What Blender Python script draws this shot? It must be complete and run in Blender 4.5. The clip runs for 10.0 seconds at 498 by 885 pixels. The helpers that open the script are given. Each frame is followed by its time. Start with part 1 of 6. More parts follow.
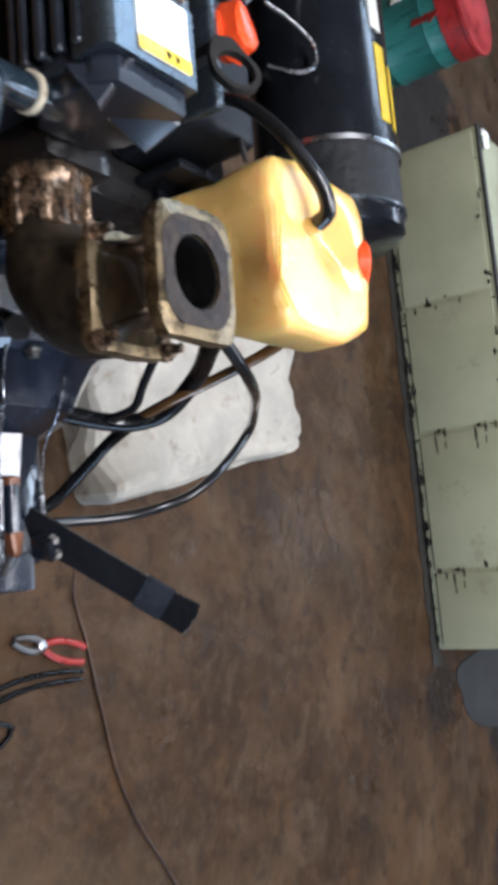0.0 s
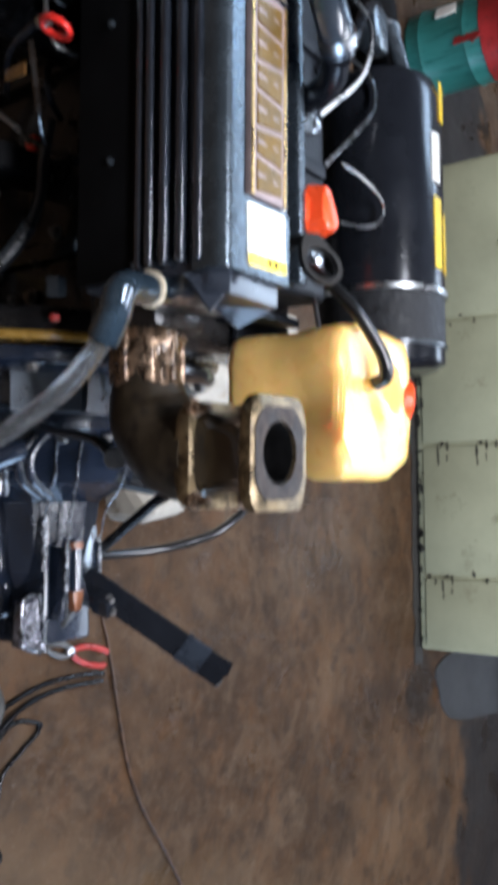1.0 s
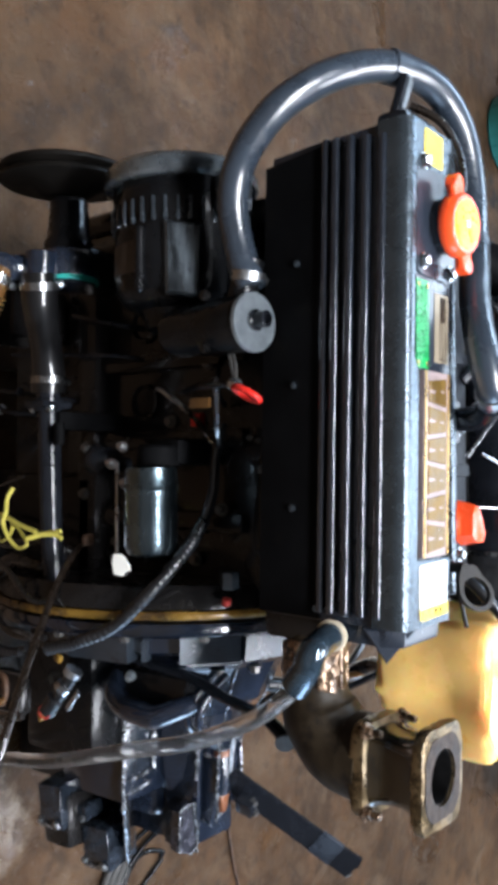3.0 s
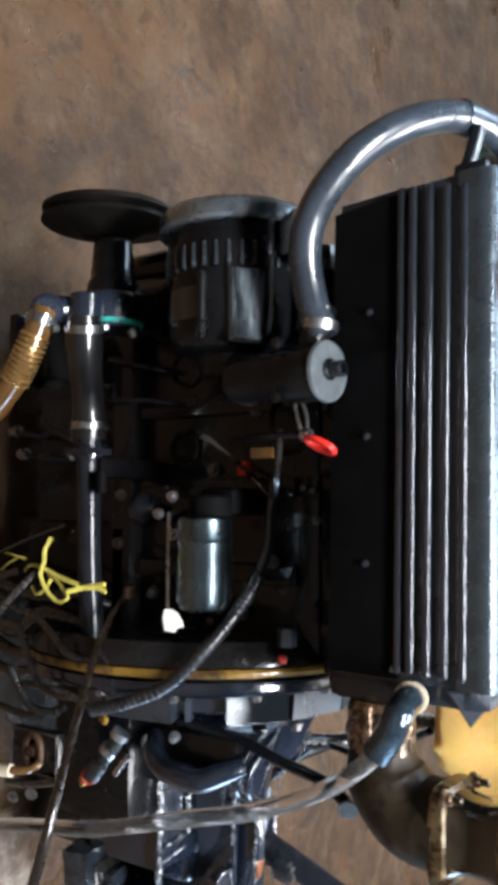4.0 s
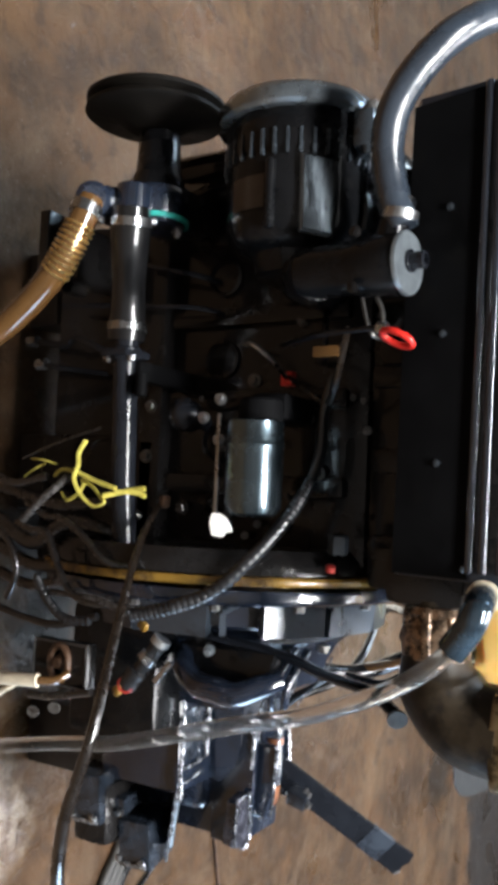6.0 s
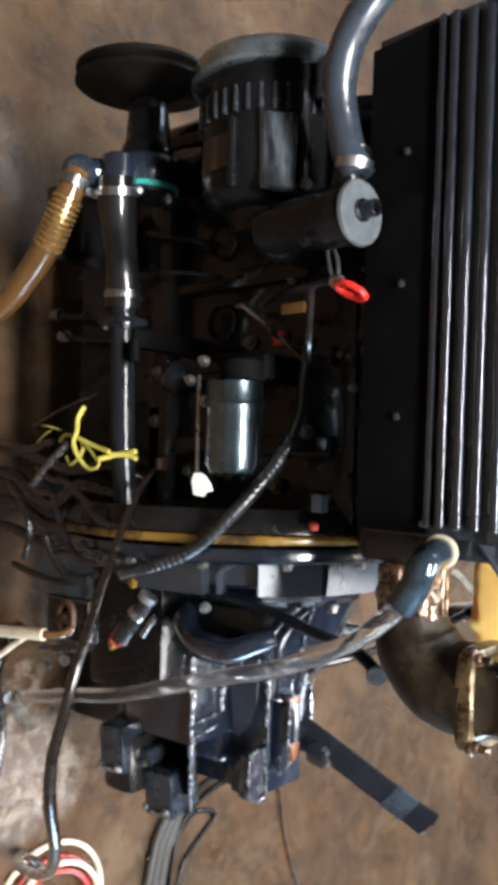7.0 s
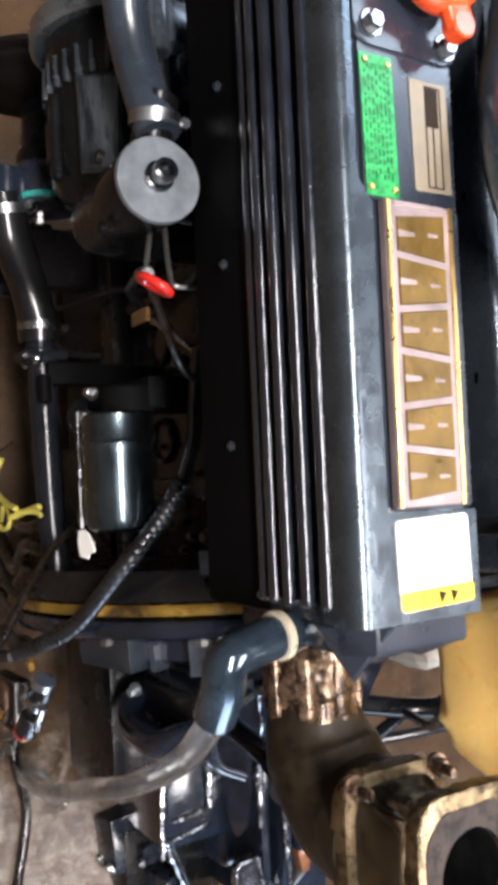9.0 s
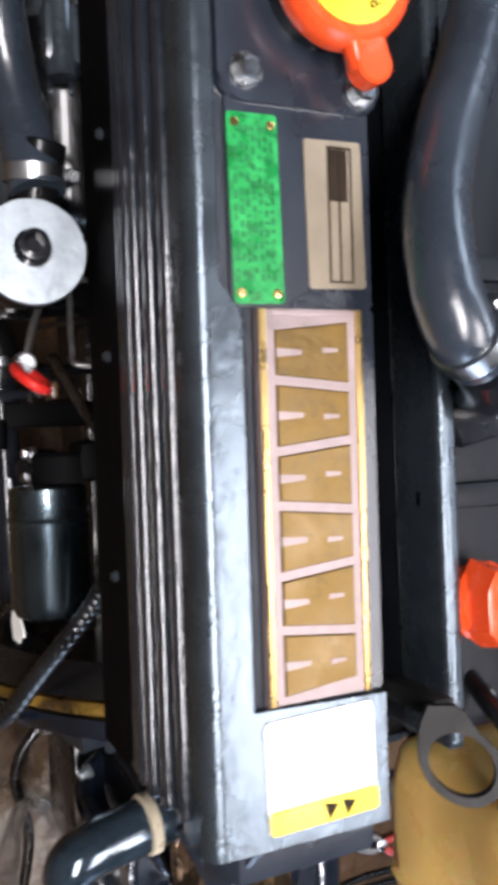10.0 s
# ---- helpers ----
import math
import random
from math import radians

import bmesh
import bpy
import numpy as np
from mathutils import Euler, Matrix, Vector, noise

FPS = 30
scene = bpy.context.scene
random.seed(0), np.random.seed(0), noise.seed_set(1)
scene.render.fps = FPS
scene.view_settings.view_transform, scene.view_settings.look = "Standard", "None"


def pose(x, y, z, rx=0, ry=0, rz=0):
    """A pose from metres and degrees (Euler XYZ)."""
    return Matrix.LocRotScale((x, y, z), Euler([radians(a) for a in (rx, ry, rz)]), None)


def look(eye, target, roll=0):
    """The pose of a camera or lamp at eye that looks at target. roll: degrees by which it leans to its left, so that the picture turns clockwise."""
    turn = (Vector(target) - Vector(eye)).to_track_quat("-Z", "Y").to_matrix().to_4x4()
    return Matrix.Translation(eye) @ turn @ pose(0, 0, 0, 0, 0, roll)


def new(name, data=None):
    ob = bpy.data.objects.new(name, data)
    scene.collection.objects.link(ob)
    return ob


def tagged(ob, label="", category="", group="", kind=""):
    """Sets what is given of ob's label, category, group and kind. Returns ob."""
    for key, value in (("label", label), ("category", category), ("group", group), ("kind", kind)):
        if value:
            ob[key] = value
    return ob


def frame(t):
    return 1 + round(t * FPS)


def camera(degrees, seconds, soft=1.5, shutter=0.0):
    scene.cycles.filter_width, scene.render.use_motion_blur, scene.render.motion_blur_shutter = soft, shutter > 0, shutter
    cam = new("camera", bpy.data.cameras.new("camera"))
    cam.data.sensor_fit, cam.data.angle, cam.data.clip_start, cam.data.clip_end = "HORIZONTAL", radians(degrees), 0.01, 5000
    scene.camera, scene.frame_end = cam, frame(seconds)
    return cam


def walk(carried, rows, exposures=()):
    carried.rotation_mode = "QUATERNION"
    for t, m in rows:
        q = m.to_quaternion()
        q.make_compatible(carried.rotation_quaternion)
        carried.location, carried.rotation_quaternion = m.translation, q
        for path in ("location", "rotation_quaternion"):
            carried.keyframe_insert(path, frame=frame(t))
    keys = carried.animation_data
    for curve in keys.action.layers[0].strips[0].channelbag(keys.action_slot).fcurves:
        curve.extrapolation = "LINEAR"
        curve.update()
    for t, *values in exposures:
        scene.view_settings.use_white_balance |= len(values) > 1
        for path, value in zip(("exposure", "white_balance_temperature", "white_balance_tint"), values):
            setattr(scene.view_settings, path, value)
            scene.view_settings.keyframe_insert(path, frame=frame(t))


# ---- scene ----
cam = camera(32.4, 10.0, soft=5.4, shutter=0.4)
PATH = [
    (0, (0.0, 0.019, 1.488), (-0.24, 1.641, 0.344), 79.9),
    (0.5, (-0.087, -0.14, 1.522), (-0.165, 1.499, 0.377), 84.2),
    (1, (-0.207, -0.164, 1.531), (-0.317, 1.475, 0.391), 87.3),
    (1.5, (-0.44, -0.155, 1.497), (-0.6, 1.472, 0.345), 90.6),
    (2, (-0.524, -0.229, 1.498), (-0.683, 1.362, 0.297), 88.6),
    (2.5, (-0.588, -0.296, 1.529), (-0.678, 1.268, 0.285), 87.0),
    (2.7, (-0.601, -0.328, 1.524), (-0.673, 1.232, 0.274), 87.6),
    (3.8, (-0.645, -0.44, 1.404), (-0.785, 1.185, 0.247), 89.2),
    (4, (-0.637, -0.431, 1.367), (-0.793, 1.198, 0.217), 87.2),
    (4.5, (-0.626, -0.411, 1.226), (-0.65, 1.245, 0.104), 91.0),
    (5, (-0.543, -0.43, 1.181), (-0.573, 1.263, 0.117), 91.5),
    (5.5, (-0.5, -0.472, 1.202), (-0.603, 1.243, 0.178), 90.6),
    (5.7, (-0.507, -0.477, 1.203), (-0.632, 1.24, 0.186), 90.4),
    (6.8, (-0.549, -0.413, 1.299), (-0.565, 1.226, 0.154), 91.6),
    (7, (-0.512, -0.362, 1.385), (-0.563, 1.171, 0.101), 90.1),
    (7.5, (-0.474, -0.184, 1.453), (-0.617, 1.177, -0.005), 85.5),
    (8, (-0.433, -0.05, 1.483), (-0.671, 1.189, -0.069), 79.8),
    (8.5, (-0.463, 0.034, 1.529), (-0.757, 1.212, -0.06), 77.0),
    (9, (-0.534, 0.141, 1.501), (-0.644, 1.2, -0.193), 81.9),
    (9.5, (-0.637, 0.234, 1.486), (-0.653, 1.17, -0.282), 85.5),
    (10, (-0.673, 0.351, 1.47), (-0.641, 1.182, -0.348), 89.7),
]
walk(cam, [(t, look(eye, target, roll)) for t, eye, target, roll in PATH], exposures=[(0.0, -0.9, 6300, 15), (0.6, -0.8, 6100, 15), (1.5, -0.44, 6150, 14), (2.5, -0.3, 6200, 13), (4.0, 0.18, 6400, 11), (5.0, 0.43, 6700, 11), (5.5, 0.36, 6600, 11), (7.5, 0.30, 6780, 13), (8.5, -0.16, 7000, 17), (9.5, -0.56, 6850, 18), (10.0, -0.80, 6750, 18)])

# ---- world, daylight through the roof panels and the gate ----
world = bpy.data.worlds.new("world")
scene.world = world
world.use_nodes = True
sky = world.node_tree.nodes.new("ShaderNodeTexSky")
sky.sky_type = "NISHITA"
sky.sun_disc = False
sky.sun_elevation, sky.sun_rotation = radians(52), radians(70)
world.node_tree.links.new(sky.outputs["Color"], world.node_tree.nodes["Background"].inputs["Color"])
world.node_tree.nodes["Background"].inputs["Strength"].default_value = 0.12


def area(name, at, target, sx, sy, watts, colour):
    lamp = bpy.data.lights.new(name, "AREA")
    lamp.shape, lamp.size, lamp.size_y, lamp.energy, lamp.color = "RECTANGLE", sx, sy, watts, colour
    ob = new(name, lamp)
    ob.matrix_world = look(at, target)
    return ob


area("roof_strip_light", (0.0, -0.55, 4.93), (0.0, -0.55, 0), 3.2, 0.5, 560, (0.95, 0.98, 1.0))
area("roof_panel_light", (0.6, 2.5, 4.93), (0.6, 2.5, 0), 2.6, 1.2, 330, (0.95, 0.97, 1.0))
area("far_roof_panel_light", (-4.1, 4.5, 4.93), (-4.1, 4.5, 0), 1.8, 1.9, 240, (0.60, 0.80, 1.0))
area("back_roof_panel_light", (-1.8, 6.75, 4.93), (-1.8, 6.75, 0), 4.4, 1.0, 360, (0.70, 0.86, 1.0))
area("north_window_light", (0, 7.28, 4.1), (0, 0, 2.2), 6.0, 1.3, 170, (0.80, 0.90, 1.0))
area("gate_light", (5.9, 1.7, 1.6), (0, 1.2, 0.8), 3.4, 2.8, 420, (0.52, 0.74, 1.0))

# ---- materials ----


def mat(name, base, rough=0.5, metal=0.0, vary=0.35, scale=14.0, bump=0.15, fine=90.0, dirt=None, dirt_amount=0.45, coat=0.0, rough_vary=0.15, stretch=None, coat_rough=0.12, spec=0.5):
    """Two scales of variation: broad stains mixed into the base, fine grain in roughness and relief."""
    m = bpy.data.materials.new(name)
    m.use_nodes = True
    nt = m.node_tree
    n, link = nt.nodes, nt.links.new
    b = n["Principled BSDF"]
    tc = n.new("ShaderNodeTexCoord")
    src = tc.outputs["Object"]
    if stretch:
        mp = n.new("ShaderNodeMapping")
        mp.inputs["Scale"].default_value = stretch
        link(src, mp.inputs["Vector"])
        src = mp.outputs["Vector"]
    broad = n.new("ShaderNodeTexNoise")
    broad.inputs["Scale"].default_value, broad.inputs["Detail"].default_value, broad.inputs["Roughness"].default_value = scale, 6.0, 0.62
    grain = n.new("ShaderNodeTexNoise")
    grain.inputs["Scale"].default_value, grain.inputs["Detail"].default_value = fine, 4.0
    link(src, broad.inputs["Vector"])
    link(src, grain.inputs["Vector"])
    ramp = n.new("ShaderNodeValToRGB")
    lo = [c * (1 - vary) for c in base]
    hi = [min(1.0, c * (1 + vary)) for c in base]
    ramp.color_ramp.elements[0].position, ramp.color_ramp.elements[1].position = 0.3, 0.7
    ramp.color_ramp.elements[0].color, ramp.color_ramp.elements[1].color = (*lo, 1), (*hi, 1)
    link(broad.outputs["Fac"], ramp.inputs["Fac"])
    colour = ramp.outputs["Color"]
    if dirt:
        spots = n.new("ShaderNodeTexNoise")
        spots.inputs["Scale"].default_value, spots.inputs["Detail"].default_value, spots.inputs["Roughness"].default_value = scale * 2.3, 8.0, 0.7
        link(src, spots.inputs["Vector"])
        cut = n.new("ShaderNodeValToRGB")
        cut.color_ramp.elements[0].position, cut.color_ramp.elements[1].position = 1 - dirt_amount, min(1.0, 1.12 - dirt_amount)
        link(spots.outputs["Fac"], cut.inputs["Fac"])
        mix = n.new("ShaderNodeMix")
        mix.data_type = "RGBA"
        link(cut.outputs["Color"], mix.inputs[0])
        link(colour, mix.inputs[6])
        mix.inputs[7].default_value = (*dirt, 1)
        colour = mix.outputs[2]
    link(colour, b.inputs["Base Color"])
    rr = n.new("ShaderNodeMapRange")
    rr.inputs["From Min"].default_value, rr.inputs["From Max"].default_value = 0.3, 0.7
    rr.inputs["To Min"].default_value, rr.inputs["To Max"].default_value = max(0.03, rough - rough_vary), min(1.0, rough + rough_vary)
    link(broad.outputs["Fac"], rr.inputs["Value"])
    link(rr.outputs["Result"], b.inputs["Roughness"])
    bp = n.new("ShaderNodeBump")
    bp.inputs["Strength"].default_value, bp.inputs["Distance"].default_value = bump, 0.002
    link(grain.outputs["Fac"], bp.inputs["Height"])
    link(bp.outputs["Normal"], b.inputs["Normal"])
    b.inputs["Metallic"].default_value = metal
    b.inputs["Specular IOR Level"].default_value = spec
    b.inputs["Coat Weight"].default_value = coat
    b.inputs["Coat Roughness"].default_value = coat_rough
    return m


PAINT = mat("engine_paint", (0.0085, 0.0125, 0.0220), 0.2, 0.0, 0.5, 11, 0.45, 48, (0.005, 0.0052, 0.0060), 0.45, 0.85)
HOUSING = mat("smooth_engine_paint", (0.036, 0.047, 0.062), 0.36, 0.35, 0.35, 16, 0.25, 60, (0.018, 0.023, 0.030), 0.42, 1.0, coat_rough=0.27)
TANK = mat("tank_paint", (0.0175, 0.0225, 0.0325), 0.30, 0.0, 0.3, 7, 0.2, 200, (0.010, 0.0125, 0.018), 0.40, 0.45, 0.08)
RIB = mat("rib_paint", (0.013, 0.016, 0.022), 0.2, 0.0, 0.3, 30, 0.3, 160, (0.03, 0.033, 0.038), 0.40, 1.0, 0.06, coat_rough=0.1)
BLACK = mat("black_enamel", (0.0085, 0.0096, 0.0125), 0.22, 0.0, 0.3, 12, 0.3, 90, (0.009, 0.009, 0.010), 0.4, 0.3, 0.06, spec=0.18)
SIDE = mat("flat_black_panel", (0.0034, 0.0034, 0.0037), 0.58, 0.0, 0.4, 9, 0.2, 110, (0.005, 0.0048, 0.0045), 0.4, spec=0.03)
OILY = mat("oily_black_iron", (0.0085, 0.0079, 0.0079), 0.24, 0.0, 0.5, 10, 0.8, 60, (0.011, 0.0095, 0.0085), 0.42, 0.30, 0.12, spec=0.18, coat_rough=0.08)
GLOSS = mat("glossy_black_enamel", (0.0040, 0.0042, 0.0048), 0.26, 0.0, 0.4, 14, 0.4, 80, (0.008, 0.0075, 0.007), 0.44, 0.28, 0.08, spec=0.12, coat_rough=0.07)
STEEL = mat("steel", (0.42, 0.43, 0.44), 0.28, 1.0, 0.2, 20, 0.08, 200, (0.16, 0.12, 0.09), 0.36)
BRUSHED = mat("zinc_disc", (0.27, 0.305, 0.33), 0.36, 0.75, 0.25, 40, 0.12, 200, (0.20, 0.215, 0.23), 0.42, rough_vary=0.06)
HOSE = mat("grey_rubber_hose", (0.026, 0.035, 0.048), 0.30, 0.0, 0.3, 12, 0.9, 42, (0.028, 0.032, 0.038), 0.38, 0.8, 0.1, coat_rough=0.24)
SHOULDER = mat("worn_tank_edge", (0.090, 0.112, 0.132), 0.27, 0.75, 0.2, 30, 0.25, 70, (0.065, 0.081, 0.096), 0.44, rough_vary=0.05)
# Worn edge metal, bright and broken up to stand in for wet highlights.
EDGE = mat("worn_edge_highlight", (0.36, 0.38, 0.41), 0.2, 0.7, 0.5, 75, 0.8, 90, (0.016, 0.019, 0.026), 0.55, 0.6)
CAN = mat("filter_enamel", (0.110, 0.148, 0.172), 0.25, 1.0, 0.3, 9, 0.1, 160, (0.040, 0.055, 0.066), 0.42, 0.4, 0.06, coat_rough=0.1)
PIPE = mat("dark_blue_pipe", (0.036, 0.058, 0.080), 0.17, 0.6, 0.5, 24, 0.5, 50, (0.010, 0.014, 0.018), 0.44, 0.8)
COVER = mat("grey_steel_cover", (0.040, 0.050, 0.060), 0.26, 0.4, 0.4, 14, 0.3, 110, (0.02, 0.022, 0.024), 0.44, 0.4)
COVERTOP = mat("worn_grey_cover", (0.25, 0.29, 0.32), 0.26, 0.85, 0.35, 12, 0.3, 80, (0.12, 0.13, 0.145), 0.44, 0.3)
PANEL = mat("grey_blue_panel", (0.120, 0.142, 0.160), 0.30, 0.85, 0.6, 16, 0.4, 60, (0.034, 0.040, 0.047), 0.50, 0.2, stretch=(0.4, 2.5, 2.5))
DULL = mat("dull_grey_steel", (0.12, 0.115, 0.11), 0.36, 0.7, 0.4, 30, 0.3, 150, (0.04, 0.03, 0.025), 0.45)
MAT = mat("dark_sheet_surface", (0.017, 0.0165, 0.016), 0.55, 0.0, 0.4, 3, 0.4, 60, (0.010, 0.009, 0.008), 0.47)
CABLE = mat("jacketed_cable", (0.0050, 0.0042, 0.0040), 0.3, 0.0, 0.4, 60, 0.15, 120, (0.010, 0.008, 0.007), 0.42, 1.0, coat_rough=0.06, spec=0.3)
BRAID = mat("braided_sleeve", (0.085, 0.080, 0.078), 0.32, 0.5, 0.7, 120, 1.0, 300, (0.010, 0.009, 0.009), 0.5)
STUD = mat("rusted_terminal", (0.060, 0.030, 0.016), 0.45, 0.3, 0.5, 40, 0.8, 90, (0.020, 0.013, 0.009), 0.5)
RUBBER = mat("black_rubber", (0.0040, 0.0040, 0.0044), 0.42, 0.0, 0.4, 25, 0.3, 90, coat=0.9, spec=0.2, coat_rough=0.12)
BRONZE = mat("sooty_bronze", (0.27, 0.18, 0.118), 0.32, 0.75, 0.5, 36, 1.0, 60, (0.035, 0.023, 0.015), 0.55, 0.3)
CAST = mat("burnt_casting", (0.024, 0.017, 0.010), 0.45, 0.0, 0.5, 14, 0.9, 46, (0.010, 0.007, 0.005), 0.52, 0.0, spec=0.22)
NECK = mat("oily_neck", (0.026, 0.018, 0.009), 0.13, 0.3, 0.5, 18, 1.0, 30, (0.008, 0.006, 0.004), 0.48, 1.0)
FACE = mat("sooty_flange_face", (0.034, 0.024, 0.019), 0.5, 0.0, 0.6, 30, 1.0, 60, (0.012, 0.009, 0.008), 0.52, spec=0.25)
RIM = mat("ground_flange_face", (0.20, 0.146, 0.08), 0.33, 0.75, 0.5, 26, 1.0, 40, (0.05, 0.035, 0.019), 0.51, 0.1)
SOOT = mat("soot", (0.004, 0.0038, 0.004), 0.7, 0.0, 0.5, 30, 0.6, 80, spec=0.2)
RUST = mat("rust", (0.16, 0.055, 0.02), 0.45, 0.2, 0.5, 30, 0.8, 80, (0.06, 0.028, 0.016), 0.48, 0.3)
GASKET = mat("amber_gasket", (0.20, 0.112, 0.020), 0.25, 0.0, 0.4, 9, 0.2, 100, (0.055, 0.030, 0.010), 0.50)
ORANGE = mat("orange_plastic", (0.93, 0.085, 0.018), 0.3, 0.0, 0.12, 20, 0.08, 160)
RED = mat("red_plastic", (0.72, 0.028, 0.02), 0.33, 0.0, 0.15, 20, 0.08, 160)
YELLOW = mat("yellow_label", (0.95, 0.66, 0.03), 0.38, 0.0, 0.08, 22, 0.05, 160)
WHITE = mat("white_label", (0.88, 0.86, 0.80), 0.4, 0.0, 0.05, 22, 0.04, 160)
GREEN = mat("green_plate", (0.002, 0.270, 0.060), 0.32, 0.0, 0.45, 70, 0.1, 200, (0.001, 0.11, 0.02), 0.5)
DKGREEN = mat("green_print", (0.003, 0.13, 0.036), 0.4, 0.0, 0.2, 40)
CREAM = mat("cream_foil", (0.25, 0.205, 0.145), 0.45, 0.2, 0.15, 25, 0.05, 160)
INK = mat("ink", (0.025, 0.016, 0.010), 0.5, spec=0.1)
PINK = mat("aged_silver_plate", (0.29, 0.222, 0.215), 0.45, 0.3, 0.3, 24, 0.15, 180, (0.20, 0.15, 0.14), 0.42)
GOLD = mat("aged_gold", (0.145, 0.082, 0.013), 0.40, 0.4, 0.3, 30, 0.3, 120, (0.10, 0.060, 0.015), 0.44)
BRASS = mat("brass_edge", (0.62, 0.42, 0.16), 0.28, 0.9, 0.2, 30, 0.1, 150)
TEAL = mat("teal_sealant", (0.02, 0.33, 0.28), 0.5, 0.0, 0.2, 40)
TAN = mat("tan_hose", (0.098, 0.047, 0.0145), 0.2, 0.0, 0.35, 10, 0.05, 140, (0.070, 0.034, 0.012), 0.4, 1.0, coat_rough=0.08)
WIRE_Y = mat("yellow_wire", (0.42, 0.36, 0.07), 0.42, 0.0, 0.3, 40)
WIRE_W = mat("white_cable", (0.50, 0.43, 0.32), 0.42, 0.0, 0.25, 30, 0.05, 120, (0.25, 0.19, 0.12), 0.42)
CONDUIT = mat("ribbed_conduit", (0.0065, 0.0068, 0.0080), 0.34, 0.0, 0.4, 30, 0.2, 90, coat=0.35, coat_rough=0.2)
JACKET = mat("amber_black_cable", (0.0080, 0.0052, 0.0035), 0.28, 0.0, 0.4, 30, 0.15, 70, coat=1.0, coat_rough=0.06, spec=0.4)
LABEL_G = mat("faded_label", (0.125, 0.092, 0.066), 0.5, 0.0, 0.25, 40)
PALE = mat("pale_green_paint", (0.37, 0.375, 0.25), 0.42, 0.0, 0.14, 3.5, 0.15, 60, (0.24, 0.235, 0.15), 0.42)
CHIP = mat("chipped_black", (0.02, 0.018, 0.015), 0.6, 0.0, 0.4, 40, 0.5, 90)
PAIL = mat("teal_green_paint", (0.022, 0.14, 0.125), 0.36, 0.0, 0.25, 9, 0.1, 90, (0.22, 0.30, 0.28), 0.38, stretch=(5, 5, 0.7))
SACK = mat("off_white_sack", (0.36, 0.325, 0.27), 0.6, 0.0, 0.25, 6, 0.5, 60, (0.24, 0.20, 0.15), 0.45)
VALVE = mat("valve_cover_paint", (0.0070, 0.0082, 0.0108), 0.45, 0.0, 0.4, 9, 0.3, 120, (0.005, 0.0056, 0.0066), 0.42, spec=0.18)
EYE = mat("dark_worn_steel", (0.018, 0.017, 0.0165), 0.5, 0.0, 0.5, 26, 0.6, 60, (0.026, 0.021, 0.017), 0.45, spec=0.2)
FOOT = mat("pitted_wet_casting", (0.042, 0.043, 0.056), 0.22, 0.4, 0.6, 50, 0.8, 60, (0.26, 0.26, 0.29), 0.42, 0.8)
CUP = mat("textured_grey_rubber", (0.013, 0.014, 0.016), 0.6, 0.0, 0.4, 60, 1.0, 90, (0.024, 0.024, 0.025), 0.45, spec=0.25)
PAILRED = mat("scuffed_red_paint", (0.34, 0.022, 0.022), 0.4, 0.0, 0.35, 9, 0.2, 70, (0.16, 0.02, 0.02), 0.45)
DUSTY = mat("dusty_iron", (0.0066, 0.0056, 0.0047), 0.50, 0.0, 0.45, 18, 0.5, 80, (0.0095, 0.0082, 0.0068), 0.42, spec=0.09)
WRAP = mat("blue_grey_tape", (0.020, 0.025, 0.034), 0.3, 0.0, 0.3, 20, 0.3, 80, (0.012, 0.012, 0.014), 0.42, 0.4)
COILRED = mat("dirty_red_cable", (0.30, 0.026, 0.020), 0.35, 0.0, 0.4, 30)
TIN = mat("dull_wet_lug", (0.019, 0.025, 0.035), 0.24, 0.2, 0.4, 26, 0.5, 46, (0.005, 0.005, 0.006), 0.49, 0.7)
TIMBER = mat("oily_timber", (0.022, 0.015, 0.010), 0.5, 0.0, 0.4, 8, 0.5, 50, (0.010, 0.008, 0.006), 0.45, stretch=(1, 9, 9))
PLATE = mat("dark_steel_sheet", (0.075, 0.076, 0.08), 0.5, 0.3, 0.3, 3, 0.2, 60, (0.04, 0.035, 0.03), 0.45)
WALLM = mat("sooty_plaster", (0.085, 0.068, 0.055), 0.8, 0.0, 0.25, 1.2, 0.3, 30, (0.07, 0.05, 0.04), 0.45)
ROOF = mat("dark_roof_sheet", (0.06, 0.053, 0.05), 0.55, 0.2, 0.25, 1.5, 0.2, 30, (0.07, 0.045, 0.03), 0.42)


def bottle_plastic():
    m = mat("amber_translucent_plastic", (0.78, 0.505, 0.168), 0.2, 0.0, 0.16, 6, 0.08, 60, (0.70, 0.30, 0.05), 0.42)
    b = m.node_tree.nodes["Principled BSDF"]
    b.inputs["Subsurface Weight"].default_value = 0.55
    b.inputs["Subsurface Radius"].default_value = (0.05, 0.025, 0.008)
    b.inputs["Subsurface Scale"].default_value = 0.6
    return m


BOTTLE = bottle_plastic()


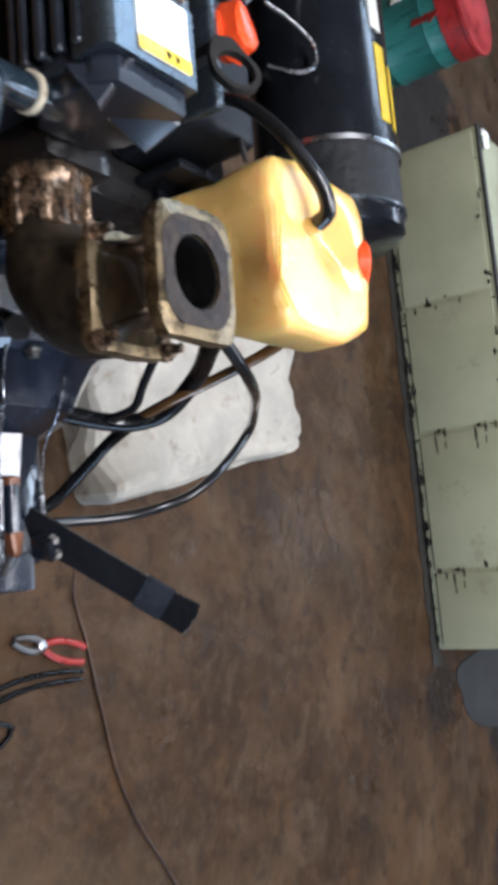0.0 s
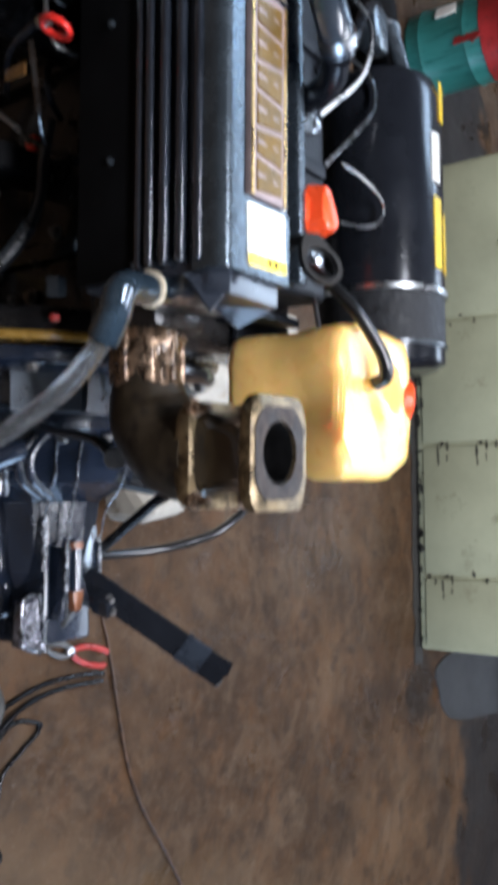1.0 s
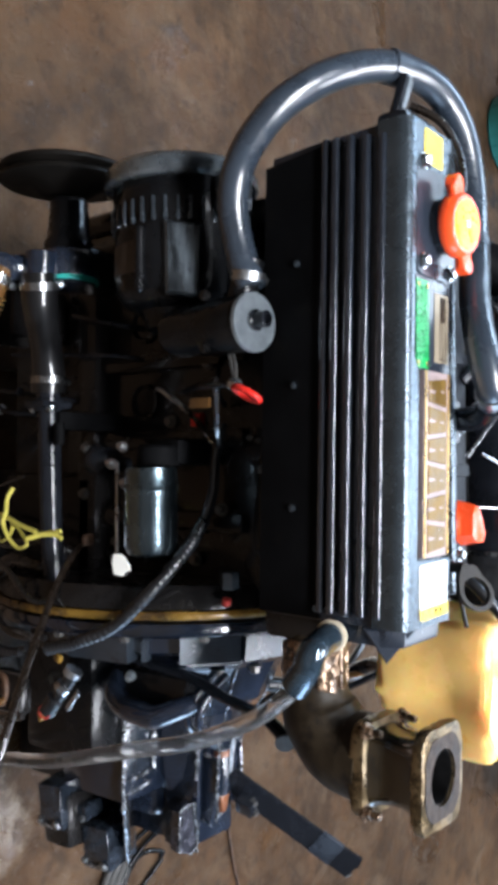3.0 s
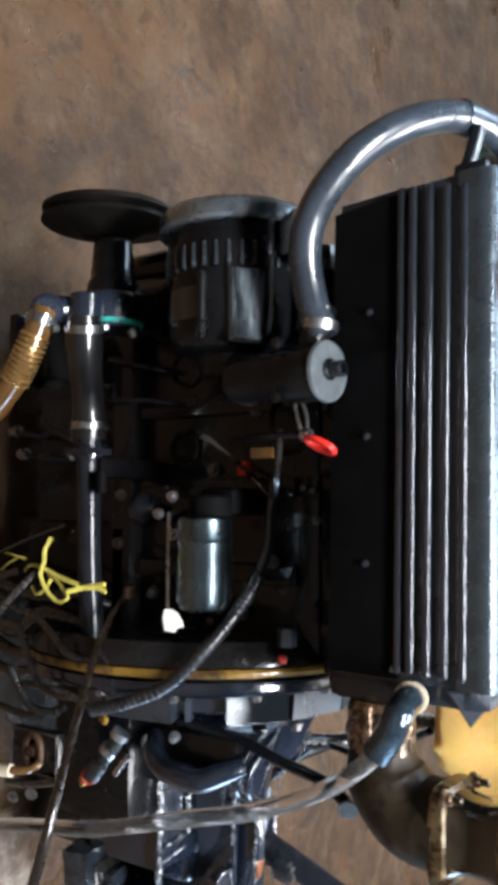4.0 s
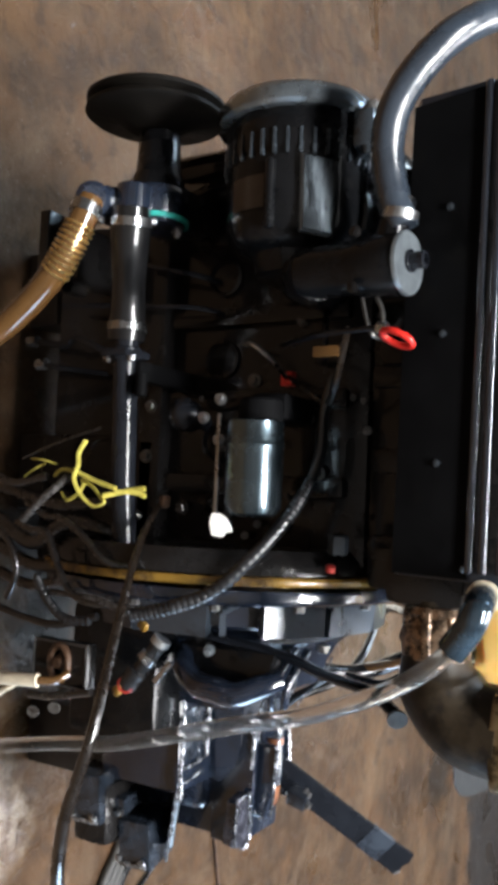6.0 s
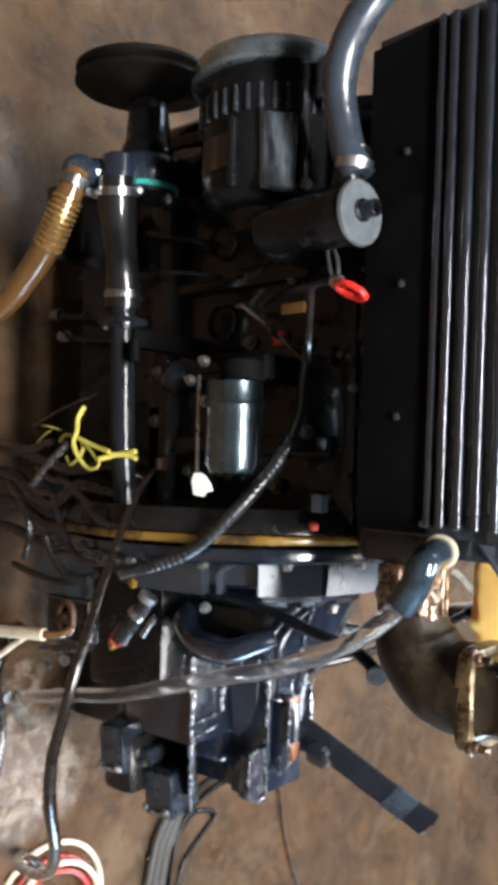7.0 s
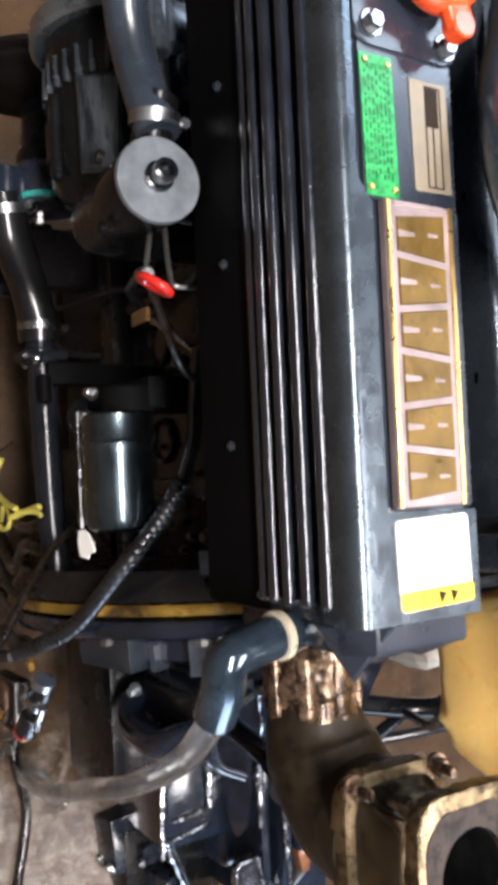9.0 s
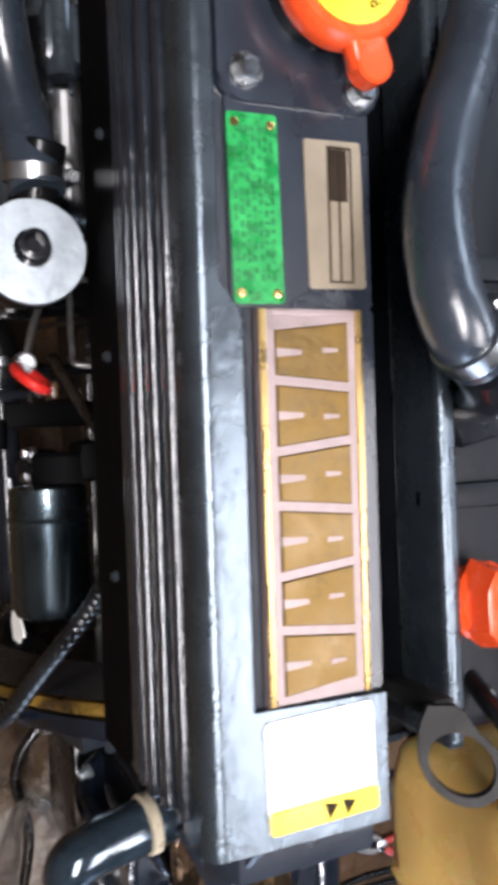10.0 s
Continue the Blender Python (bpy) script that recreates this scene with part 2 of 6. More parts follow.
def clear_tube():
    m = bpy.data.materials.new("clear_vinyl")
    m.use_nodes = True
    b = m.node_tree.nodes["Principled BSDF"]
    b.inputs["Base Color"].default_value = (0.97, 0.95, 0.92, 1)
    b.inputs["Roughness"].default_value = 0.10
    b.inputs["Transmission Weight"].default_value = 0.96
    b.inputs["IOR"].default_value = 1.14
    nz = m.node_tree.nodes.new("ShaderNodeTexNoise")
    nz.inputs["Scale"].default_value = 45
    bp = m.node_tree.nodes.new("ShaderNodeBump")
    bp.inputs["Strength"].default_value, bp.inputs["Distance"].default_value = 0.5, 0.003
    m.node_tree.links.new(nz.outputs["Fac"], bp.inputs["Height"])
    m.node_tree.links.new(bp.outputs["Normal"], b.inputs["Normal"])
    return m


CLEAR = clear_tube()


def floor_mat():
    """Brown, oil-soaked concrete: scuffed pale wear, dark oil, wet patches with a sheen; some shade and sheen painted
    in.
    """
    m = bpy.data.materials.new("oil_stained_concrete")
    m.use_nodes = True
    n, link = m.node_tree.nodes, m.node_tree.links.new
    b = n["Principled BSDF"]
    tc = n.new("ShaderNodeTexCoord")

    def noise_at(scale, detail, rough=0.6, dist=0.0):
        t = n.new("ShaderNodeTexNoise")
        t.inputs["Scale"].default_value, t.inputs["Detail"].default_value = scale, detail
        t.inputs["Roughness"].default_value, t.inputs["Distortion"].default_value = rough, dist
        link(tc.outputs["Object"], t.inputs["Vector"])
        return t.outputs["Fac"]

    def ramp(src, stops):
        r = n.new("ShaderNodeValToRGB")
        e = r.color_ramp.elements
        while len(e) < len(stops):
            e.new(0.5)
        for k, (p, c) in enumerate(stops):
            e[k].position, e[k].color = p, (*c, 1)
        link(src, r.inputs["Fac"])
        return r.outputs["Color"]

    def mixed(fac, a, c):
        x = n.new("ShaderNodeMix")
        x.data_type = "RGBA"
        link(fac, x.inputs[0])
        link(a, x.inputs[6])
        if isinstance(c, tuple):
            x.inputs[7].default_value = (*c, 1)
        else:
            link(c, x.inputs[7])
        return x.outputs[2]

    base = ramp(noise_at(1.1, 10, 0.70, 0.5), [(0.32, (0.0190, 0.0095, 0.0040)), (0.48, (0.0415, 0.0207, 0.0088)), (0.64, (0.0840, 0.0455, 0.0210))])
    worn = ramp(noise_at(3.6, 11, 0.72, 0.8), [(0.50, (0, 0, 0)), (0.70, (0.8, 0.8, 0.8))])
    oil = ramp(noise_at(3.1, 9, 0.68, 0.6), [(0.50, (0, 0, 0)), (0.62, (0.62, 0.62, 0.62))])
    rusty = ramp(noise_at(5, 9, 0.68), [(0.50, (0, 0, 0)), (0.66, (0.75, 0.75, 0.75))])
    blot = ramp(noise_at(15, 8, 0.66), [(0.52, (0, 0, 0)), (0.62, (0.72, 0.72, 0.72))])
    speck = ramp(noise_at(60, 4, 0.6), [(0.66, (0, 0, 0)), (0.74, (0.5, 0.5, 0.5))])
    c = mixed(worn, base, (0.1000, 0.0660, 0.0400))
    c = mixed(rusty, c, (0.0720, 0.0330, 0.0125))
    c = mixed(oil, c, (0.0195, 0.0115, 0.0062))
    c = mixed(blot, c, (0.0234, 0.0131, 0.0070))
    c = mixed(speck, c, (0.1482, 0.1116, 0.0735))
    scuff = ramp(noise_at(13, 10, 0.75, 1.2), [(0.50, (0, 0, 0)), (0.60, (0.50, 0.50, 0.50))])
    c = mixed(scuff, c, (0.0700, 0.0425, 0.0230))
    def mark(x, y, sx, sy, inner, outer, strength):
        """A soft-edged mask round one spot, its rim broken up by noise."""
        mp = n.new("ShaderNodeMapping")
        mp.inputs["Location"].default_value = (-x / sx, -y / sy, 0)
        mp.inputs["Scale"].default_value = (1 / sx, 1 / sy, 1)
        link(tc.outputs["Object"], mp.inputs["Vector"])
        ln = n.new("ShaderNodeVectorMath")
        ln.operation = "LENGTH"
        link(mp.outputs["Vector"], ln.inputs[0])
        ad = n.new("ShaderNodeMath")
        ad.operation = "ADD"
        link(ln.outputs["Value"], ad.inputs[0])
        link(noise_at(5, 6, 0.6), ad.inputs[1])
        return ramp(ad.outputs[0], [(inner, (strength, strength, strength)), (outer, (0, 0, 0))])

    # Shade and mud at the cabinet's end, painted dark into the floor.
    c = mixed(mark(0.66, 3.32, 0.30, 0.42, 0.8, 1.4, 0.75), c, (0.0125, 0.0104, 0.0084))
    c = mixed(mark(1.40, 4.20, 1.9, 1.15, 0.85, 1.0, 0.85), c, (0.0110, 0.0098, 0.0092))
    # Shade and grime between pail and cabinet, painted as one dark patch.
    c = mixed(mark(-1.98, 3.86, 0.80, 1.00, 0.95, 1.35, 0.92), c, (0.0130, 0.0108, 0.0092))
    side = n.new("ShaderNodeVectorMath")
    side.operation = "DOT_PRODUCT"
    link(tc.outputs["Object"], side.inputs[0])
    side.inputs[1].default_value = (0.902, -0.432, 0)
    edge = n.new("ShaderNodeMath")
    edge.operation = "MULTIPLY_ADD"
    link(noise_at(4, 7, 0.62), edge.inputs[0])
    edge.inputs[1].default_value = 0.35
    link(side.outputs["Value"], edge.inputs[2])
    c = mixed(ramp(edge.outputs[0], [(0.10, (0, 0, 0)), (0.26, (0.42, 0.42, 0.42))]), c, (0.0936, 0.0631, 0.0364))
    # Pale scuffs, with the wet floor's bright reflections painted in as flecks.
    pale_flecks = ramp(noise_at(26, 6, 0.65), [(0.46, (0.04, 0.04, 0.04)), (0.60, (1, 1, 1))])
    # The engine's shade on the oily floor beneath it, painted near-black.
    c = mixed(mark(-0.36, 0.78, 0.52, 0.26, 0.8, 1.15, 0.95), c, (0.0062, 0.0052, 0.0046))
    c = mixed(mark(0.06, 0.62, 0.40, 0.34, 0.8, 1.5, 0.60), c, mixed(pale_flecks, c, (0.210, 0.170, 0.128)))
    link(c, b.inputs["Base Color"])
    wet = ramp(noise_at(2.3, 6, 0.6, 0.5), [(0.37, (0.10, 0.10, 0.10)), (0.43, (0.5, 0.5, 0.5)), (0.7, (0.8, 0.8, 0.8))])
    wet = mixed(mark(-1.52, 0.83, 0.42, 0.34, 0.9, 1.4, 1.0), wet, ramp(noise_at(34, 4, 0.6), [(0.36, (0.05, 0.05, 0.05)), (0.42, (0.55, 0.55, 0.55))]))
    wet = mixed(mark(-0.05, 0.75, 0.5, 0.9, 0.9, 1.4, 0.7), wet, (0.14, 0.14, 0.14))
    link(wet, b.inputs["Roughness"])
    puddle = mixed(mark(0.10, 0.60, 0.36, 0.30, 0.85, 1.35, 1.0), ramp(noise_at(90, 3, 0.6), [(0.64, (0, 0, 0)), (0.70, (0.8, 0.8, 0.8))]), (1.0, 1.0, 1.0))
    gloss = n.new("ShaderNodeMapRange")
    gloss.inputs["To Min"].default_value, gloss.inputs["To Max"].default_value = 0.16, 0.75
    link(puddle, gloss.inputs["Value"])
    link(gloss.outputs["Result"], b.inputs["Specular IOR Level"])
    bp = n.new("ShaderNodeBump")
    bp.inputs["Strength"].default_value, bp.inputs["Distance"].default_value = 0.8, 0.010
    link(noise_at(22, 8, 0.6, 0.5), bp.inputs["Height"])
    link(bp.outputs["Normal"], b.inputs["Normal"])
    return m


FLOOR = floor_mat()

# ---- building blocks ----


def turn_to(p, d):
    return Matrix.Translation(p) @ Vector(d).normalized().to_track_quat("Z", "Y").to_matrix().to_4x4()


def box(bm, centre, size, bevel=0.0, rot=(0, 0, 0), seg=2):
    g = bmesh.ops.create_cube(bm, size=1.0)
    m = pose(*centre, *rot) @ Matrix.Diagonal((*size, 1))
    bmesh.ops.transform(bm, matrix=m, verts=g["verts"])
    if bevel:
        edges = list({e for v in g["verts"] for e in v.link_edges})
        bmesh.ops.bevel(bm, geom=edges, offset=bevel, segments=seg, profile=0.6, affect="EDGES", clamp_overlap=True)
    return bm


def lathe(bm, profile, at, axis, seg=28):
    """A turned body: profile of (distance along the axis, radius)."""
    m = turn_to(at, axis)
    rings = []
    for s, r in profile:
        if r < 1e-5:
            rings.append([bm.verts.new(m @ Vector((0, 0, s)))])
        else:
            rings.append([bm.verts.new(m @ Vector((r * math.cos(2 * math.pi * k / seg), r * math.sin(2 * math.pi * k / seg), s))) for k in range(seg)])
    for a, b in zip(rings[:-1], rings[1:]):
        for k in range(seg):
            j = (k + 1) % seg
            vs = ([a[0]] if len(a) == 1 else [a[k], a[j]]) + ([b[0]] if len(b) == 1 else [b[j], b[k]])
            if len(vs) > 2:
                bm.faces.new(vs)
    for ring, flip in ((rings[0], True), (rings[-1], False)):
        if len(ring) > 1:
            bm.faces.new(ring[::-1] if flip else ring)
    return bm


def rod(bm, a, b, r, r2=None, seg=20, bevel=0.0015):
    a, b = Vector(a), Vector(b)
    ln = (b - a).length
    r2 = r if r2 is None else r2
    bevel = min(bevel, r * 0.4, r2 * 0.4, ln * 0.3)
    return lathe(bm, [(0, r - bevel), (bevel, r), (ln - bevel, r2), (ln, r2 - bevel)], a, b - a, seg)


def spline(points, steps=10, closed=False):
    p = [Vector(q) for q in points]
    n = len(p)
    out = []
    for i in range(n if closed else n - 1):
        a, b = p[i], p[(i + 1) % n]
        z = p[(i - 1) % n] if closed or i else a + (a - b)
        c = p[(i + 2) % n] if closed or i + 2 < n else b + (b - a)
        for k in range(steps):
            t = k / steps
            out.append(0.5 * ((2 * a) + (b - z) * t + (2 * z - 5 * a + 4 * b - c) * t * t + (3 * a - z - 3 * b + c) * t ** 3))
    if not closed:
        out.append(p[-1])
    return out


def tube(bm, points, r, steps=10, seg=12, closed=False, ripple=0.0, every=2, flat=1.0):
    """A bent round bar along a smooth line; ripple gives a ribbed conduit."""
    pts = spline(points, steps, closed)
    n = len(pts)
    tans = [((pts[(i + 1) % n] if closed or i + 1 < n else pts[i]) - (pts[i - 1] if closed or i else pts[i])).normalized() for i in range(n)]
    ref = Vector((0, 0, 1)) if abs(tans[0].z) < 0.9 else Vector((1, 0, 0))
    side = tans[0].cross(ref).normalized()
    rings = []
    for i in range(n):
        side = (side - tans[i] * side.dot(tans[i])).normalized()
        up = tans[i].cross(side)
        rr = r * (1 - ripple * (i % every == 0)) if not callable(r) else r(i / (n - 1))
        rings.append([bm.verts.new(pts[i] + rr * (math.cos(2 * math.pi * k / seg) * side + flat * math.sin(2 * math.pi * k / seg) * up)) for k in range(seg)])
    for i in range(n if closed else n - 1):
        a, b = rings[i], rings[(i + 1) % n]
        for k in range(seg):
            j = (k + 1) % seg
            bm.faces.new((a[k], a[j], b[j], b[k]))
    if not closed:
        bm.faces.new(rings[0][::-1])
        bm.faces.new(rings[-1])
    return bm


def slab(bm, outline, at, u, v, depth, bevel=0.0, hole=None, seg=1):
    """A plate: an outline in the plane of u and v, given depth along u x v; hole: (cu, cv, r)."""
    u, v, at = Vector(u).normalized(), Vector(v).normalized(), Vector(at)
    w = u.cross(v) * depth

    def P(a, b, k):
        return at + u * a + v * b + w * k

    if hole:
        cu, cv, r = hole
        n = 40
        outer = []
        for k in range(n):
            d = Vector((math.cos(2 * math.pi * k / n), math.sin(2 * math.pi * k / n)))
            best = r * 1.05
            for i in range(len(outline)):
                a, b = Vector(outline[i]) - Vector((cu, cv)), Vector(outline[(i + 1) % len(outline)]) - Vector((cu, cv))
                e = b - a
                den = d.x * e.y - d.y * e.x
                if abs(den) > 1e-9:
                    s = (a.x * e.y - a.y * e.x) / den
                    q = (a.x * d.y - a.y * d.x) / den
                    if s > 0 and -1e-6 <= q <= 1 + 1e-6:
                        best = max(best, s)
            outer.append((cu + d.x * best, cv + d.y * best))
        inner = [(cu + r * math.cos(2 * math.pi * k / n), cv + r * math.sin(2 * math.pi * k / n)) for k in range(n)]
        lo_o, hi_o = [bm.verts.new(P(*q, 0)) for q in outer], [bm.verts.new(P(*q, 1)) for q in outer]
        lo_i, hi_i = [bm.verts.new(P(*q, 0)) for q in inner], [bm.verts.new(P(*q, 1)) for q in inner]
        for k in range(n):
            j = (k + 1) % n
            bm.faces.new((lo_o[k], lo_o[j], hi_o[j], hi_o[k]))
            bm.faces.new((hi_i[k], hi_i[j], lo_i[j], lo_i[k]))
            bm.faces.new((hi_o[k], hi_o[j], hi_i[j], hi_i[k]))
            bm.faces.new((lo_i[k], lo_i[j], lo_o[j], lo_o[k]))
        if bevel:
            rim = set(hi_o) | set(lo_o)
            ring = [e for e in bm.edges if e.verts[0] in rim and e.verts[1] in rim and (e.verts[0] in hi_o) == (e.verts[1] in hi_o)]
            bmesh.ops.bevel(bm, geom=ring, offset=bevel, segments=2, profile=0.6, affect="EDGES", clamp_overlap=True)
        return bm
    lo = [bm.verts.new(P(a, b, 0)) for a, b in outline]
    hi = [bm.verts.new(P(a, b, 1)) for a, b in outline]
    n = len(outline)
    bm.faces.new(lo[::-1])
    top = bm.faces.new(hi)
    for k in range(n):
        j = (k + 1) % n
        bm.faces.new((lo[k], lo[j], hi[j], hi[k]))
    if bevel:
        bmesh.ops.bevel(bm, geom=list(top.edges), offset=bevel, segments=seg, profile=0.6, affect="EDGES", clamp_overlap=True)
    return bm


def rounded(w, h, r, n=5):
    out = []
    for cx, cy, a0 in ((w / 2 - r, h / 2 - r, 0), (-w / 2 + r, h / 2 - r, 90), (-w / 2 + r, -h / 2 + r, 180), (w / 2 - r, -h / 2 + r, 270)):
        for k in range(n + 1):
            a = radians(a0 + 90 * k / n)
            out.append((cx + r * math.cos(a), cy + r * math.sin(a)))
    return out


def hexbolt(bm, at, axis, r=0.009, h=0.007):
    at, axis = Vector(at), Vector(axis).normalized()
    lathe(bm, [(-0.003, r * 1.35), (0.0015, r * 1.35)], at, axis, 14)
    lathe(bm, [(0.0015, r), (h * 0.85, r), (h, r * 0.82)], at, axis, 6)
    return bm


def mesh_of(name, bm, material, angle=38):
    bmesh.ops.recalc_face_normals(bm, faces=bm.faces)
    lim = radians(angle)
    for f in bm.faces:
        f.smooth = True
    for e in bm.edges:
        e.smooth = len(e.link_faces) == 2 and e.calc_face_angle(0.0) < lim
    me = bpy.data.meshes.new(name)
    bm.to_mesh(me)
    bm.free()
    me.materials.append(material)
    return me


def part(name, bm, material, parent, label="", angle=38):
    ob = new(name, mesh_of(name, bm, material, angle))
    ob.parent = parent
    if label:
        ob["label"] = label
    return ob


def thing(name, label, category, at=(0, 0, 0), group="", kind=""):
    """An Empty at the thing's base; its parts keep world coordinates."""
    ob = new(name)
    ob.empty_display_size = 0.05
    return tagged(ob, label, category, group, kind)


def solo(name, bm, material, label, category, group="", kind="", angle=38):
    return tagged(new(name, mesh_of(name, bm, material, angle)), label, category, group, kind)


def B():
    return bmesh.new()


def bolts(parent, spots, axis, r=0.009, h=0.008, material=None, name="bolt"):
    """Bolt heads that share one mesh."""
    me = mesh_of(name, hexbolt(B(), (0, 0, 0), (0, 0, 1), r, h), material or STEEL)
    for p in spots:
        ob = new(name, me)
        ob.parent = parent
        ob.matrix_local = turn_to(p, axis) @ pose(0, 0, 0, 0, 0, random.uniform(0, 60))


# ---- the workshop ----


def wall_with_opening(name, x, y0, y1, h, o0, o1, oh, thick=0.2):
    bm = B()
    box(bm, (x, (y0 + o0) / 2, h / 2), (thick, o0 - y0, h))
    box(bm, (x, (o1 + y1) / 2, h / 2), (thick, y1 - o1, h))
    box(bm, (x, (o0 + o1) / 2, (h + oh) / 2), (thick, o1 - o0, h - oh))
    return solo(name, bm, WALLM, "dark sooty plastered workshop wall with a wide gateway", "wall", kind="structure")


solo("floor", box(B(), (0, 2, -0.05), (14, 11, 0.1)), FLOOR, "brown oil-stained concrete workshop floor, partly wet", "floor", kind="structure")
solo("ground", box(B(), (0, 2, -0.16), (400, 400, 0.1)), PLATE, "dull grey yard outside the workshop", "ground", kind="structure")
wall_with_opening("wall_east", 6.1, -3.5, 7.5, 5.0, 0.0, 3.4, 3.0)
solo("wall_west", box(B(), (-6.1, 2, 2.5), (0.2, 11, 5.0)), WALLM, "dark sooty plastered workshop wall", "wall", kind="structure")
nw = B()
box(nw, (0, 7.4, 1.7), (12, 0.2, 3.4))
box(nw, (0, 7.4, 4.9), (12, 0.2, 0.2))
for x in (-4.5, 4.5):
    box(nw, (x, 7.4, 4.1), (3.0, 0.2, 1.4))
solo("wall_north", nw, WALLM, "dark sooty plastered wall with a high window band", "wall", kind="structure")
solo("wall_south", box(B(), (0, -3.4, 2.5), (12, 0.2, 5.0)), WALLM, "dark sooty plastered workshop wall", "wall", kind="structure")


def ceiling():
    """Roof sheets with four open daylight bays."""
    bm = B()
    bays = ((-1.6, 1.6, -0.8, -0.3), (-0.7, 1.9, 1.9, 3.1), (-5.0, -3.2, 3.55, 5.45), (-4.0, 0.4, 6.25, 7.25))
    xs, ys = sorted({-6.2, 6.2, *[v for b in bays for v in b[:2]]}), sorted({-3.5, 7.5, *[v for b in bays for v in b[2:]]})
    for x0, x1 in zip(xs, xs[1:]):
        for y0, y1 in zip(ys, ys[1:]):
            if not any(b[0] <= x0 < b[1] and b[2] <= y0 < b[3] for b in bays):
                box(bm, ((x0 + x1) / 2, (y0 + y1) / 2, 5.05), (x1 - x0, y1 - y0, 0.1))
    return solo("ceiling", bm, ROOF, "dark sheet roof with four open daylight bays", "ceiling", kind="structure")


ceiling()

# ---- pale green cabinet, pail and sheet at the back ----


def cabinet():
    t = thing("cabinet", "pale green steel cabinet on the floor, paint chipped at its edges", "cabinet")
    body = part("body", box(B(), (-0.56, 3.66, 0.22), (2.08, 0.72, 0.42), 0.012), PALE, t)
    part("plinth", box(B(), (-0.56, 3.66, 0.006), (2.0, 0.66, 0.012)), CHIP, t)
    for x0, x1 in ((-1.58, -0.93), (-0.91, -0.40), (-0.38, 0.16), (0.18, 0.46)):
        part("front_panel", box(B(), ((x0 + x1) / 2, 3.296, 0.225), (x1 - x0, 0.012, 0.37), 0.004), PALE, t)
    for x, z in ((-0.36, 0.13), (0.20, 0.14), (-0.36, 0.30)):
        for dx, dz, w, h in ((-0.02, 0.020, 0.030, 0.006), (0.025, 0.018, 0.022, 0.004), (0.004, -0.022, 0.042, 0.007), (-0.035, -0.004, 0.010, 0.014), (0.045, -0.02, 0.02, 0.005)):
            q = random.Random(int(1000 * (x + z + dx)))
            pts = [(w * q.uniform(0.45, 1) * math.cos(a), h * q.uniform(0.45, 1) * math.sin(a)) for a in [2 * math.pi * i / 16 for i in range(16)]]
            part("worn_spot", slab(B(), pts, (x + dx, 3.2895, z + dz), (1, 0, 0), (0, 0, 1), -0.0012), CHIP, t, "black worn spot")
    rnd = random.Random(5)
    bm = B()
    for k in range(150):
        x, z = rnd.uniform(-1.55, 0.45), rnd.choice((rnd.uniform(0.012, 0.022), rnd.uniform(0.012, 0.03), rnd.uniform(0.012, 0.04), rnd.uniform(0.395, 0.42)))
        if k % 12 == 0:
            x, z = rnd.choice((-0.92, -0.39, 0.17)) + rnd.uniform(-0.02, 0.02), rnd.uniform(0.03, 0.4)
        w, h = rnd.uniform(0.004, 0.03), rnd.uniform(0.003, 0.012)
        pts = [(w * rnd.uniform(0.3, 1) * math.cos(a), h * rnd.uniform(0.3, 1) * math.sin(a)) for a in [2 * math.pi * i / 10 for i in range(14)]]
        slab(bm, pts, (x, 3.2895, z), (1, 0, 0), (0, 0, 1), 0.0008)
    tagged(part("flaked_paint", bm, CHIP, t, "black chips where the paint has flaked"), kind="stuff")
    part("top_rail", box(B(), (-0.56, 3.31, 0.434), (2.09, 0.03, 0.008), 0.002), CHIP, t)
    return t


cabinet()


def scrap():
    bm = B()
    rnd = random.Random(8)
    pts = [(0.07 * rnd.uniform(0.5, 1) * math.cos(a), 0.05 * rnd.uniform(0.5, 1) * math.sin(a)) for a in [2 * math.pi * i / 14 for i in range(14)]]
    slab(bm, pts, (-1.555, 3.36, 0.4395), (1, 0, 0), (0, 1, 0), 0.003)
    bmesh.ops.triangulate(bm, faces=bm.faces[:])
    bmesh.ops.subdivide_edges(bm, edges=bm.edges[:], cuts=2)
    for v in bm.verts:
        v.co.z += 0.02 * abs(noise.noise(v.co * 35))
    return solo("paper_scrap", bm, WHITE, "crumpled pale paper scrap lying on the cabinet", "paper scrap", angle=80)


scrap()


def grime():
    """Black strip along the cabinet's foot, drawn in place of its contact shadow."""
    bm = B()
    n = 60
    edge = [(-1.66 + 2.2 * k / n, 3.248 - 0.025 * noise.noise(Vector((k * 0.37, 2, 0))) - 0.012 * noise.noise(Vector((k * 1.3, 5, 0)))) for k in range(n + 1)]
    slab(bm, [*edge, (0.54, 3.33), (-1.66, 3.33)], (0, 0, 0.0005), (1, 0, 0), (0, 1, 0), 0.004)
    return solo("cabinet_contact_shadow", bm, CHIP, "black strip drawn as the contact shadow along the cabinet foot", "grime", kind="stuff")


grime()


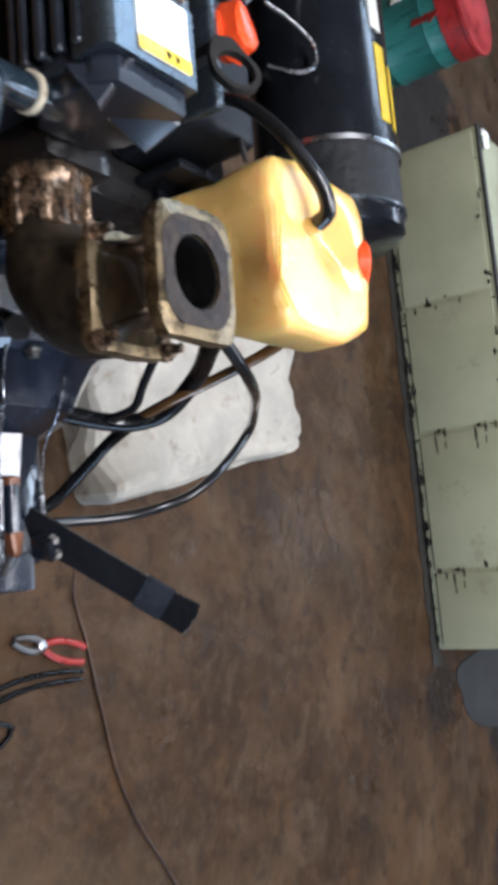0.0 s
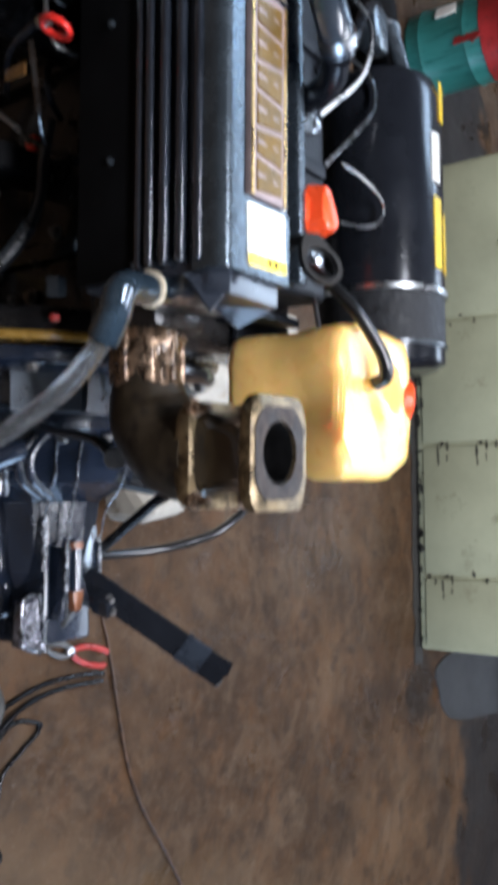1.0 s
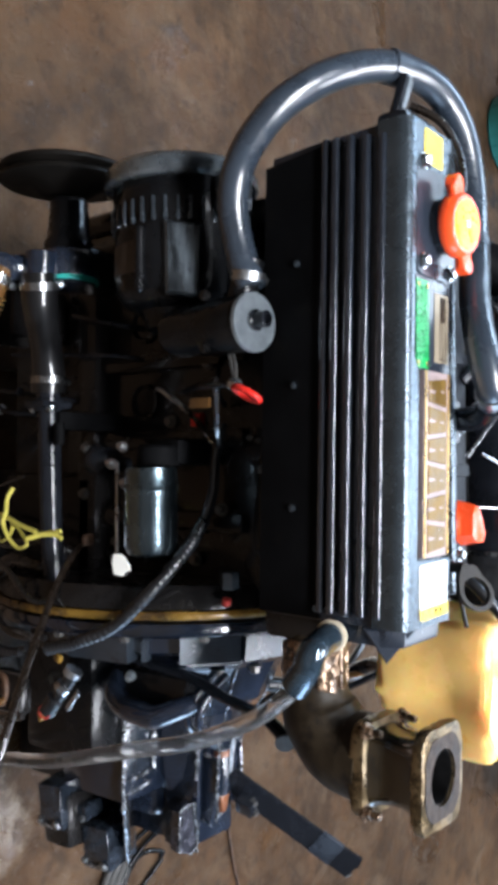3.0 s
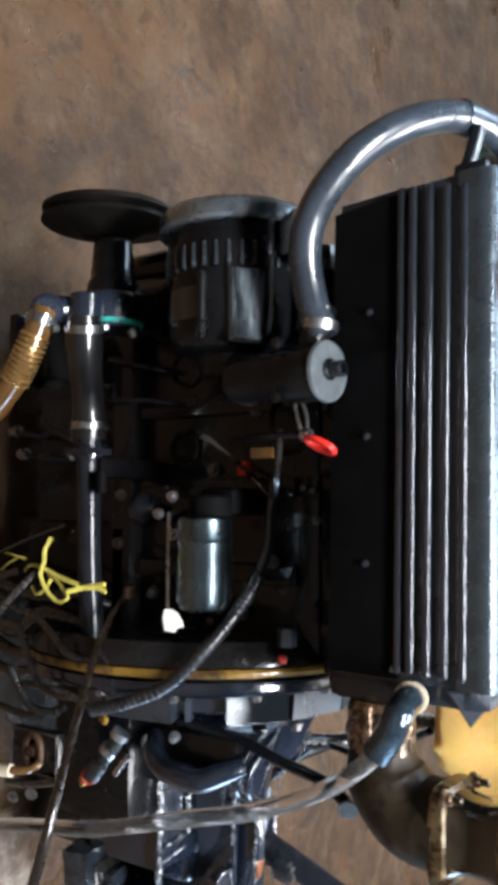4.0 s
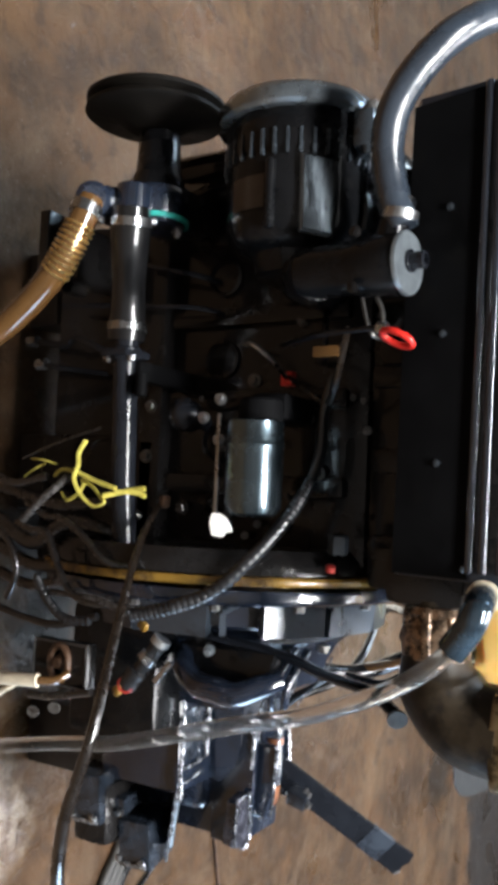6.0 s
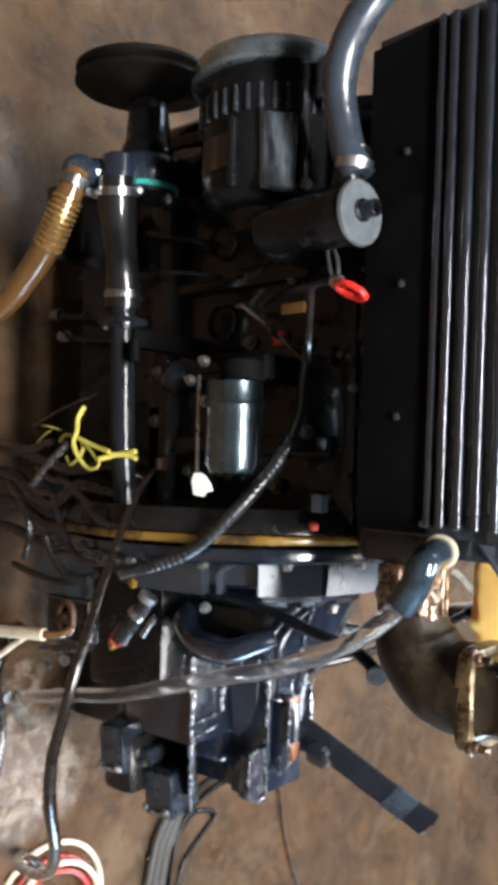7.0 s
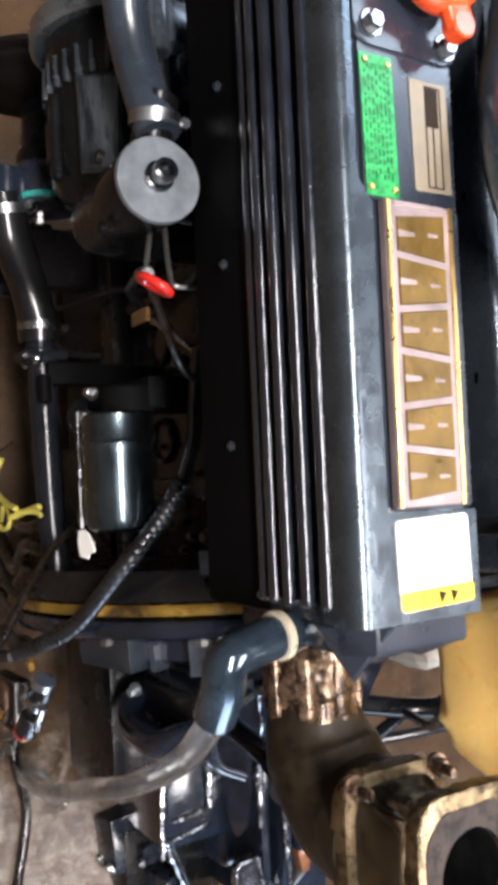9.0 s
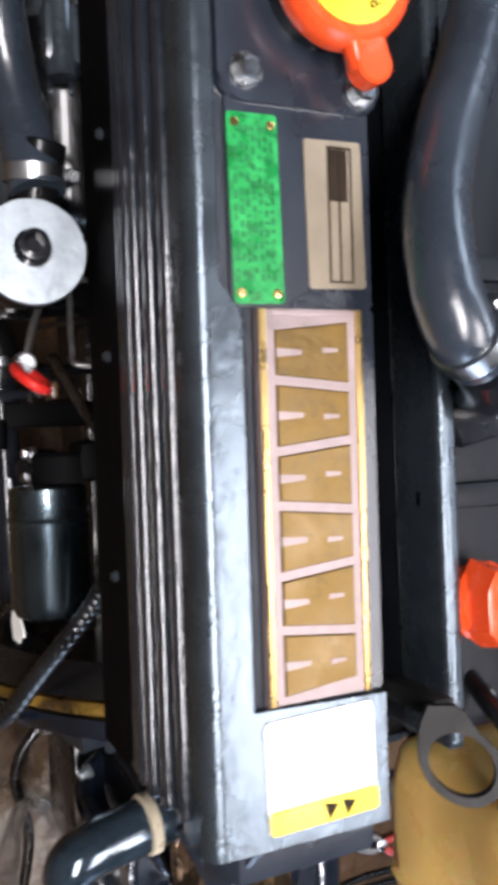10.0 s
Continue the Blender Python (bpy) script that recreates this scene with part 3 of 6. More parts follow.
def pail():
    t = thing("pail", "dented teal-green steel pail with a red band, standing on the floor", "pail")
    c = (-2.17, 3.43, 0)
    part("body", lathe(B(), [(0, 0.165), (0.012, 0.178), (0.06, 0.182), (0.075, 0.188), (0.09, 0.182), (0.26, 0.184), (0.275, 0.19), (0.29, 0.184), (0.43, 0.19)], c, (0, 0, 1), 40), PAIL, t)
    part("red_band", lathe(B(), [(0.345, 0.1875), (0.345, 0.191), (0.43, 0.1935), (0.43, 0.19)], c, (0, 0, 1), 40), PAILRED, t, "scuffed red printed band")
    part("rim", lathe(B(), [(0.43, 0.19), (0.432, 0.2), (0.448, 0.2), (0.45, 0.185), (0.444, 0.17), (0.444, 0)], c, (0, 0, 1), 40), PAILRED, t, "red pressed lid")
    bm = B()
    slab(bm, [(-0.05, -0.02), (0.03, -0.02), (0.03, -0.045), (0.075, 0.0), (0.03, 0.045), (0.03, 0.02), (-0.05, 0.02)], (-2.10, 3.248, 0.285), (0, 0, 1), (0.92, -0.38, 0), -0.003)
    part("arrow_mark", bm, PAILRED, t, "red printed arrow")
    part("label", box(B(), (-2.25, 3.255, 0.20), (0.06, 0.004, 0.09), 0.001, (0, 0, -25)), WHITE, t, "small pale label")
    return t


pail()
# Thin dark sheet added for the dark floor area past the cabinet.
rm = B()
slab(rm, [tuple(p.xy) for p in spline([(0.56, 3.56, 0), (0.70, 3.50, 0), (0.84, 3.62, 0), (0.92, 4.0, 0), (0.95, 4.5, 0), (0.75, 4.62, 0), (0.56, 4.5, 0)], 5, True)], (0, 0, 0.0005), (1, 0, 0), (0, 1, 0), 0.006, 0.0015)
solo("dark_sheet", rm, MAT, "dark thin sheet lying on the floor", "mat")



def sack():
    bm = B()
    box(bm, (0, 0, 0), (0.50, 0.86, 0.12), 0.055, seg=4)
    bmesh.ops.subdivide_edges(bm, edges=bm.edges[:], cuts=9, use_grid_fill=True)
    for v in bm.verts:
        n1 = noise.noise(v.co * 5.0) * 0.06 + noise.noise(v.co * 15.0) * 0.03 + abs(noise.noise(Vector((v.co.x * 9 + v.co.y * 5, v.co.y * 4, 1)))) * 0.09
        if v.co.z > 0:
            v.co.z += n1
        v.co.x += noise.noise(v.co * 4 + Vector((3, 0, 0))) * 0.02
        v.co.y += noise.noise(v.co * 4 + Vector((0, 7, 0))) * 0.02
        if v.co.z < -0.03:
            v.co.z = -0.06
    bmesh.ops.transform(bm, matrix=pose(-0.445, 1.78, 0.061, 0, 0, 11), verts=bm.verts)
    ob = solo("sack", bm, SACK, "crumpled off-white woven sack lying on the floor", "sack", angle=80)
    m = pose(-0.445, 1.78, 0.061, 0, 0, 11)
    part("hem", tube(B(), [m @ Vector((0.238, y, 0.0 + 0.012 * math.sin(19 * y))) for y in (-0.38, -0.25, -0.12, 0.0, 0.12, 0.25, 0.38)], 0.012, 6, 8), SACK, ob, "folded hem")
    return ob


sack()

# ---- engine ----
CY, CZ = 0.77, 0.44  # crank axis


def engine():
    t = thing("engine", "dark blue-grey marine diesel engine, oily and greasy, standing on timber blocks", "engine")
    # block, head and sump
    blk = part("block", box(B(), (-0.70, 0.80, 0.50), (0.58, 0.30, 0.46), 0.02), OILY, t, "black oily cast-iron block")
    for x in (-0.93, -0.80, -0.67, -0.54):
        part("block_rib", box(B(), (x, 0.648, 0.50), (0.03, 0.03, 0.40), 0.008), OILY, blk)
    part("oil_gallery", box(B(), (-0.70, 0.645, 0.36), (0.56, 0.05, 0.05), 0.012), OILY, blk)
    for x in (-0.865, -0.735, -0.605):
        part("core_plug", lathe(B(), [(0, 0.032), (0.008, 0.03), (0.010, 0.026), (0.005, 0.022)], (x, 0.652, 0.48), (0, -1, 0), 20), OILY, blk)
    for x, y, z in ((-0.82, 0.632, 0.37), (-0.66, 0.62, 0.365), (-0.58, 0.62, 0.36), (-0.50, 0.64, 0.42), (-0.64, 0.632, 0.64), (-0.56, 0.632, 0.66), (-0.48, 0.64, 0.60), (-0.88, 0.632, 0.56), (-0.70, 0.645, 0.54), (-0.79, 0.645, 0.62), (-0.52, 0.645, 0.52)):
        part("block_bolt", hexbolt(B(), (x, y, z), (0, -1, 0.1), 0.008, 0.010), DULL, blk)
    rnd = random.Random(21)
    for k in range(26):
        x, z = rnd.uniform(-0.96, -0.46), rnd.uniform(0.30, 0.78)
        part("block_bolt", hexbolt(B(), (x, 0.640, z), (rnd.uniform(-0.3, 0.3), -1, rnd.uniform(0, 0.9)), rnd.uniform(0.0028, 0.0048), 0.010), rnd.choice((DULL, OILY, DULL)), blk)
    hd = part("cylinder_head", box(B(), (-0.70, 0.79, 0.79), (0.60, 0.28, 0.12), 0.015), OILY, t)
    for x in (-0.94, -0.82, -0.70, -0.58, -0.46):
        part("port", box(B(), (x, 0.655, 0.79), (0.035, 0.03, 0.11), 0.008), OILY, hd)
    # pressed steel pipes over the block side
    for pts, r in ((((-0.888, 0.60, 0.35), (-0.876, 0.605, 0.40), (-0.864, 0.62, 0.45), (-0.86, 0.65, 0.47)), 0.005), (((-0.835, 0.60, 0.18), (-0.825, 0.60, 0.30), (-0.811, 0.605, 0.45), (-0.80, 0.65, 0.50)), 0.004), (((-0.776, 0.60, 0.117), (-0.765, 0.60, 0.19), (-0.775, 0.60, 0.215), (-0.751, 0.60, 0.283), (-0.74, 0.645, 0.34)), 0.0055), (((-0.735, 0.60, 0.14), (-0.726, 0.60, 0.186), (-0.72, 0.645, 0.25)), 0.005), (((-0.80, 0.64, 0.66), (-0.77, 0.60, 0.68), (-0.735, 0.60, 0.68), (-0.72, 0.64, 0.66)), 0.0045)):
        part("fuel_pipe", tube(B(), pts, r, 8, 8), BLACK, t, "thin black fuel pipe")
    for x, z in ((-0.776, 0.117), (-0.735, 0.14)):
        part("pipe_nut", lathe(B(), [(0, 0.010), (0.02, 0.010)], (x, 0.60, z - 0.01), (0, 0, 1), 6), STEEL, t)
    bm = B()
    slab(bm, [(-0.13, 0.28), (0.13, 0.28), (0.16, 0.14), (0.09, 0.075), (-0.09, 0.075), (-0.16, 0.14)], (-0.98, CY + 0.03, 0), (0, 1, 0), (0, 0, 1), 0.54)
    part("sump", bm, OILY, t, "black pressed oil pan")
    # valve cover beside the coolant tank
    bm = B()
    box(bm, (-0.72, 0.757, 0.915), (0.54, 0.111, 0.13), 0.014, seg=3)
    for x in (-0.62, -0.78):
        box(bm, (x, 0.75, 0.982), (0.018, 0.10, 0.012), 0.004)
    vc = part("valve_cover", bm, VALVE, t, "blue-grey painted valve cover")
    part("cover_edge", box(B(), (-0.72, 0.7075, 0.980), (0.535, 0.015, 0.056), 0.006, seg=3), SHOULDER, vc, "worn shiny cover edge")
    bolts(vc, [(-0.95, 0.76, 0.98), (-0.68, 0.78, 0.98), (-0.50, 0.78, 0.98)], (0, 0, 1), 0.008)
    # oil filler cap, red
    bm = lathe(B(), [(0, 0.022), (0.018, 0.022), (0.022, 0.027), (0.030, 0.028), (0.036, 0.024), (0.037, 0)], (-0.548, 0.735, 0.972), (0, 0.1, 1), 26)
    grip = slab(B(), [(-0.032, -0.006), (-0.016, -0.017), (0.016, -0.019), (0.030, -0.006), (0.032, 0.014), (0.020, 0.026), (-0.004, 0.019), (-0.026, 0.008)], (-0.548, 0.735, 1.004), (1, 0.1, 0), (-0.1, 1, 0.12), 0.026, 0.006, seg=2)
    for v in grip.verts:
        if v.co.z > 1.015:
            v.co.x, v.co.y = -0.548 + (v.co.x + 0.548) * 0.86, 0.735 + (v.co.y - 0.735) * 0.72
    fc = part("oil_filler_cap", bm, ORANGE, t, "bright orange-red oil filler cap")
    part("grip", grip, ORANGE, fc)
    # lifting eye
    bm = B()
    eye = [(0.0255 * math.cos(a), 0.0255 * math.sin(a)) for a in [radians(d) for d in range(-110, 111, 20)]]
    slab(bm, [*eye, (-0.020, 0.015), (-0.032, 0.010), (-0.036, 0.006), (-0.036, -0.012), (-0.020, -0.021)], (-0.463, 0.680, 1.044), (1, 0.12, 0.22), (0, 1, 0.6), 0.009, hole=(0.0, 0.0, 0.0195))
    box(bm, (-0.494, 0.676, 1.004), (0.014, 0.016, 0.066), 0.004)
    part("lifting_eye", bm, EYE, t, "worn dark steel lifting eye")
    # timing cover at the front
    bm = B()
    box(bm, (-1.0, 0.78, 0.50), (0.05, 0.34, 0.55), 0.03)
    part("timing_cover", bm, OILY, t)
    # flywheel housing, flange and gasket
    fh = part("flywheel_housing", lathe(B(), [(0, 0.27), (0.004, 0.306), (0.014, 0.309), (0.022, 0.306), (0.026, 0.298), (0.028, 0.20)], (-0.40, CY, CZ), (1, 0, 0), 56), PAINT, t, "blue-grey flywheel housing, wet with oil")
    part("gasket", lathe(B(), [(0, 0.20), (0, 0.312), (0.003, 0.314), (0.009, 0.314), (0.012, 0.312), (0.012, 0.20)], (-0.415, CY, CZ), (1, 0, 0), 56), GASKET, t, "amber gasket ring")
    part("back_plate", lathe(B(), [(0, 0.15), (0, 0.295), (0.02, 0.308), (0.033, 0.308)], (-0.45, CY, CZ), (1, 0, 0), 56), OILY, t)
    hy, hz = 0.80, 0.43
    drum = part("housing_drum", lathe(B(), [(0, 0.226), (0.046, 0.226), (0.052, 0.218), (0.056, 0.18), (0.06, 0.17)], (-0.378, hy, hz), (1, 0, 0), 56), PAINT, fh)

    def pad(a0, a1, r0, r1, x0, x1, n, m, name, fall=0.004):
        """A raised pad on the drum, faceted between two angles."""
        bm = B()
        rows = []
        for k in range(n + 1):
            a = radians(a0 + (a1 - a0) * k / n)
            d = Vector((0, math.cos(a), math.sin(a)))
            o = Vector((0, hy, hz))
            rows.append([bm.verts.new(o + d * r + Vector((x, 0, 0))) for x, r in ((x0, r0), (x0, r1), (x1, r1 - fall), (x1, r0))])
        for p, q in zip(rows, rows[1:]):
            for k in range(4):
                bm.faces.new((p[k], p[(k + 1) % 4], q[(k + 1) % 4], q[k]))
        bm.faces.new(rows[0])
        bm.faces.new(rows[-1][::-1])
        bmesh.ops.bevel(bm, geom=[e for e in bm.edges if e.calc_face_angle(0.0) > 0.5], offset=0.004, segments=2, profile=0.6, affect="EDGES", clamp_overlap=True)
        return part(name, bm, m, drum, angle=25)

    pad(139, 117, 0.21, 0.256, -0.376, -0.319, 1, HOUSING, "pad")
    pad(115.5, 91.5, 0.21, 0.263, -0.376, -0.319, 1, HOUSING, "pad", 0.009)
    pad(90, 50, 0.21, 0.258, -0.376, -0.319, 2, HOUSING, "pad")
    pad(185, 158, 0.21, 0.258, -0.376, -0.319, 1, HOUSING, "pad")
    pad(225, 187, 0.21, 0.254, -0.376, -0.319, 2, HOUSING, "pad")
    pad(154, 152, 0.21, 0.240, -0.352, -0.319, 1, HOUSING, "rib")
    part("rib", tube(B(), [(-0.354, hy + 0.236 * math.cos(radians(153)), hz + 0.236 * math.sin(radians(153))), (-0.366, hy + 0.236 * math.cos(radians(148)), hz + 0.236 * math.sin(radians(148))), (-0.376, hy + 0.236 * math.cos(radians(143)), hz + 0.236 * math.sin(radians(143)))], 0.0055, 5, 8), HOUSING, drum)
    for a in range(0, 360, 24):
        part("bolt", hexbolt(B(), (-0.374, CY + 0.283 * math.cos(radians(a + 9)), CZ + 0.283 * math.sin(radians(a + 9))), (1, 0, 0), 0.008, 0.009), DULL, fh)
    part("front_cover", box(B(), (-1.045, 0.76, 0.48), (0.05, 0.28, 0.36), 0.03, seg=3), OILY, t, "black oily front cover")
    part("sensor_cap", lathe(B(), [(0, 0.007), (0.008, 0.007), (0.010, 0.004)], (-0.426, 0.588, 0.706), (-1, -0.2, 0.3), 14), COILRED, t, "small red sensor cap")
    part("sensor_nut", lathe(B(), [(0, 0.014), (0.024, 0.014), (0.026, 0.011)], (-0.452, 0.575, 0.722), (-1, -0.1, 0.1), 6), COVER, t, "dark steel sensor nut")
    # mounting feet on both sides
    for y in (0.50, 1.06):
        s = 1 if y > 0.8 else -1
        bm = B()
        box(bm, (-0.90, 0.79 + s * 0.20, 0.25), (0.09, 0.12, 0.05), 0.01)
        box(bm, (-0.90, 0.79 + s * 0.25, 0.235), (0.12, 0.10, 0.02), 0.005)
        part("engine_foot", bm, OILY, t)
    return t


ENGINE = engine()


def timber_blocks():
    bm = box(B(), (0, 0, 0.0), (0.14, 0.17, 0.0745), 0.006)
    me = mesh_of("timber_block", bm, TIMBER)
    for k, (x, y, z) in enumerate(((-0.90, 0.78, 0.0375), (-0.55, 0.78, 0.0375))):
        ob = tagged(new("timber_block", me), "oil-blackened timber block on the floor under the engine", "timber block", "blocks under the engine")
        ob.matrix_world = pose(x, y, z, 0, 0, 2 - 3 * k)


timber_blocks()


# ---- ribbed coolant tank on top ----
TOP = 1.030


def coolant_tank():
    t = thing("coolant_tank", "long blue-grey ribbed coolant tank bolted along the top of the engine", "coolant tank")
    x0, x1 = -1.038, -0.432
    prof = [(0.54, 0.815), (0.525, 0.825), (0.520, 0.905), (0.523, 0.93), (0.523, 1.008), (0.526, 1.018), (0.534, 1.0215), (0.628, 1.0215), (0.638, 1.017), (0.643, 1.0), (0.643, 0.83), (0.63, 0.815)]
    bm = B()
    slab(bm, prof, (x0, 0, 0), (0, 1, 0), (0, 0, 1), x1 - x0)
    for v in bm.verts:
        if v.co.x < x0 + 0.01:
            v.co.x += 0.06 * max(0.0, 1.02 - v.co.z)
    body = part("body", bm, TANK, t, "blue-grey painted tank casting")
    for z, d in ((0.9140, 0.007), (0.9300, 0.009), (0.9510, 0.010), (0.9715, 0.0075), (0.9925, 0.0045)):
        bm = B()
        xr = x0 + 0.018 - 0.1 * (1.02 - z)
        box(bm, ((xr + x1 - 0.01) / 2, 0.523 - d / 2, z), (x1 - 0.01 - xr, d + 0.010, 0.0105), 0.0045, seg=4)
        part("rib", bm, RIB, body, "long narrow cooling rib")
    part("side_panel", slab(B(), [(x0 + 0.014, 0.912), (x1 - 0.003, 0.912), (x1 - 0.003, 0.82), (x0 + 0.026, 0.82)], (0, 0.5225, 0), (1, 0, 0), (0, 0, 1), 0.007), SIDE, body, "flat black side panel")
    # raised shoulder with a rounded front edge; it steps in beside the data plates and runs across both ends
    bm = B()
    edge = [(0.5185, 0.985), (0.5170, 1.0080), (0.5170, 1.0160), (0.5182, 1.0210), (0.5205, 1.0255), (0.5235, 1.0276), (0.5265, 1.0287), (0.5285, 1.0288)]
    stations = ((x0, 0.640), (-0.990, 0.640), (-0.984, 0.5360), (-0.755, 0.5360), (-0.737, 0.5490), (-0.5125, 0.5490), (-0.5105, 0.637), (x1, 0.637))
    rows = []
    for x, yi in stations:
        top = [(min(yi, 0.549) - 0.0060, 1.0288), (yi - 0.0015, 1.0288), (yi, 1.0272), (yi, 1.0150)]
        rows.append([bm.verts.new((x, y, z)) for y, z in edge + top])
    for p, q in zip(rows, rows[1:]):
        for k in range(len(p) - 1):
            bm.faces.new((p[k], q[k], q[k + 1], p[k + 1]))
    bm.faces.new(rows[0])
    bm.faces.new(rows[-1][::-1])
    part("shoulder", bm, SHOULDER, body, "worn shiny raised edge", angle=30)
    # end cap with its sloping lip
    bm = B()
    slab(bm, [(0.528, 0.93), (0.526, 1.0), (0.54, 1.018), (0.632, 1.016), (0.64, 0.99), (0.638, 0.93), (0.62, 0.90), (0.55, 0.90)], (x1 - 0.002, 0, 0), (0, 1, 0), (0, 0, 1), 0.026, 0.006, seg=2)
    end = part("end_cap", bm, TANK, t)
    n, u = Vector((0.85, -0.32, 0.42)).normalized(), Vector((0.352, 0.936, 0)).normalized()
    w = n.cross(u).normalized()
    part("end_slope", slab(B(), [(-0.036, -0.014), (-0.020, -0.020), (0.036, -0.018), (0.036, 0.028), (-0.026, 0.028)], Vector((x1 + 0.014, 0.603, 0.975)) - n * 0.012, u, w, 0.024, 0.003), TANK, end, "sloping blue-grey end face")
    bm = B()
    slab(bm, [(0, -0.03), (0.042, 0.002), (0, 0.032)], (x1 + 0.001, 0.540, 0.995), (1, 0, -0.1), (0, 0.55, 0.83), 0.010, 0.002)
    part("end_lip", bm, TANK, end)
    bm = B()
    box(bm, (x0 - 0.008, 0.59, 0.988), (0.03, 0.09, 0.045), 0.010)
    part("front_cap", bm, BLACK, t)
    bm = B()
    rod(bm, (x0 - 0.005, 0.575, 0.985), (x0 - 0.03, 0.575, 0.985), 0.007)
    rod(bm, (x0 - 0.02, 0.575, 0.98), (x0 - 0.02, 0.575, 1.0), 0.009)
    part("bleed_valve", bm, BRUSHED, t, "small pale bleed valve")
    bolts(body, [(-0.88, 0.5155, 0.872), (-0.725, 0.5155, 0.870), (-0.569, 0.5155, 0.870), (-0.447, 0.5155, 0.908)], (0, -1, 0), 0.0034, 0.004, COVER)
    # filler: flange plate, neck, pressure cap
    bm = B()
    slab(bm, rounded(0.150, 0.104, 0.014), (-0.930, 0.590, 1.0205), (1, 0, 0), (0, 1, 0), 0.008, 0.002)
    fl = part("filler_flange", bm, TANK, t, "dark filler flange plate")
    bolts(fl, [(-0.871, 0.5545, 1.029), (-0.992, 0.5545, 1.029), (-0.868, 0.628, 1.029)], (0, 0, 1), 0.0075, 0.008)
    part("filler_neck", lathe(B(), [(0, 0.034), (0.018, 0.034), (0.02, 0.03)], (-0.922, 0.603, 1.026), (0, 0, 1), 30), BLACK, t)
    cx, cy, cz = -0.922, 0.607, 1.043
    bm = B()
    lathe(bm, [(0, 0.039), (0.004, 0.0405), (0.014, 0.039), (0.018, 0.035), (0.018, 0.030), (0.016, 0.0295)], (cx, cy, cz), (0.05, -0.05, 1), 36)
    for sx, sy in ((1, 0.30), (-1, -0.30)):
        d = Vector((sx, sy, 0)).normalized()
        p = Vector((cx, cy, cz + 0.008)) + d * 0.036
        box(bm, p, (0.034, 0.026, 0.013), 0.006, (0, 0, math.degrees(math.atan2(sy, sx))), 3)
        rod(bm, p + d * 0.014 - Vector((0, 0, 0.008)), p + d * 0.014 + Vector((0, 0, 0.007)), 0.0115)
    cap = part("pressure_cap", bm, ORANGE, t, "orange-red radiator pressure cap with two ears")
    part("cap_disc", lathe(B(), [(0, 0.0297), (0.0022, 0.0297), (0.0026, 0.028)], (cx + 0.0008, cy - 0.0008, cz + 0.0165), (0.05, -0.05, 1), 36), YELLOW, cap, "yellow disc with black print")
    part("cap_rivet", lathe(B(), [(0, 0.005), (0.0015, 0.0045), (0.0015, 0)], (cx + 0.001, cy - 0.001, cz + 0.019), (0.05, -0.05, 1), 14), STEEL, cap)
    def lettering(text, size, m):
        cu = bpy.data.curves.new("print", "FONT")
        cu.body, cu.size, cu.align_x, cu.align_y, cu.extrude = text, size, "CENTER", "CENTER", 0.0003
        tmp = bpy.data.objects.new("print", cu)
        me = bpy.data.meshes.new_from_object(tmp)
        bpy.data.objects.remove(tmp)
        me.materials.clear()
        me.materials.append(m)
        return me

    ob = new("cap_print", lettering("R123", 0.0105, INK))
    ob.parent, ob.matrix_local = cap, turn_to((cx + 0.011, cy + 0.008, cz + 0.0195), (0.05, -0.05, 1)) @ pose(0, 0, 0, 0, 0, 168)
    ob["label"] = "black printed characters"
    bm = B()
    for k in range(18):
        a = radians(20 * k + 8)
        rr = 0.0225 if k % 2 else 0.0145
        if math.cos(a) > -0.1:
            continue
        box(bm, (cx + rr * math.cos(a), cy + rr * math.sin(a), cz + 0.0195 + 0.05 * rr * (math.sin(a) - math.cos(a))), (0.0016, 0.005, 0.0008), 0, (0, 0, math.degrees(a)))
    part("small_print", bm, INK, cap)
    part("overflow_tube", tube(B(), [(-0.955, 0.628, 1.036), (-0.985, 0.640, 1.040), (-1.03, 0.640, 1.032), (-1.065, 0.622, 1.015), (-1.085, 0.60, 0.985)], 0.0055, 8, 10), JACKET, t, "thin brown overflow tube")
    # yellow and white stickers
    part("yellow_sticker", slab(B(), rounded(0.040, 0.047, 0.003), (-1.012, 0.578, 1.0291), (1, 0, 0), (0, 1, 0), 0.0008), YELLOW, t)
    st = part("white_sticker", slab(B(), rounded(0.066, 0.072, 0.004), (-0.474, 0.590, 1.0291), (1, 0.03, 0), (-0.03, 1, 0), 0.0008), WHITE, t, "white and yellow warning sticker, bleached by light")
    part("yellow_strip", slab(B(), rounded(0.014, 0.072, 0.003), (-0.4485, 0.591, 1.0305), (1, 0.03, 0), (-0.03, 1, 0), 0.0006), YELLOW, st)
    bm = B()
    for y in (0.594, 0.606):
        slab(bm, [(-0.005, -0.004), (0.005, -0.001), (-0.003, 0.005)], (-0.448, y, 1.0312), (1, 0, 0), (0, 1, 0), 0.0004)
    part("sticker_mark", bm, INK, st)
    part("plate_seat", slab(B(), rounded(0.228, 0.078, 0.003), (-0.627, 0.5965, 1.0205), (1, 0, 0), (0, 1, 0), 0.0050), TANK, t)
    # raised maker's plate: silver ground, gilt blocks, brass edge
    px0, px1, py0, py1, pz = -0.740, -0.515, 0.556, 0.623, 1.0290
    plate = part("maker_plate", slab(B(), [(px0, py0), (px1, py0), (px1, py1), (px0, py1)], (0, 0, pz - 0.004), (1, 0, 0), (0, 1, 0), 0.007, 0.0008), PINK, t, "aged silver maker's plate with raised gilt blocks")
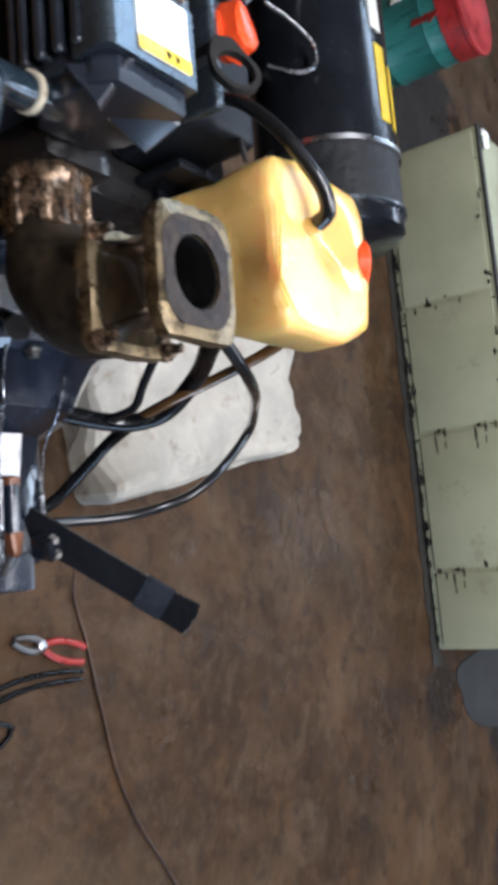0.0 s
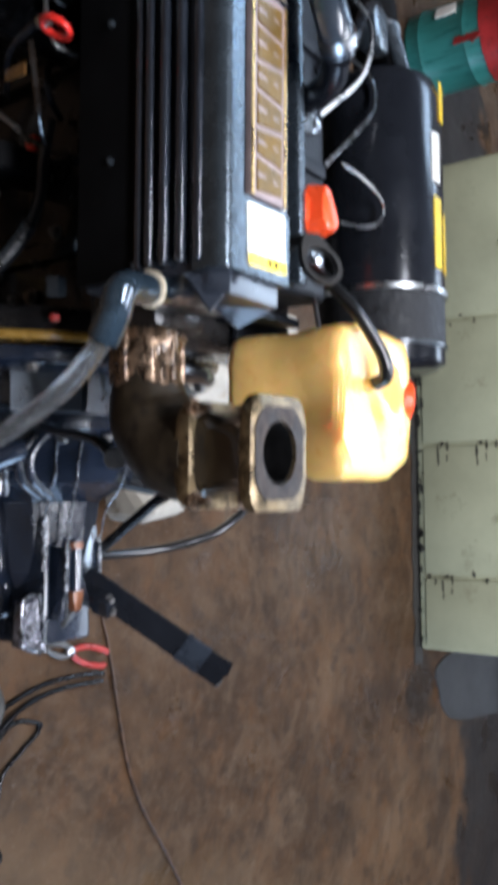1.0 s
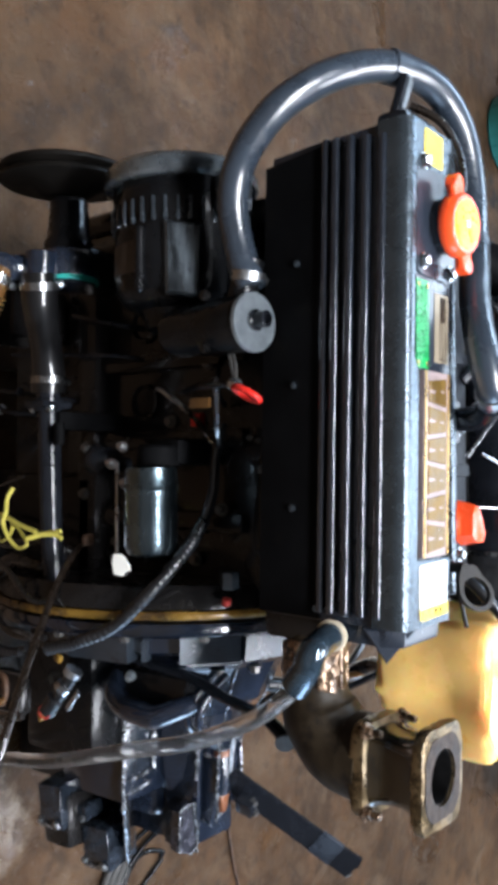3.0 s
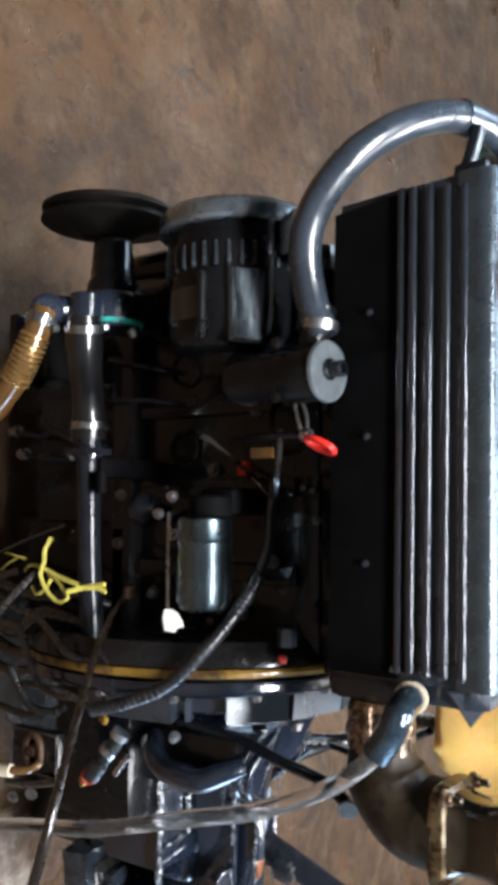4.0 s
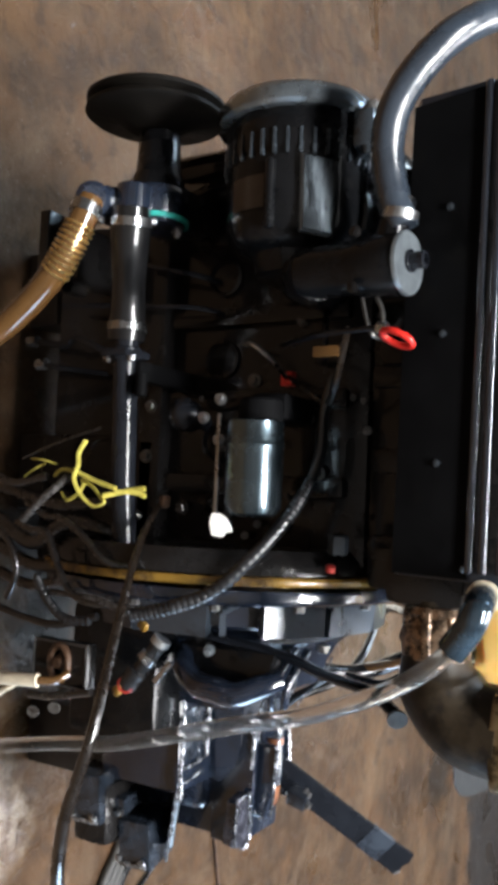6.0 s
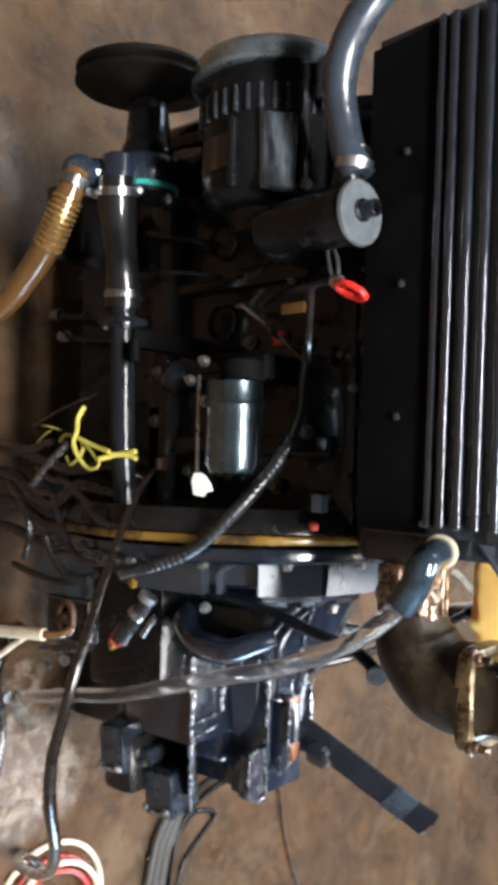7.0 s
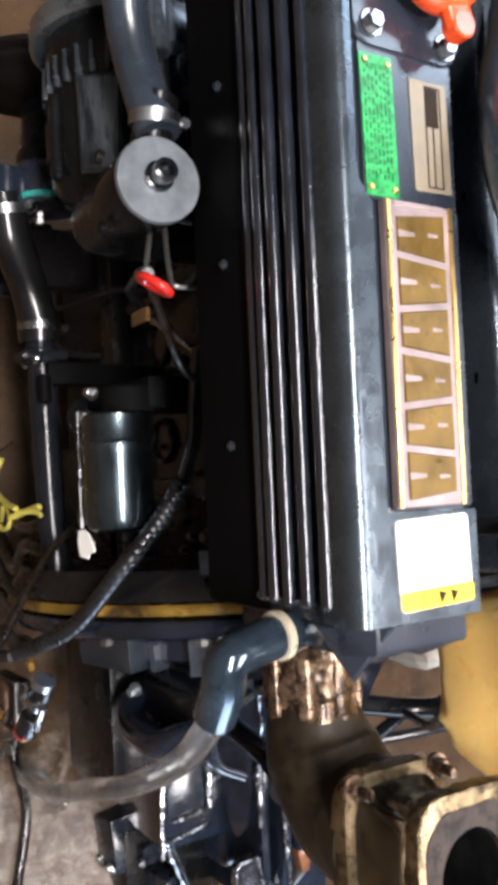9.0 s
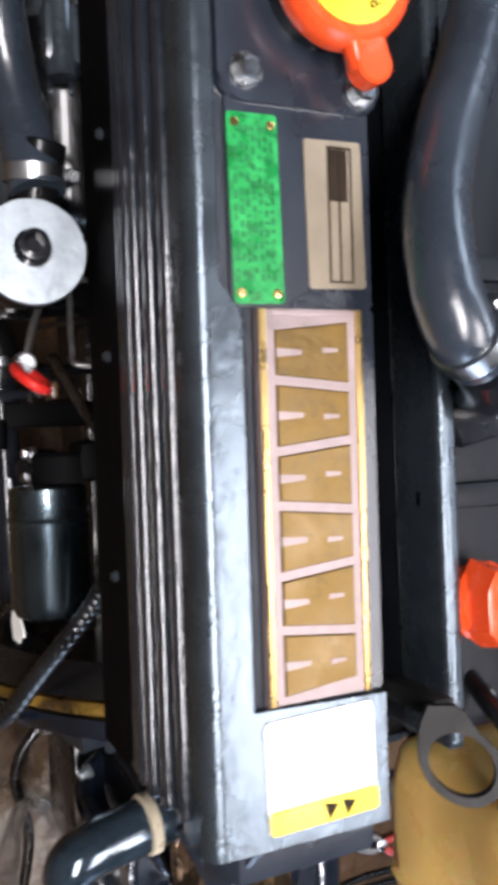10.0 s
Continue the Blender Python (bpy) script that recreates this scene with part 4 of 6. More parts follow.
    for y in (py0 + 0.0024, py1 - 0.0024):
        part("plate_edge", box(B(), ((px0 + px1) / 2, y, pz + 0.0032), (px1 - px0, 0.0042, 0.0026), 0.001), BRASS, plate, "polished brass edge")
    part("plate_edge", box(B(), (px0 + 0.002, (py0 + py1) / 2, pz + 0.0029), (0.004, py1 - py0 - 0.016, 0.002), 0.0008), PINK, plate)
    n = 6
    step = (px1 - px0 - 0.012) / n
    for k in range(n):
        xc = px0 + 0.007 + step * (k + 0.5)
        a, c = (0.0175, 0.0125) if k % 2 else (0.0125, 0.0175)
        pts = [(-a, -0.0235), (a, -0.0235), (c, 0.0235), (-c, 0.0235)]
        blk = part("gilt_block", slab(B(), pts, (xc, (py0 + py1) / 2, pz + 0.0025), (1, 0, 0), (0, 1, 0), 0.0022, 0.0008), GOLD, plate)
        part("slot", slab(B(), [(-0.0026, 0), (0.0026, 0), (0.0014, 0.016), (-0.0014, 0.016)], (xc, (py0 + py1) / 2 - 0.0234, pz + 0.0045), (1, 0, 0), (0, 1, 0), 0.0006), PINK, blk, "silver slot")
        part("slot", slab(B(), [(-0.0016, 0), (0.0016, 0), (0.0010, 0.010), (-0.0010, 0.010)], (xc + (0.0012 if k % 2 else -0.0012), (py0 + py1) / 2 + 0.006, pz + 0.0045), (1, 0, 0), (0, 1, 0), 0.0006), PINK, blk, "silver slot")
    part("plate_pad", slab(B(), rounded(0.118, 0.092, 0.003), (-0.800, 0.589, 1.0205), (1, 0, 0), (0, 1, 0), 0.005), TANK, t)
    # green data plate and paper label
    g = part("data_plate", slab(B(), rounded(0.106, 0.031, 0.002), (-0.796, 0.5595, 1.0256), (1, 0.02, 0), (-0.02, 1, 0), 0.0012), GREEN, t, "green metal data plate with small print")
    bm = B()
    rnd = random.Random(3)
    for j in range(7):
        x = -0.842
        while x < -0.757:
            w = rnd.uniform(0.001, 0.005)
            box(bm, (x + w / 2, 0.5475 + j * 0.0038, 1.0271), (w, 0.0016, 0.0006))
            x += w + rnd.uniform(0.0012, 0.006)
    part("data_print", bm, DKGREEN, g)
    for x, y in ((-0.843, 0.5475), (-0.843, 0.570), (-0.749, 0.549), (-0.749, 0.5715)):
        part("rivet", lathe(B(), [(0, 0.0028), (0.001, 0.0025), (0.0014, 0)], (x, y, 1.0268), (0, 0, 1), 12), BRASS, g)
    lb = part("paper_label", slab(B(), rounded(0.086, 0.038, 0.002), (-0.796, 0.611, 1.0256), (1, 0.02, 0), (-0.02, 1, 0), 0.0008), CREAM, t, "cream foil label with a printed table")
    bm = B()
    box(bm, (-0.819, 0.613, 1.0266), (0.030, 0.013, 0.0006))
    for y in (0.607, 0.614, 0.622):
        box(bm, (-0.796, y, 1.0266), (0.078, 0.0012, 0.0006))
    for x in (-0.835, -0.757):
        box(bm, (x, 0.6145, 1.0266), (0.0012, 0.016, 0.0006))
    part("label_table", bm, INK, lb)
    t.matrix_world = pose(-0.44, 0, 1.026, 0, 1.1, 0) @ pose(0.44, 0, -1.024)
    return t


coolant_tank()


# ---- front accessories ----


def alternator():
    t = thing("alternator", "black belt-driven alternator with a domed grey cover on the engine", "alternator")
    y, z = 0.545, 0.655
    part("end_cover", lathe(B(), [(0, 0.0), (0.001, 0.085), (0.008, 0.106), (0.018, 0.113), (0.034, 0.113), (0.038, 0.108)], (-1.082, y, z), (1, 0, 0), 48), COVERTOP, t, "domed grey steel end cover")
    body = part("body", lathe(B(), [(0, 0.096), (0.004, 0.099), (0.05, 0.099), (0.055, 0.096), (0.12, 0.098), (0.15, 0.094), (0.165, 0.085), (0.175, 0.06), (0.20, 0.05)], (-1.046, y, z), (1, 0, 0), 48), GLOSS, t)
    for a in range(0, 360, 10):
        p = (-0.999, y + 0.0985 * math.cos(radians(a)), z + 0.0985 * math.sin(radians(a)))
        part("fin", box(B(), p, (0.034, 0.006, 0.0045), 0.0012, (a, 0, 0)), COVER, body)
    for a in (172, 285, 60, 20):
        p = Vector((0, y + 0.10 * math.cos(radians(a)), z + 0.10 * math.sin(radians(a))))
        part("through_bolt", rod(B(), (-0.975, p.y, p.z), (-0.885, p.y, p.z), 0.0065), GLOSS, body)
    bm = B()
    lo, hi = [], []
    for k in range(9):
        a = radians(193 - 16 + 4 * k)
        d = Vector((0, math.cos(a), math.sin(a))) * 0.0992
        lo.append(bm.verts.new(Vector((-0.958, y, z)) + d))
        hi.append(bm.verts.new(Vector((-0.914, y, z)) + d))
    for k in range(8):
        bm.faces.new((lo[k], hi[k], hi[k + 1], lo[k + 1]))
    bmesh.ops.solidify(bm, geom=bm.faces[:], thickness=0.0006)
    part("rating_label", bm, LABEL_G, body, "faded brown rating label")
    part("side_panel", slab(B(), [(-0.05, -0.022), (0.05, -0.02), (0.055, 0.026), (-0.045, 0.03)], (-0.93, y - 0.071, z + 0.064), (1, 0, 0), (0, 0.67, 0.74), 0.010, 0.004), PANEL, body, "pale grey-blue side panel")
    bm = B()
    box(bm, (-1.02, y - 0.02, z + 0.115), (0.05, 0.05, 0.03), 0.008)
    rod(bm, (-1.045, y - 0.03, z + 0.12), (-0.985, y - 0.03, z + 0.12), 0.013)
    part("adjusting_lug", bm, COVER, t)
    hexbolt(bm := B(), (-1.047, y - 0.03, z + 0.12), (-1, 0, 0), 0.01, 0.01)
    part("lug_bolt", bm, DULL, t)
    bm = B()
    box(bm, (-0.93, 0.60, 0.70), (0.06, 0.10, 0.12), 0.015)
    box(bm, (-0.90, 0.62, 0.60), (0.09, 0.10, 0.05), 0.015)
    part("mounting_arm", bm, OILY, t)
    t.matrix_world = pose(0.022, 0, 0)
    return t


alternator()


def water_pump():
    t = thing("raw_water_pump", "blue-black raw-water pump with a grooved belt pulley on the engine", "pump")
    y, z = 0.518, 0.435
    part("pulley", lathe(B(), [(0, 0.05), (0.002, 0.098), (0.006, 0.104), (0.011, 0.104), (0.017, 0.095), (0.023, 0.104), (0.028, 0.105), (0.032, 0.100), (0.034, 0.06), (0.05, 0.034)], (-1.128, y, z - 0.010), (1, 0.03, -0.04), 48), DUSTY, t, "dusty dark grooved belt pulley")
    part("shaft_housing", lathe(B(), [(0, 0.03), (0.03, 0.032), (0.06, 0.034), (0.07, 0.04), (0.085, 0.04)], (-1.07, y, z), (1, 0, 0), 28), GLOSS, t)
    bm = B()
    lathe(bm, [(0, 0.042), (0.01, 0.047), (0.045, 0.047), (0.055, 0.04)], (-0.985, y, z), (1, 0, 0), 28)
    rod(bm, (-0.958, y - 0.01, z - 0.01), (-0.953, y - 0.08, z - 0.04), 0.026, 0.022)
    rod(bm, (-0.975, y - 0.055, z + 0.002), (-0.925, y - 0.055, z + 0.0), 0.026)
    part("pump_body", bm, PAINT, t)
    part("sealant_bead", lathe(B(), [(0, 0.04), (0, 0.0482), (0.004, 0.0486), (0.007, 0.0482), (0.007, 0.04)], (-0.942, y, z), (1, 0, 0), 28), TEAL, t, "squeezed-out teal sealant")
    bm = B()
    lathe(bm, [(-0.018, 0.018), (-0.012, 0.024), (0.010, 0.025), (0.016, 0.018)], (-0.950, y - 0.094, z - 0.042), (0.1, -0.3, 0.3), 24)
    part("outlet_elbow", bm, PAINT, t)
    bolts(t, [(-0.929, y + 0.036 * math.cos(radians(a)), z + 0.036 * math.sin(radians(a))) for a in (30, 150, 270)], (1, 0, 0), 0.007, 0.007)
    part("pump_bracket", box(B(), (-0.965, 0.60, 0.43), (0.06, 0.16, 0.09), 0.015), OILY, t)
    t.matrix_world = pose(0.018, 0, 0)
    return t


water_pump()


def hose_clamp(t, at, axis, r, w=0.012):
    c = part("hose_clamp", lathe(B(), [(0, r), (0, r + 0.0018), (w, r + 0.0018), (w, r)], Vector(at) - Vector(axis).normalized() * w / 2, axis, 28), STEEL, t, "steel hose clamp")
    m = turn_to(at, axis)
    p = m @ Vector((r + 0.006, 0, 0))
    bm = B()
    rod(bm, m @ Vector((r + 0.005, -0.013, 0)), m @ Vector((r + 0.005, 0.011, 0)), 0.006, seg=10)
    part("clamp_screw", bm, STEEL, c)
    return c


def tan_hose():
    t = thing("tan_hose", "translucent tan hose with a spring-wire sleeve, clamped to the pump", "hose")
    pts = [(-0.93, 0.420, 0.394), (-0.905, 0.412, 0.390), (-0.865, 0.405, 0.374), (-0.825, 0.404, 0.346), (-0.782, 0.404, 0.295), (-0.748, 0.404, 0.238), (-0.715, 0.406, 0.15), (-0.69, 0.41, 0.07), (-0.65, 0.42, 0.021), (-0.60, 0.43, 0.021)]
    part("tube", tube(B(), pts, 0.020, 10, 18), TAN, t)
    hose_clamp(t, (-0.914, 0.414, 0.391), (0.75, -0.2, -0.15), 0.0205, 0.016)
    sp = spline(pts, 24)[34:76]
    for i in range(0, 38, 4):
        part("sleeve_ring", lathe(B(), [(-0.0022, 0.0203), (-0.0013, 0.0228), (0.0013, 0.0228), (0.0022, 0.0203)], sp[i], sp[i + 1] - sp[i], 20), BRASS, t, "brass-coloured spring wire ring")
    return t


tan_hose()


def water_pipe():
    t = thing("water_pipe", "black steel water pipe with rubber joint along the engine", "pipe")
    y, z = 0.512, 0.395
    part("rubber_joint", tube(B(), [(-0.925, y - 0.055, z + 0.042), (-0.875, y - 0.045, z + 0.034), (-0.82, y - 0.018, z + 0.014), (-0.775, y - 0.002, z + 0.002), (-0.745, y, z)], lambda s: 0.0265 + 0.002 * math.sin(9 * s), 8, 20), RUBBER, t)
    part("pipe", tube(B(), [(-0.76, y, z), (-0.65, y + 0.002, z + 0.002), (-0.52, y + 0.004, z + 0.006), (-0.395, y + 0.012, z + 0.012)], 0.0185, 8, 20), BLACK, t)
    hose_clamp(t, (-0.905, y - 0.052, z + 0.040), (1, 0.2, -0.15), 0.0275)
    hose_clamp(t, (-0.765, y, z), (1, 0, 0), 0.0275)
    fl = B()
    box(fl, (-0.725, y, z), (0.012, 0.06, 0.05), 0.004)
    rod(fl, (-0.735, y, z), (-0.715, y, z), 0.024)
    part("flange", fl, BLACK, t)
    bolts(t, [(-0.718, y - 0.012, z + s * 0.022) for s in (-1, 1)], (1, 0, 0), 0.006, 0.006)
    bm = B()
    box(bm, (-0.70, y + 0.075, z + 0.02), (0.03, 0.15, 0.018), 0.004)
    rod(bm, (-0.695, y - 0.01, z + 0.04), (-0.66, y - 0.01, z + 0.04), 0.009)
    part("stay", bm, SIDE, t)
    return t


water_pipe()


def water_outlet():
    t = thing("thermostat_housing", "black thermostat housing with a flat zinc cap, beside the coolant tank", "housing")
    c = Vector((-0.806, 0.472, 0.0))
    bm = B()
    lathe(bm, [(0.70, 0.028), (0.72, 0.032), (0.775, 0.033), (0.785, 0.036), (0.83, 0.037), (0.836, 0.035)], (c.x, c.y, 0), (0, 0.0, 1), 32)
    rod(bm, (c.x - 0.005, c.y + 0.002, 0.808), (c.x - 0.085, c.y + 0.012, 0.826), 0.019)
    tube(bm, [(c.x, c.y + 0.005, 0.72), (c.x - 0.01, c.y + 0.05, 0.68), (c.x - 0.02, c.y + 0.13, 0.66), (c.x - 0.02, c.y + 0.20, 0.66)], 0.034, 6, 20)
    part("body", bm, GLOSS, t)
    for x in (-0.035, 0.03):
        part("boss", lathe(B(), [(0, 0.007), (0.006, 0.007), (0.008, 0.004)], (c.x + x, c.y - 0.028, 0.785), (0.3 * (1 if x > 0 else -1), -1, 0), 14), OILY, t)
    cap = part("zinc_cap", lathe(B(), [(0, 0.036), (0.001, 0.0385), (0.005, 0.0385), (0.0065, 0.0375), (0.0065, 0)], (c.x, c.y, 0.8365), (0.02, -0.1, 1), 44), BRUSHED, t, "flat pale zinc cap")
    bm = B()
    lathe(bm, [(0, 0.0135), (0.004, 0.0135), (0.005, 0.0105), (0.021, 0.0105), (0.022, 0.007), (0.012, 0.0065)], (c.x - 0.002, c.y - 0.001, 0.8425), (0.02, -0.1, 1), 20)
    part("spigot", bm, BLACK, cap, "black centre spigot")
    t.matrix_world = pose(0, 0, 0.006)
    return t


water_outlet()


def big_hose():
    t = thing("coolant_hose", "thick grey rubber coolant hose arching round the end of the tank", "hose")
    pts = [(-0.852, 0.480, 0.835), (-0.90, 0.474, 0.822), (-0.95, 0.464, 0.819), (-0.995, 0.456, 0.832), (-1.035, 0.454, 0.862), (-1.075, 0.470, 0.90), (-1.115, 0.52, 0.94), (-1.14, 0.59, 0.972), (-1.135, 0.665, 0.998), (-1.095, 0.715, 1.012), (-1.03, 0.738, 1.018), (-0.96, 0.735, 1.024), (-0.90, 0.712, 1.036), (-0.85, 0.685, 1.047), (-0.80, 0.664, 1.061), (-0.755, 0.658, 1.073), (-0.725, 0.664, 1.078), (-0.71, 0.685, 1.070)]
    part("tube", tube(B(), pts, 0.0205, 10, 24), HOSE, t)
    hose_clamp(t, (-0.866, 0.478, 0.832), (1, 0, -0.15), 0.0212)
    hose_clamp(t, (-0.718, 0.673, 1.076), (0.5, 0.8, -0.3), 0.0212)
    tie = lathe(B(), [(-0.016, 0.0205), (-0.014, 0.0228), (0.014, 0.0228), (0.016, 0.0205)], (-1.141, 0.605, 0.977), (0.02, 0.95, 0.32), 28)
    part("band", tie, HOSE, t, "grey plastic sleeve round the hose")
    part("strap", box(B(), (-1.092, 0.600, 0.985), (0.07, 0.022, 0.012), 0.003, (0, 18, 0)), BLACK, t, "black strap tying the hose to the tank")
    part("join_band", lathe(B(), [(-0.004, 0.0205), (-0.003, 0.022), (0.003, 0.022), (0.004, 0.0205)], (-0.925, 0.7245, 1.030), (0.86, -0.34, 0.17), 28), HOSE, t)
    bm = B()
    tube(bm, [(-0.705, 0.69, 1.066), (-0.692, 0.712, 1.045), (-0.69, 0.730, 1.01), (-0.69, 0.742, 0.975)], 0.017, 6, 20)
    slab(bm, [(-0.034, -0.012), (-0.010, -0.026), (0.012, -0.026), (0.036, -0.010), (0.030, 0.022), (-0.028, 0.022)], (-0.69, 0.745, 0.979), (1, 0, 0), (0, 1, 0), 0.010, 0.002)
    part("elbow_fitting", bm, BLACK, t)
    return t


big_hose()


def oil_filter():
    t = thing("oil_filter", "blue-grey spin-on oil filter canister with a clear bracket strip", "oil filter")
    y, z = 0.516, 0.618
    part("canister", lathe(B(), [(0, 0.033), (0.003, 0.0375), (0.03, 0.0385), (0.033, 0.0400), (0.036, 0.0385), (0.116, 0.0385), (0.126, 0.034), (0.130, 0.026), (0.128, 0.0)], (-0.626, y + 0.003, z + 0.003), (1, 0, 0), 40), CAN, t)
    part("filter_head", lathe(B(), [(0, 0.026), (0.004, 0.03), (0.03, 0.031)], (-0.657, y + 0.02, z), (1, 0, 0), 32), SIDE, t)
    part("head_casting", box(B(), (-0.648, 0.595, 0.62), (0.04, 0.10, 0.06), 0.012), SIDE, t)
    bm = B()
    box(bm, (-0.555, 0.490, 0.580), (0.155, 0.003, 0.0045), 0.001)
    part("bracket_strip", bm, STEEL, t)
    part("tag", slab(B(), [(-0.016, -0.016), (-0.004, -0.019), (0.013, -0.015), (0.015, 0.0), (0.009, 0.005), (0.007, 0.014), (-0.002, 0.011), (-0.012, 0.004), (-0.017, -0.004)], (-0.482, 0.492, 0.592), (1, 0, 0), (0, 0.2, 1), 0.002), WHITE, t, "torn white paper tag")
    for p in ((-0.655, 0.515, 0.565), (-0.63, 0.52, 0.535), (-0.60, 0.53, 0.555)):
        part("head_bolt", hexbolt(B(), p, (-0.2, -1, 0.2), 0.006, 0.010), STEEL, t)
    part("sender", lathe(B(), [(0, 0.012), (0.03, 0.014), (0.05, 0.024), (0.075, 0.024), (0.082, 0.018), (0.09, 0.006)], (-0.63, 0.60, 0.485), (-0.1, -1, 0.1), 24), BLACK, t)
    return t


oil_filter()


def dipstick():
    t = thing("dipstick", "oil dipstick with a red plastic ring handle in its steel tube", "dipstick")
    part("guide_tube", tube(B(), [(-0.752, 0.468, 0.822), (-0.752, 0.47, 0.79), (-0.755, 0.50, 0.72), (-0.76, 0.58, 0.62)], 0.0040, 8, 12), BLACK, t)
    n = Vector((1, -0.6, -0.37)).normalized()
    e1 = (Vector((0, 0.25, 1)) - n * n.dot(Vector((0, 0.25, 1)))).normalized()
    e2 = n.cross(e1)
    ring = [Vector((-0.738, 0.468, 0.838)) + e1 * 0.020 * math.cos(a) + e2 * 0.0125 * math.sin(a) for a in [2 * math.pi * k / 12 for k in range(12)]]
    part("ring_handle", tube(B(), ring, 0.0042, 4, 10, True), RED, t, "red plastic ring handle")
    part("collar", rod(B(), (-0.752, 0.468, 0.812), (-0.75, 0.467, 0.826), 0.008), STEEL, t)
    bm = B()
    tube(bm, [(-0.822, 0.545, 0.770), (-0.822, 0.519, 0.768), (-0.800, 0.514, 0.772), (-0.765, 0.512, 0.782), (-0.752, 0.514, 0.789), (-0.752, 0.545, 0.792)], 0.0026, 6, 8)
    part("wire_bail", bm, DULL, t, "bent wire bracket")
    part("tube_stay", tube(B(), [(-0.800, 0.485, 0.80), (-0.775, 0.474, 0.815), (-0.752, 0.468, 0.820)], 0.0028, 6, 8), DULL, t)
    t.matrix_world = pose(0.022, 0, 0)
    return t


dipstick()


# ---- exhaust elbow ----


def exhaust():
    t = thing("exhaust_elbow", "soot-stained bronze exhaust elbow with an open flange on the engine", "exhaust elbow")
    part("elbow", tube(B(), [(-0.40, 0.614, 0.843), (-0.345, 0.614, 0.843), (-0.302, 0.617, 0.845), (-0.270, 0.620, 0.862), (-0.250, 0.620, 0.888), (-0.245, 0.620, 0.930)], lambda s: 0.037 + 0.012 * min(1, max(0, (s - 0.2) * 4)) + 0.008 * s, 8, 32), CAST, t, "thick burnt iron casting")
    bm = B()
    lathe(bm, [(0, 0.032), (0.002, 0.042), (0.010, 0.045), (0.015, 0.0415), (0.030, 0.0405), (0.036, 0.043), (0.044, 0.043), (0.050, 0.0405), (0.066, 0.041), (0.070, 0.036)], (-0.394, 0.614, 0.843), (1, 0, 0), 48)
    for v in bm.verts:
        w = noise.noise(v.co * 70) * 0.006 + noise.noise(v.co * 30) * 0.005
        d = Vector((0, v.co.y - 0.614, v.co.z - 0.843)).normalized()
        v.co += d * w
    col = part("collar", bm, BRONZE, t, "shiny ribbed bronze collar")
    for a in range(0, 360, 45):
        part("collar_lug", box(B(), (-0.360, 0.614 + 0.0388 * math.cos(radians(a)), 0.843 + 0.0388 * math.sin(radians(a))), (0.060, 0.013, 0.012), 0.004, (a - 90, 0, 0), 3), BRONZE, col)
    up = Vector((0.02, -0.03, 1)).normalized()
    u = Vector((1, 0.0, -0.02)).normalized()
    v = up.cross(u)

    ctr = Vector((-0.244, 0.619, 0))

    def oval(bm, k=0.90):
        """Squeeze a part towards the pipe's long axis."""
        for q in bm.verts:
            q.co.y = ctr.y + (q.co.y - ctr.y) * k
        return bm

    def flange(z, w, h, thick, hole, m, name, label, squeeze=1.0):
        at = ctr + Vector((0, 0, z))
        out = []
        for k in range(48):
            a = 2 * math.pi * k / 48
            q = max(abs(math.cos(a)), abs(math.sin(a)))
            r = min(0.84 / q, 1.06 + 0.04 * math.cos(a - 0.6)) + 0.022 * noise.noise(Vector((2.2 * math.cos(a), 2.2 * math.sin(a), z * 9)))
            out.append((w / 2 * r * math.cos(a) * 1.12, h / 2 * r * math.sin(a) * 1.12))
        return part(name, oval(slab(B(), out, at, u, v, thick, 0.0045, hole=(0, 0, hole)), squeeze), m, t, label), at

    f1, at1 = flange(1.010, 0.132, 0.122, 0.016, 0.0345, RIM, "top_flange", "open square flange, edges worn bright", 0.90)
    face = []
    for k in range(40):
        a = 2 * math.pi * k / 40
        q = max(abs(math.cos(a)), abs(math.sin(a)))
        r = min(0.92 / q, 1.06)
        face.append((0.0545 * r * math.cos(a) * (1 + 0.03 * noise.noise(Vector((k * 0.7, 1, 0)))), 0.0535 * r * math.sin(a)))
    part("flange_face", oval(slab(B(), face, at1 + up * 0.0155, u, v, 0.0015, hole=(0, 0, 0.0347))), FACE, f1, "sooty flange face")
    flange(0.926, 0.126, 0.112, 0.02, 0.036, RIM, "lower_flange", "")
    bm = B()
    n = 36
    rings = []
    for z, s in ((0.940, 1.10), (0.947, 1.02), (0.957, 0.94), (0.972, 0.90), (0.990, 0.92), (1.002, 1.0), (1.013, 1.10)):
        ring = []
        for k in range(n):
            a = 2 * math.pi * k / n
            q = (abs(math.cos(a)) ** 4 + abs(math.sin(a)) ** 4) ** -0.25
            ring.append(bm.verts.new(ctr + Vector((0, 0, z)) + (0.048 * s * q) * (math.cos(a) * u + math.sin(a) * v)))
        rings.append(ring)
    inner = [[bm.verts.new(ctr + Vector((0, 0, z)) + 0.0355 * (math.cos(2 * math.pi * k / n) * u + math.sin(2 * math.pi * k / n) * v)) for k in range(n)] for z in (1.013, 0.940)]
    rings += inner
    for a, b in zip(rings, rings[1:] + rings[:1]):
        for k in range(n):
            bm.faces.new((a[k], a[(k + 1) % n], b[(k + 1) % n], b[k]))
    part("neck", oval(bm, 0.90), NECK, t, "squared neck, black and oily")
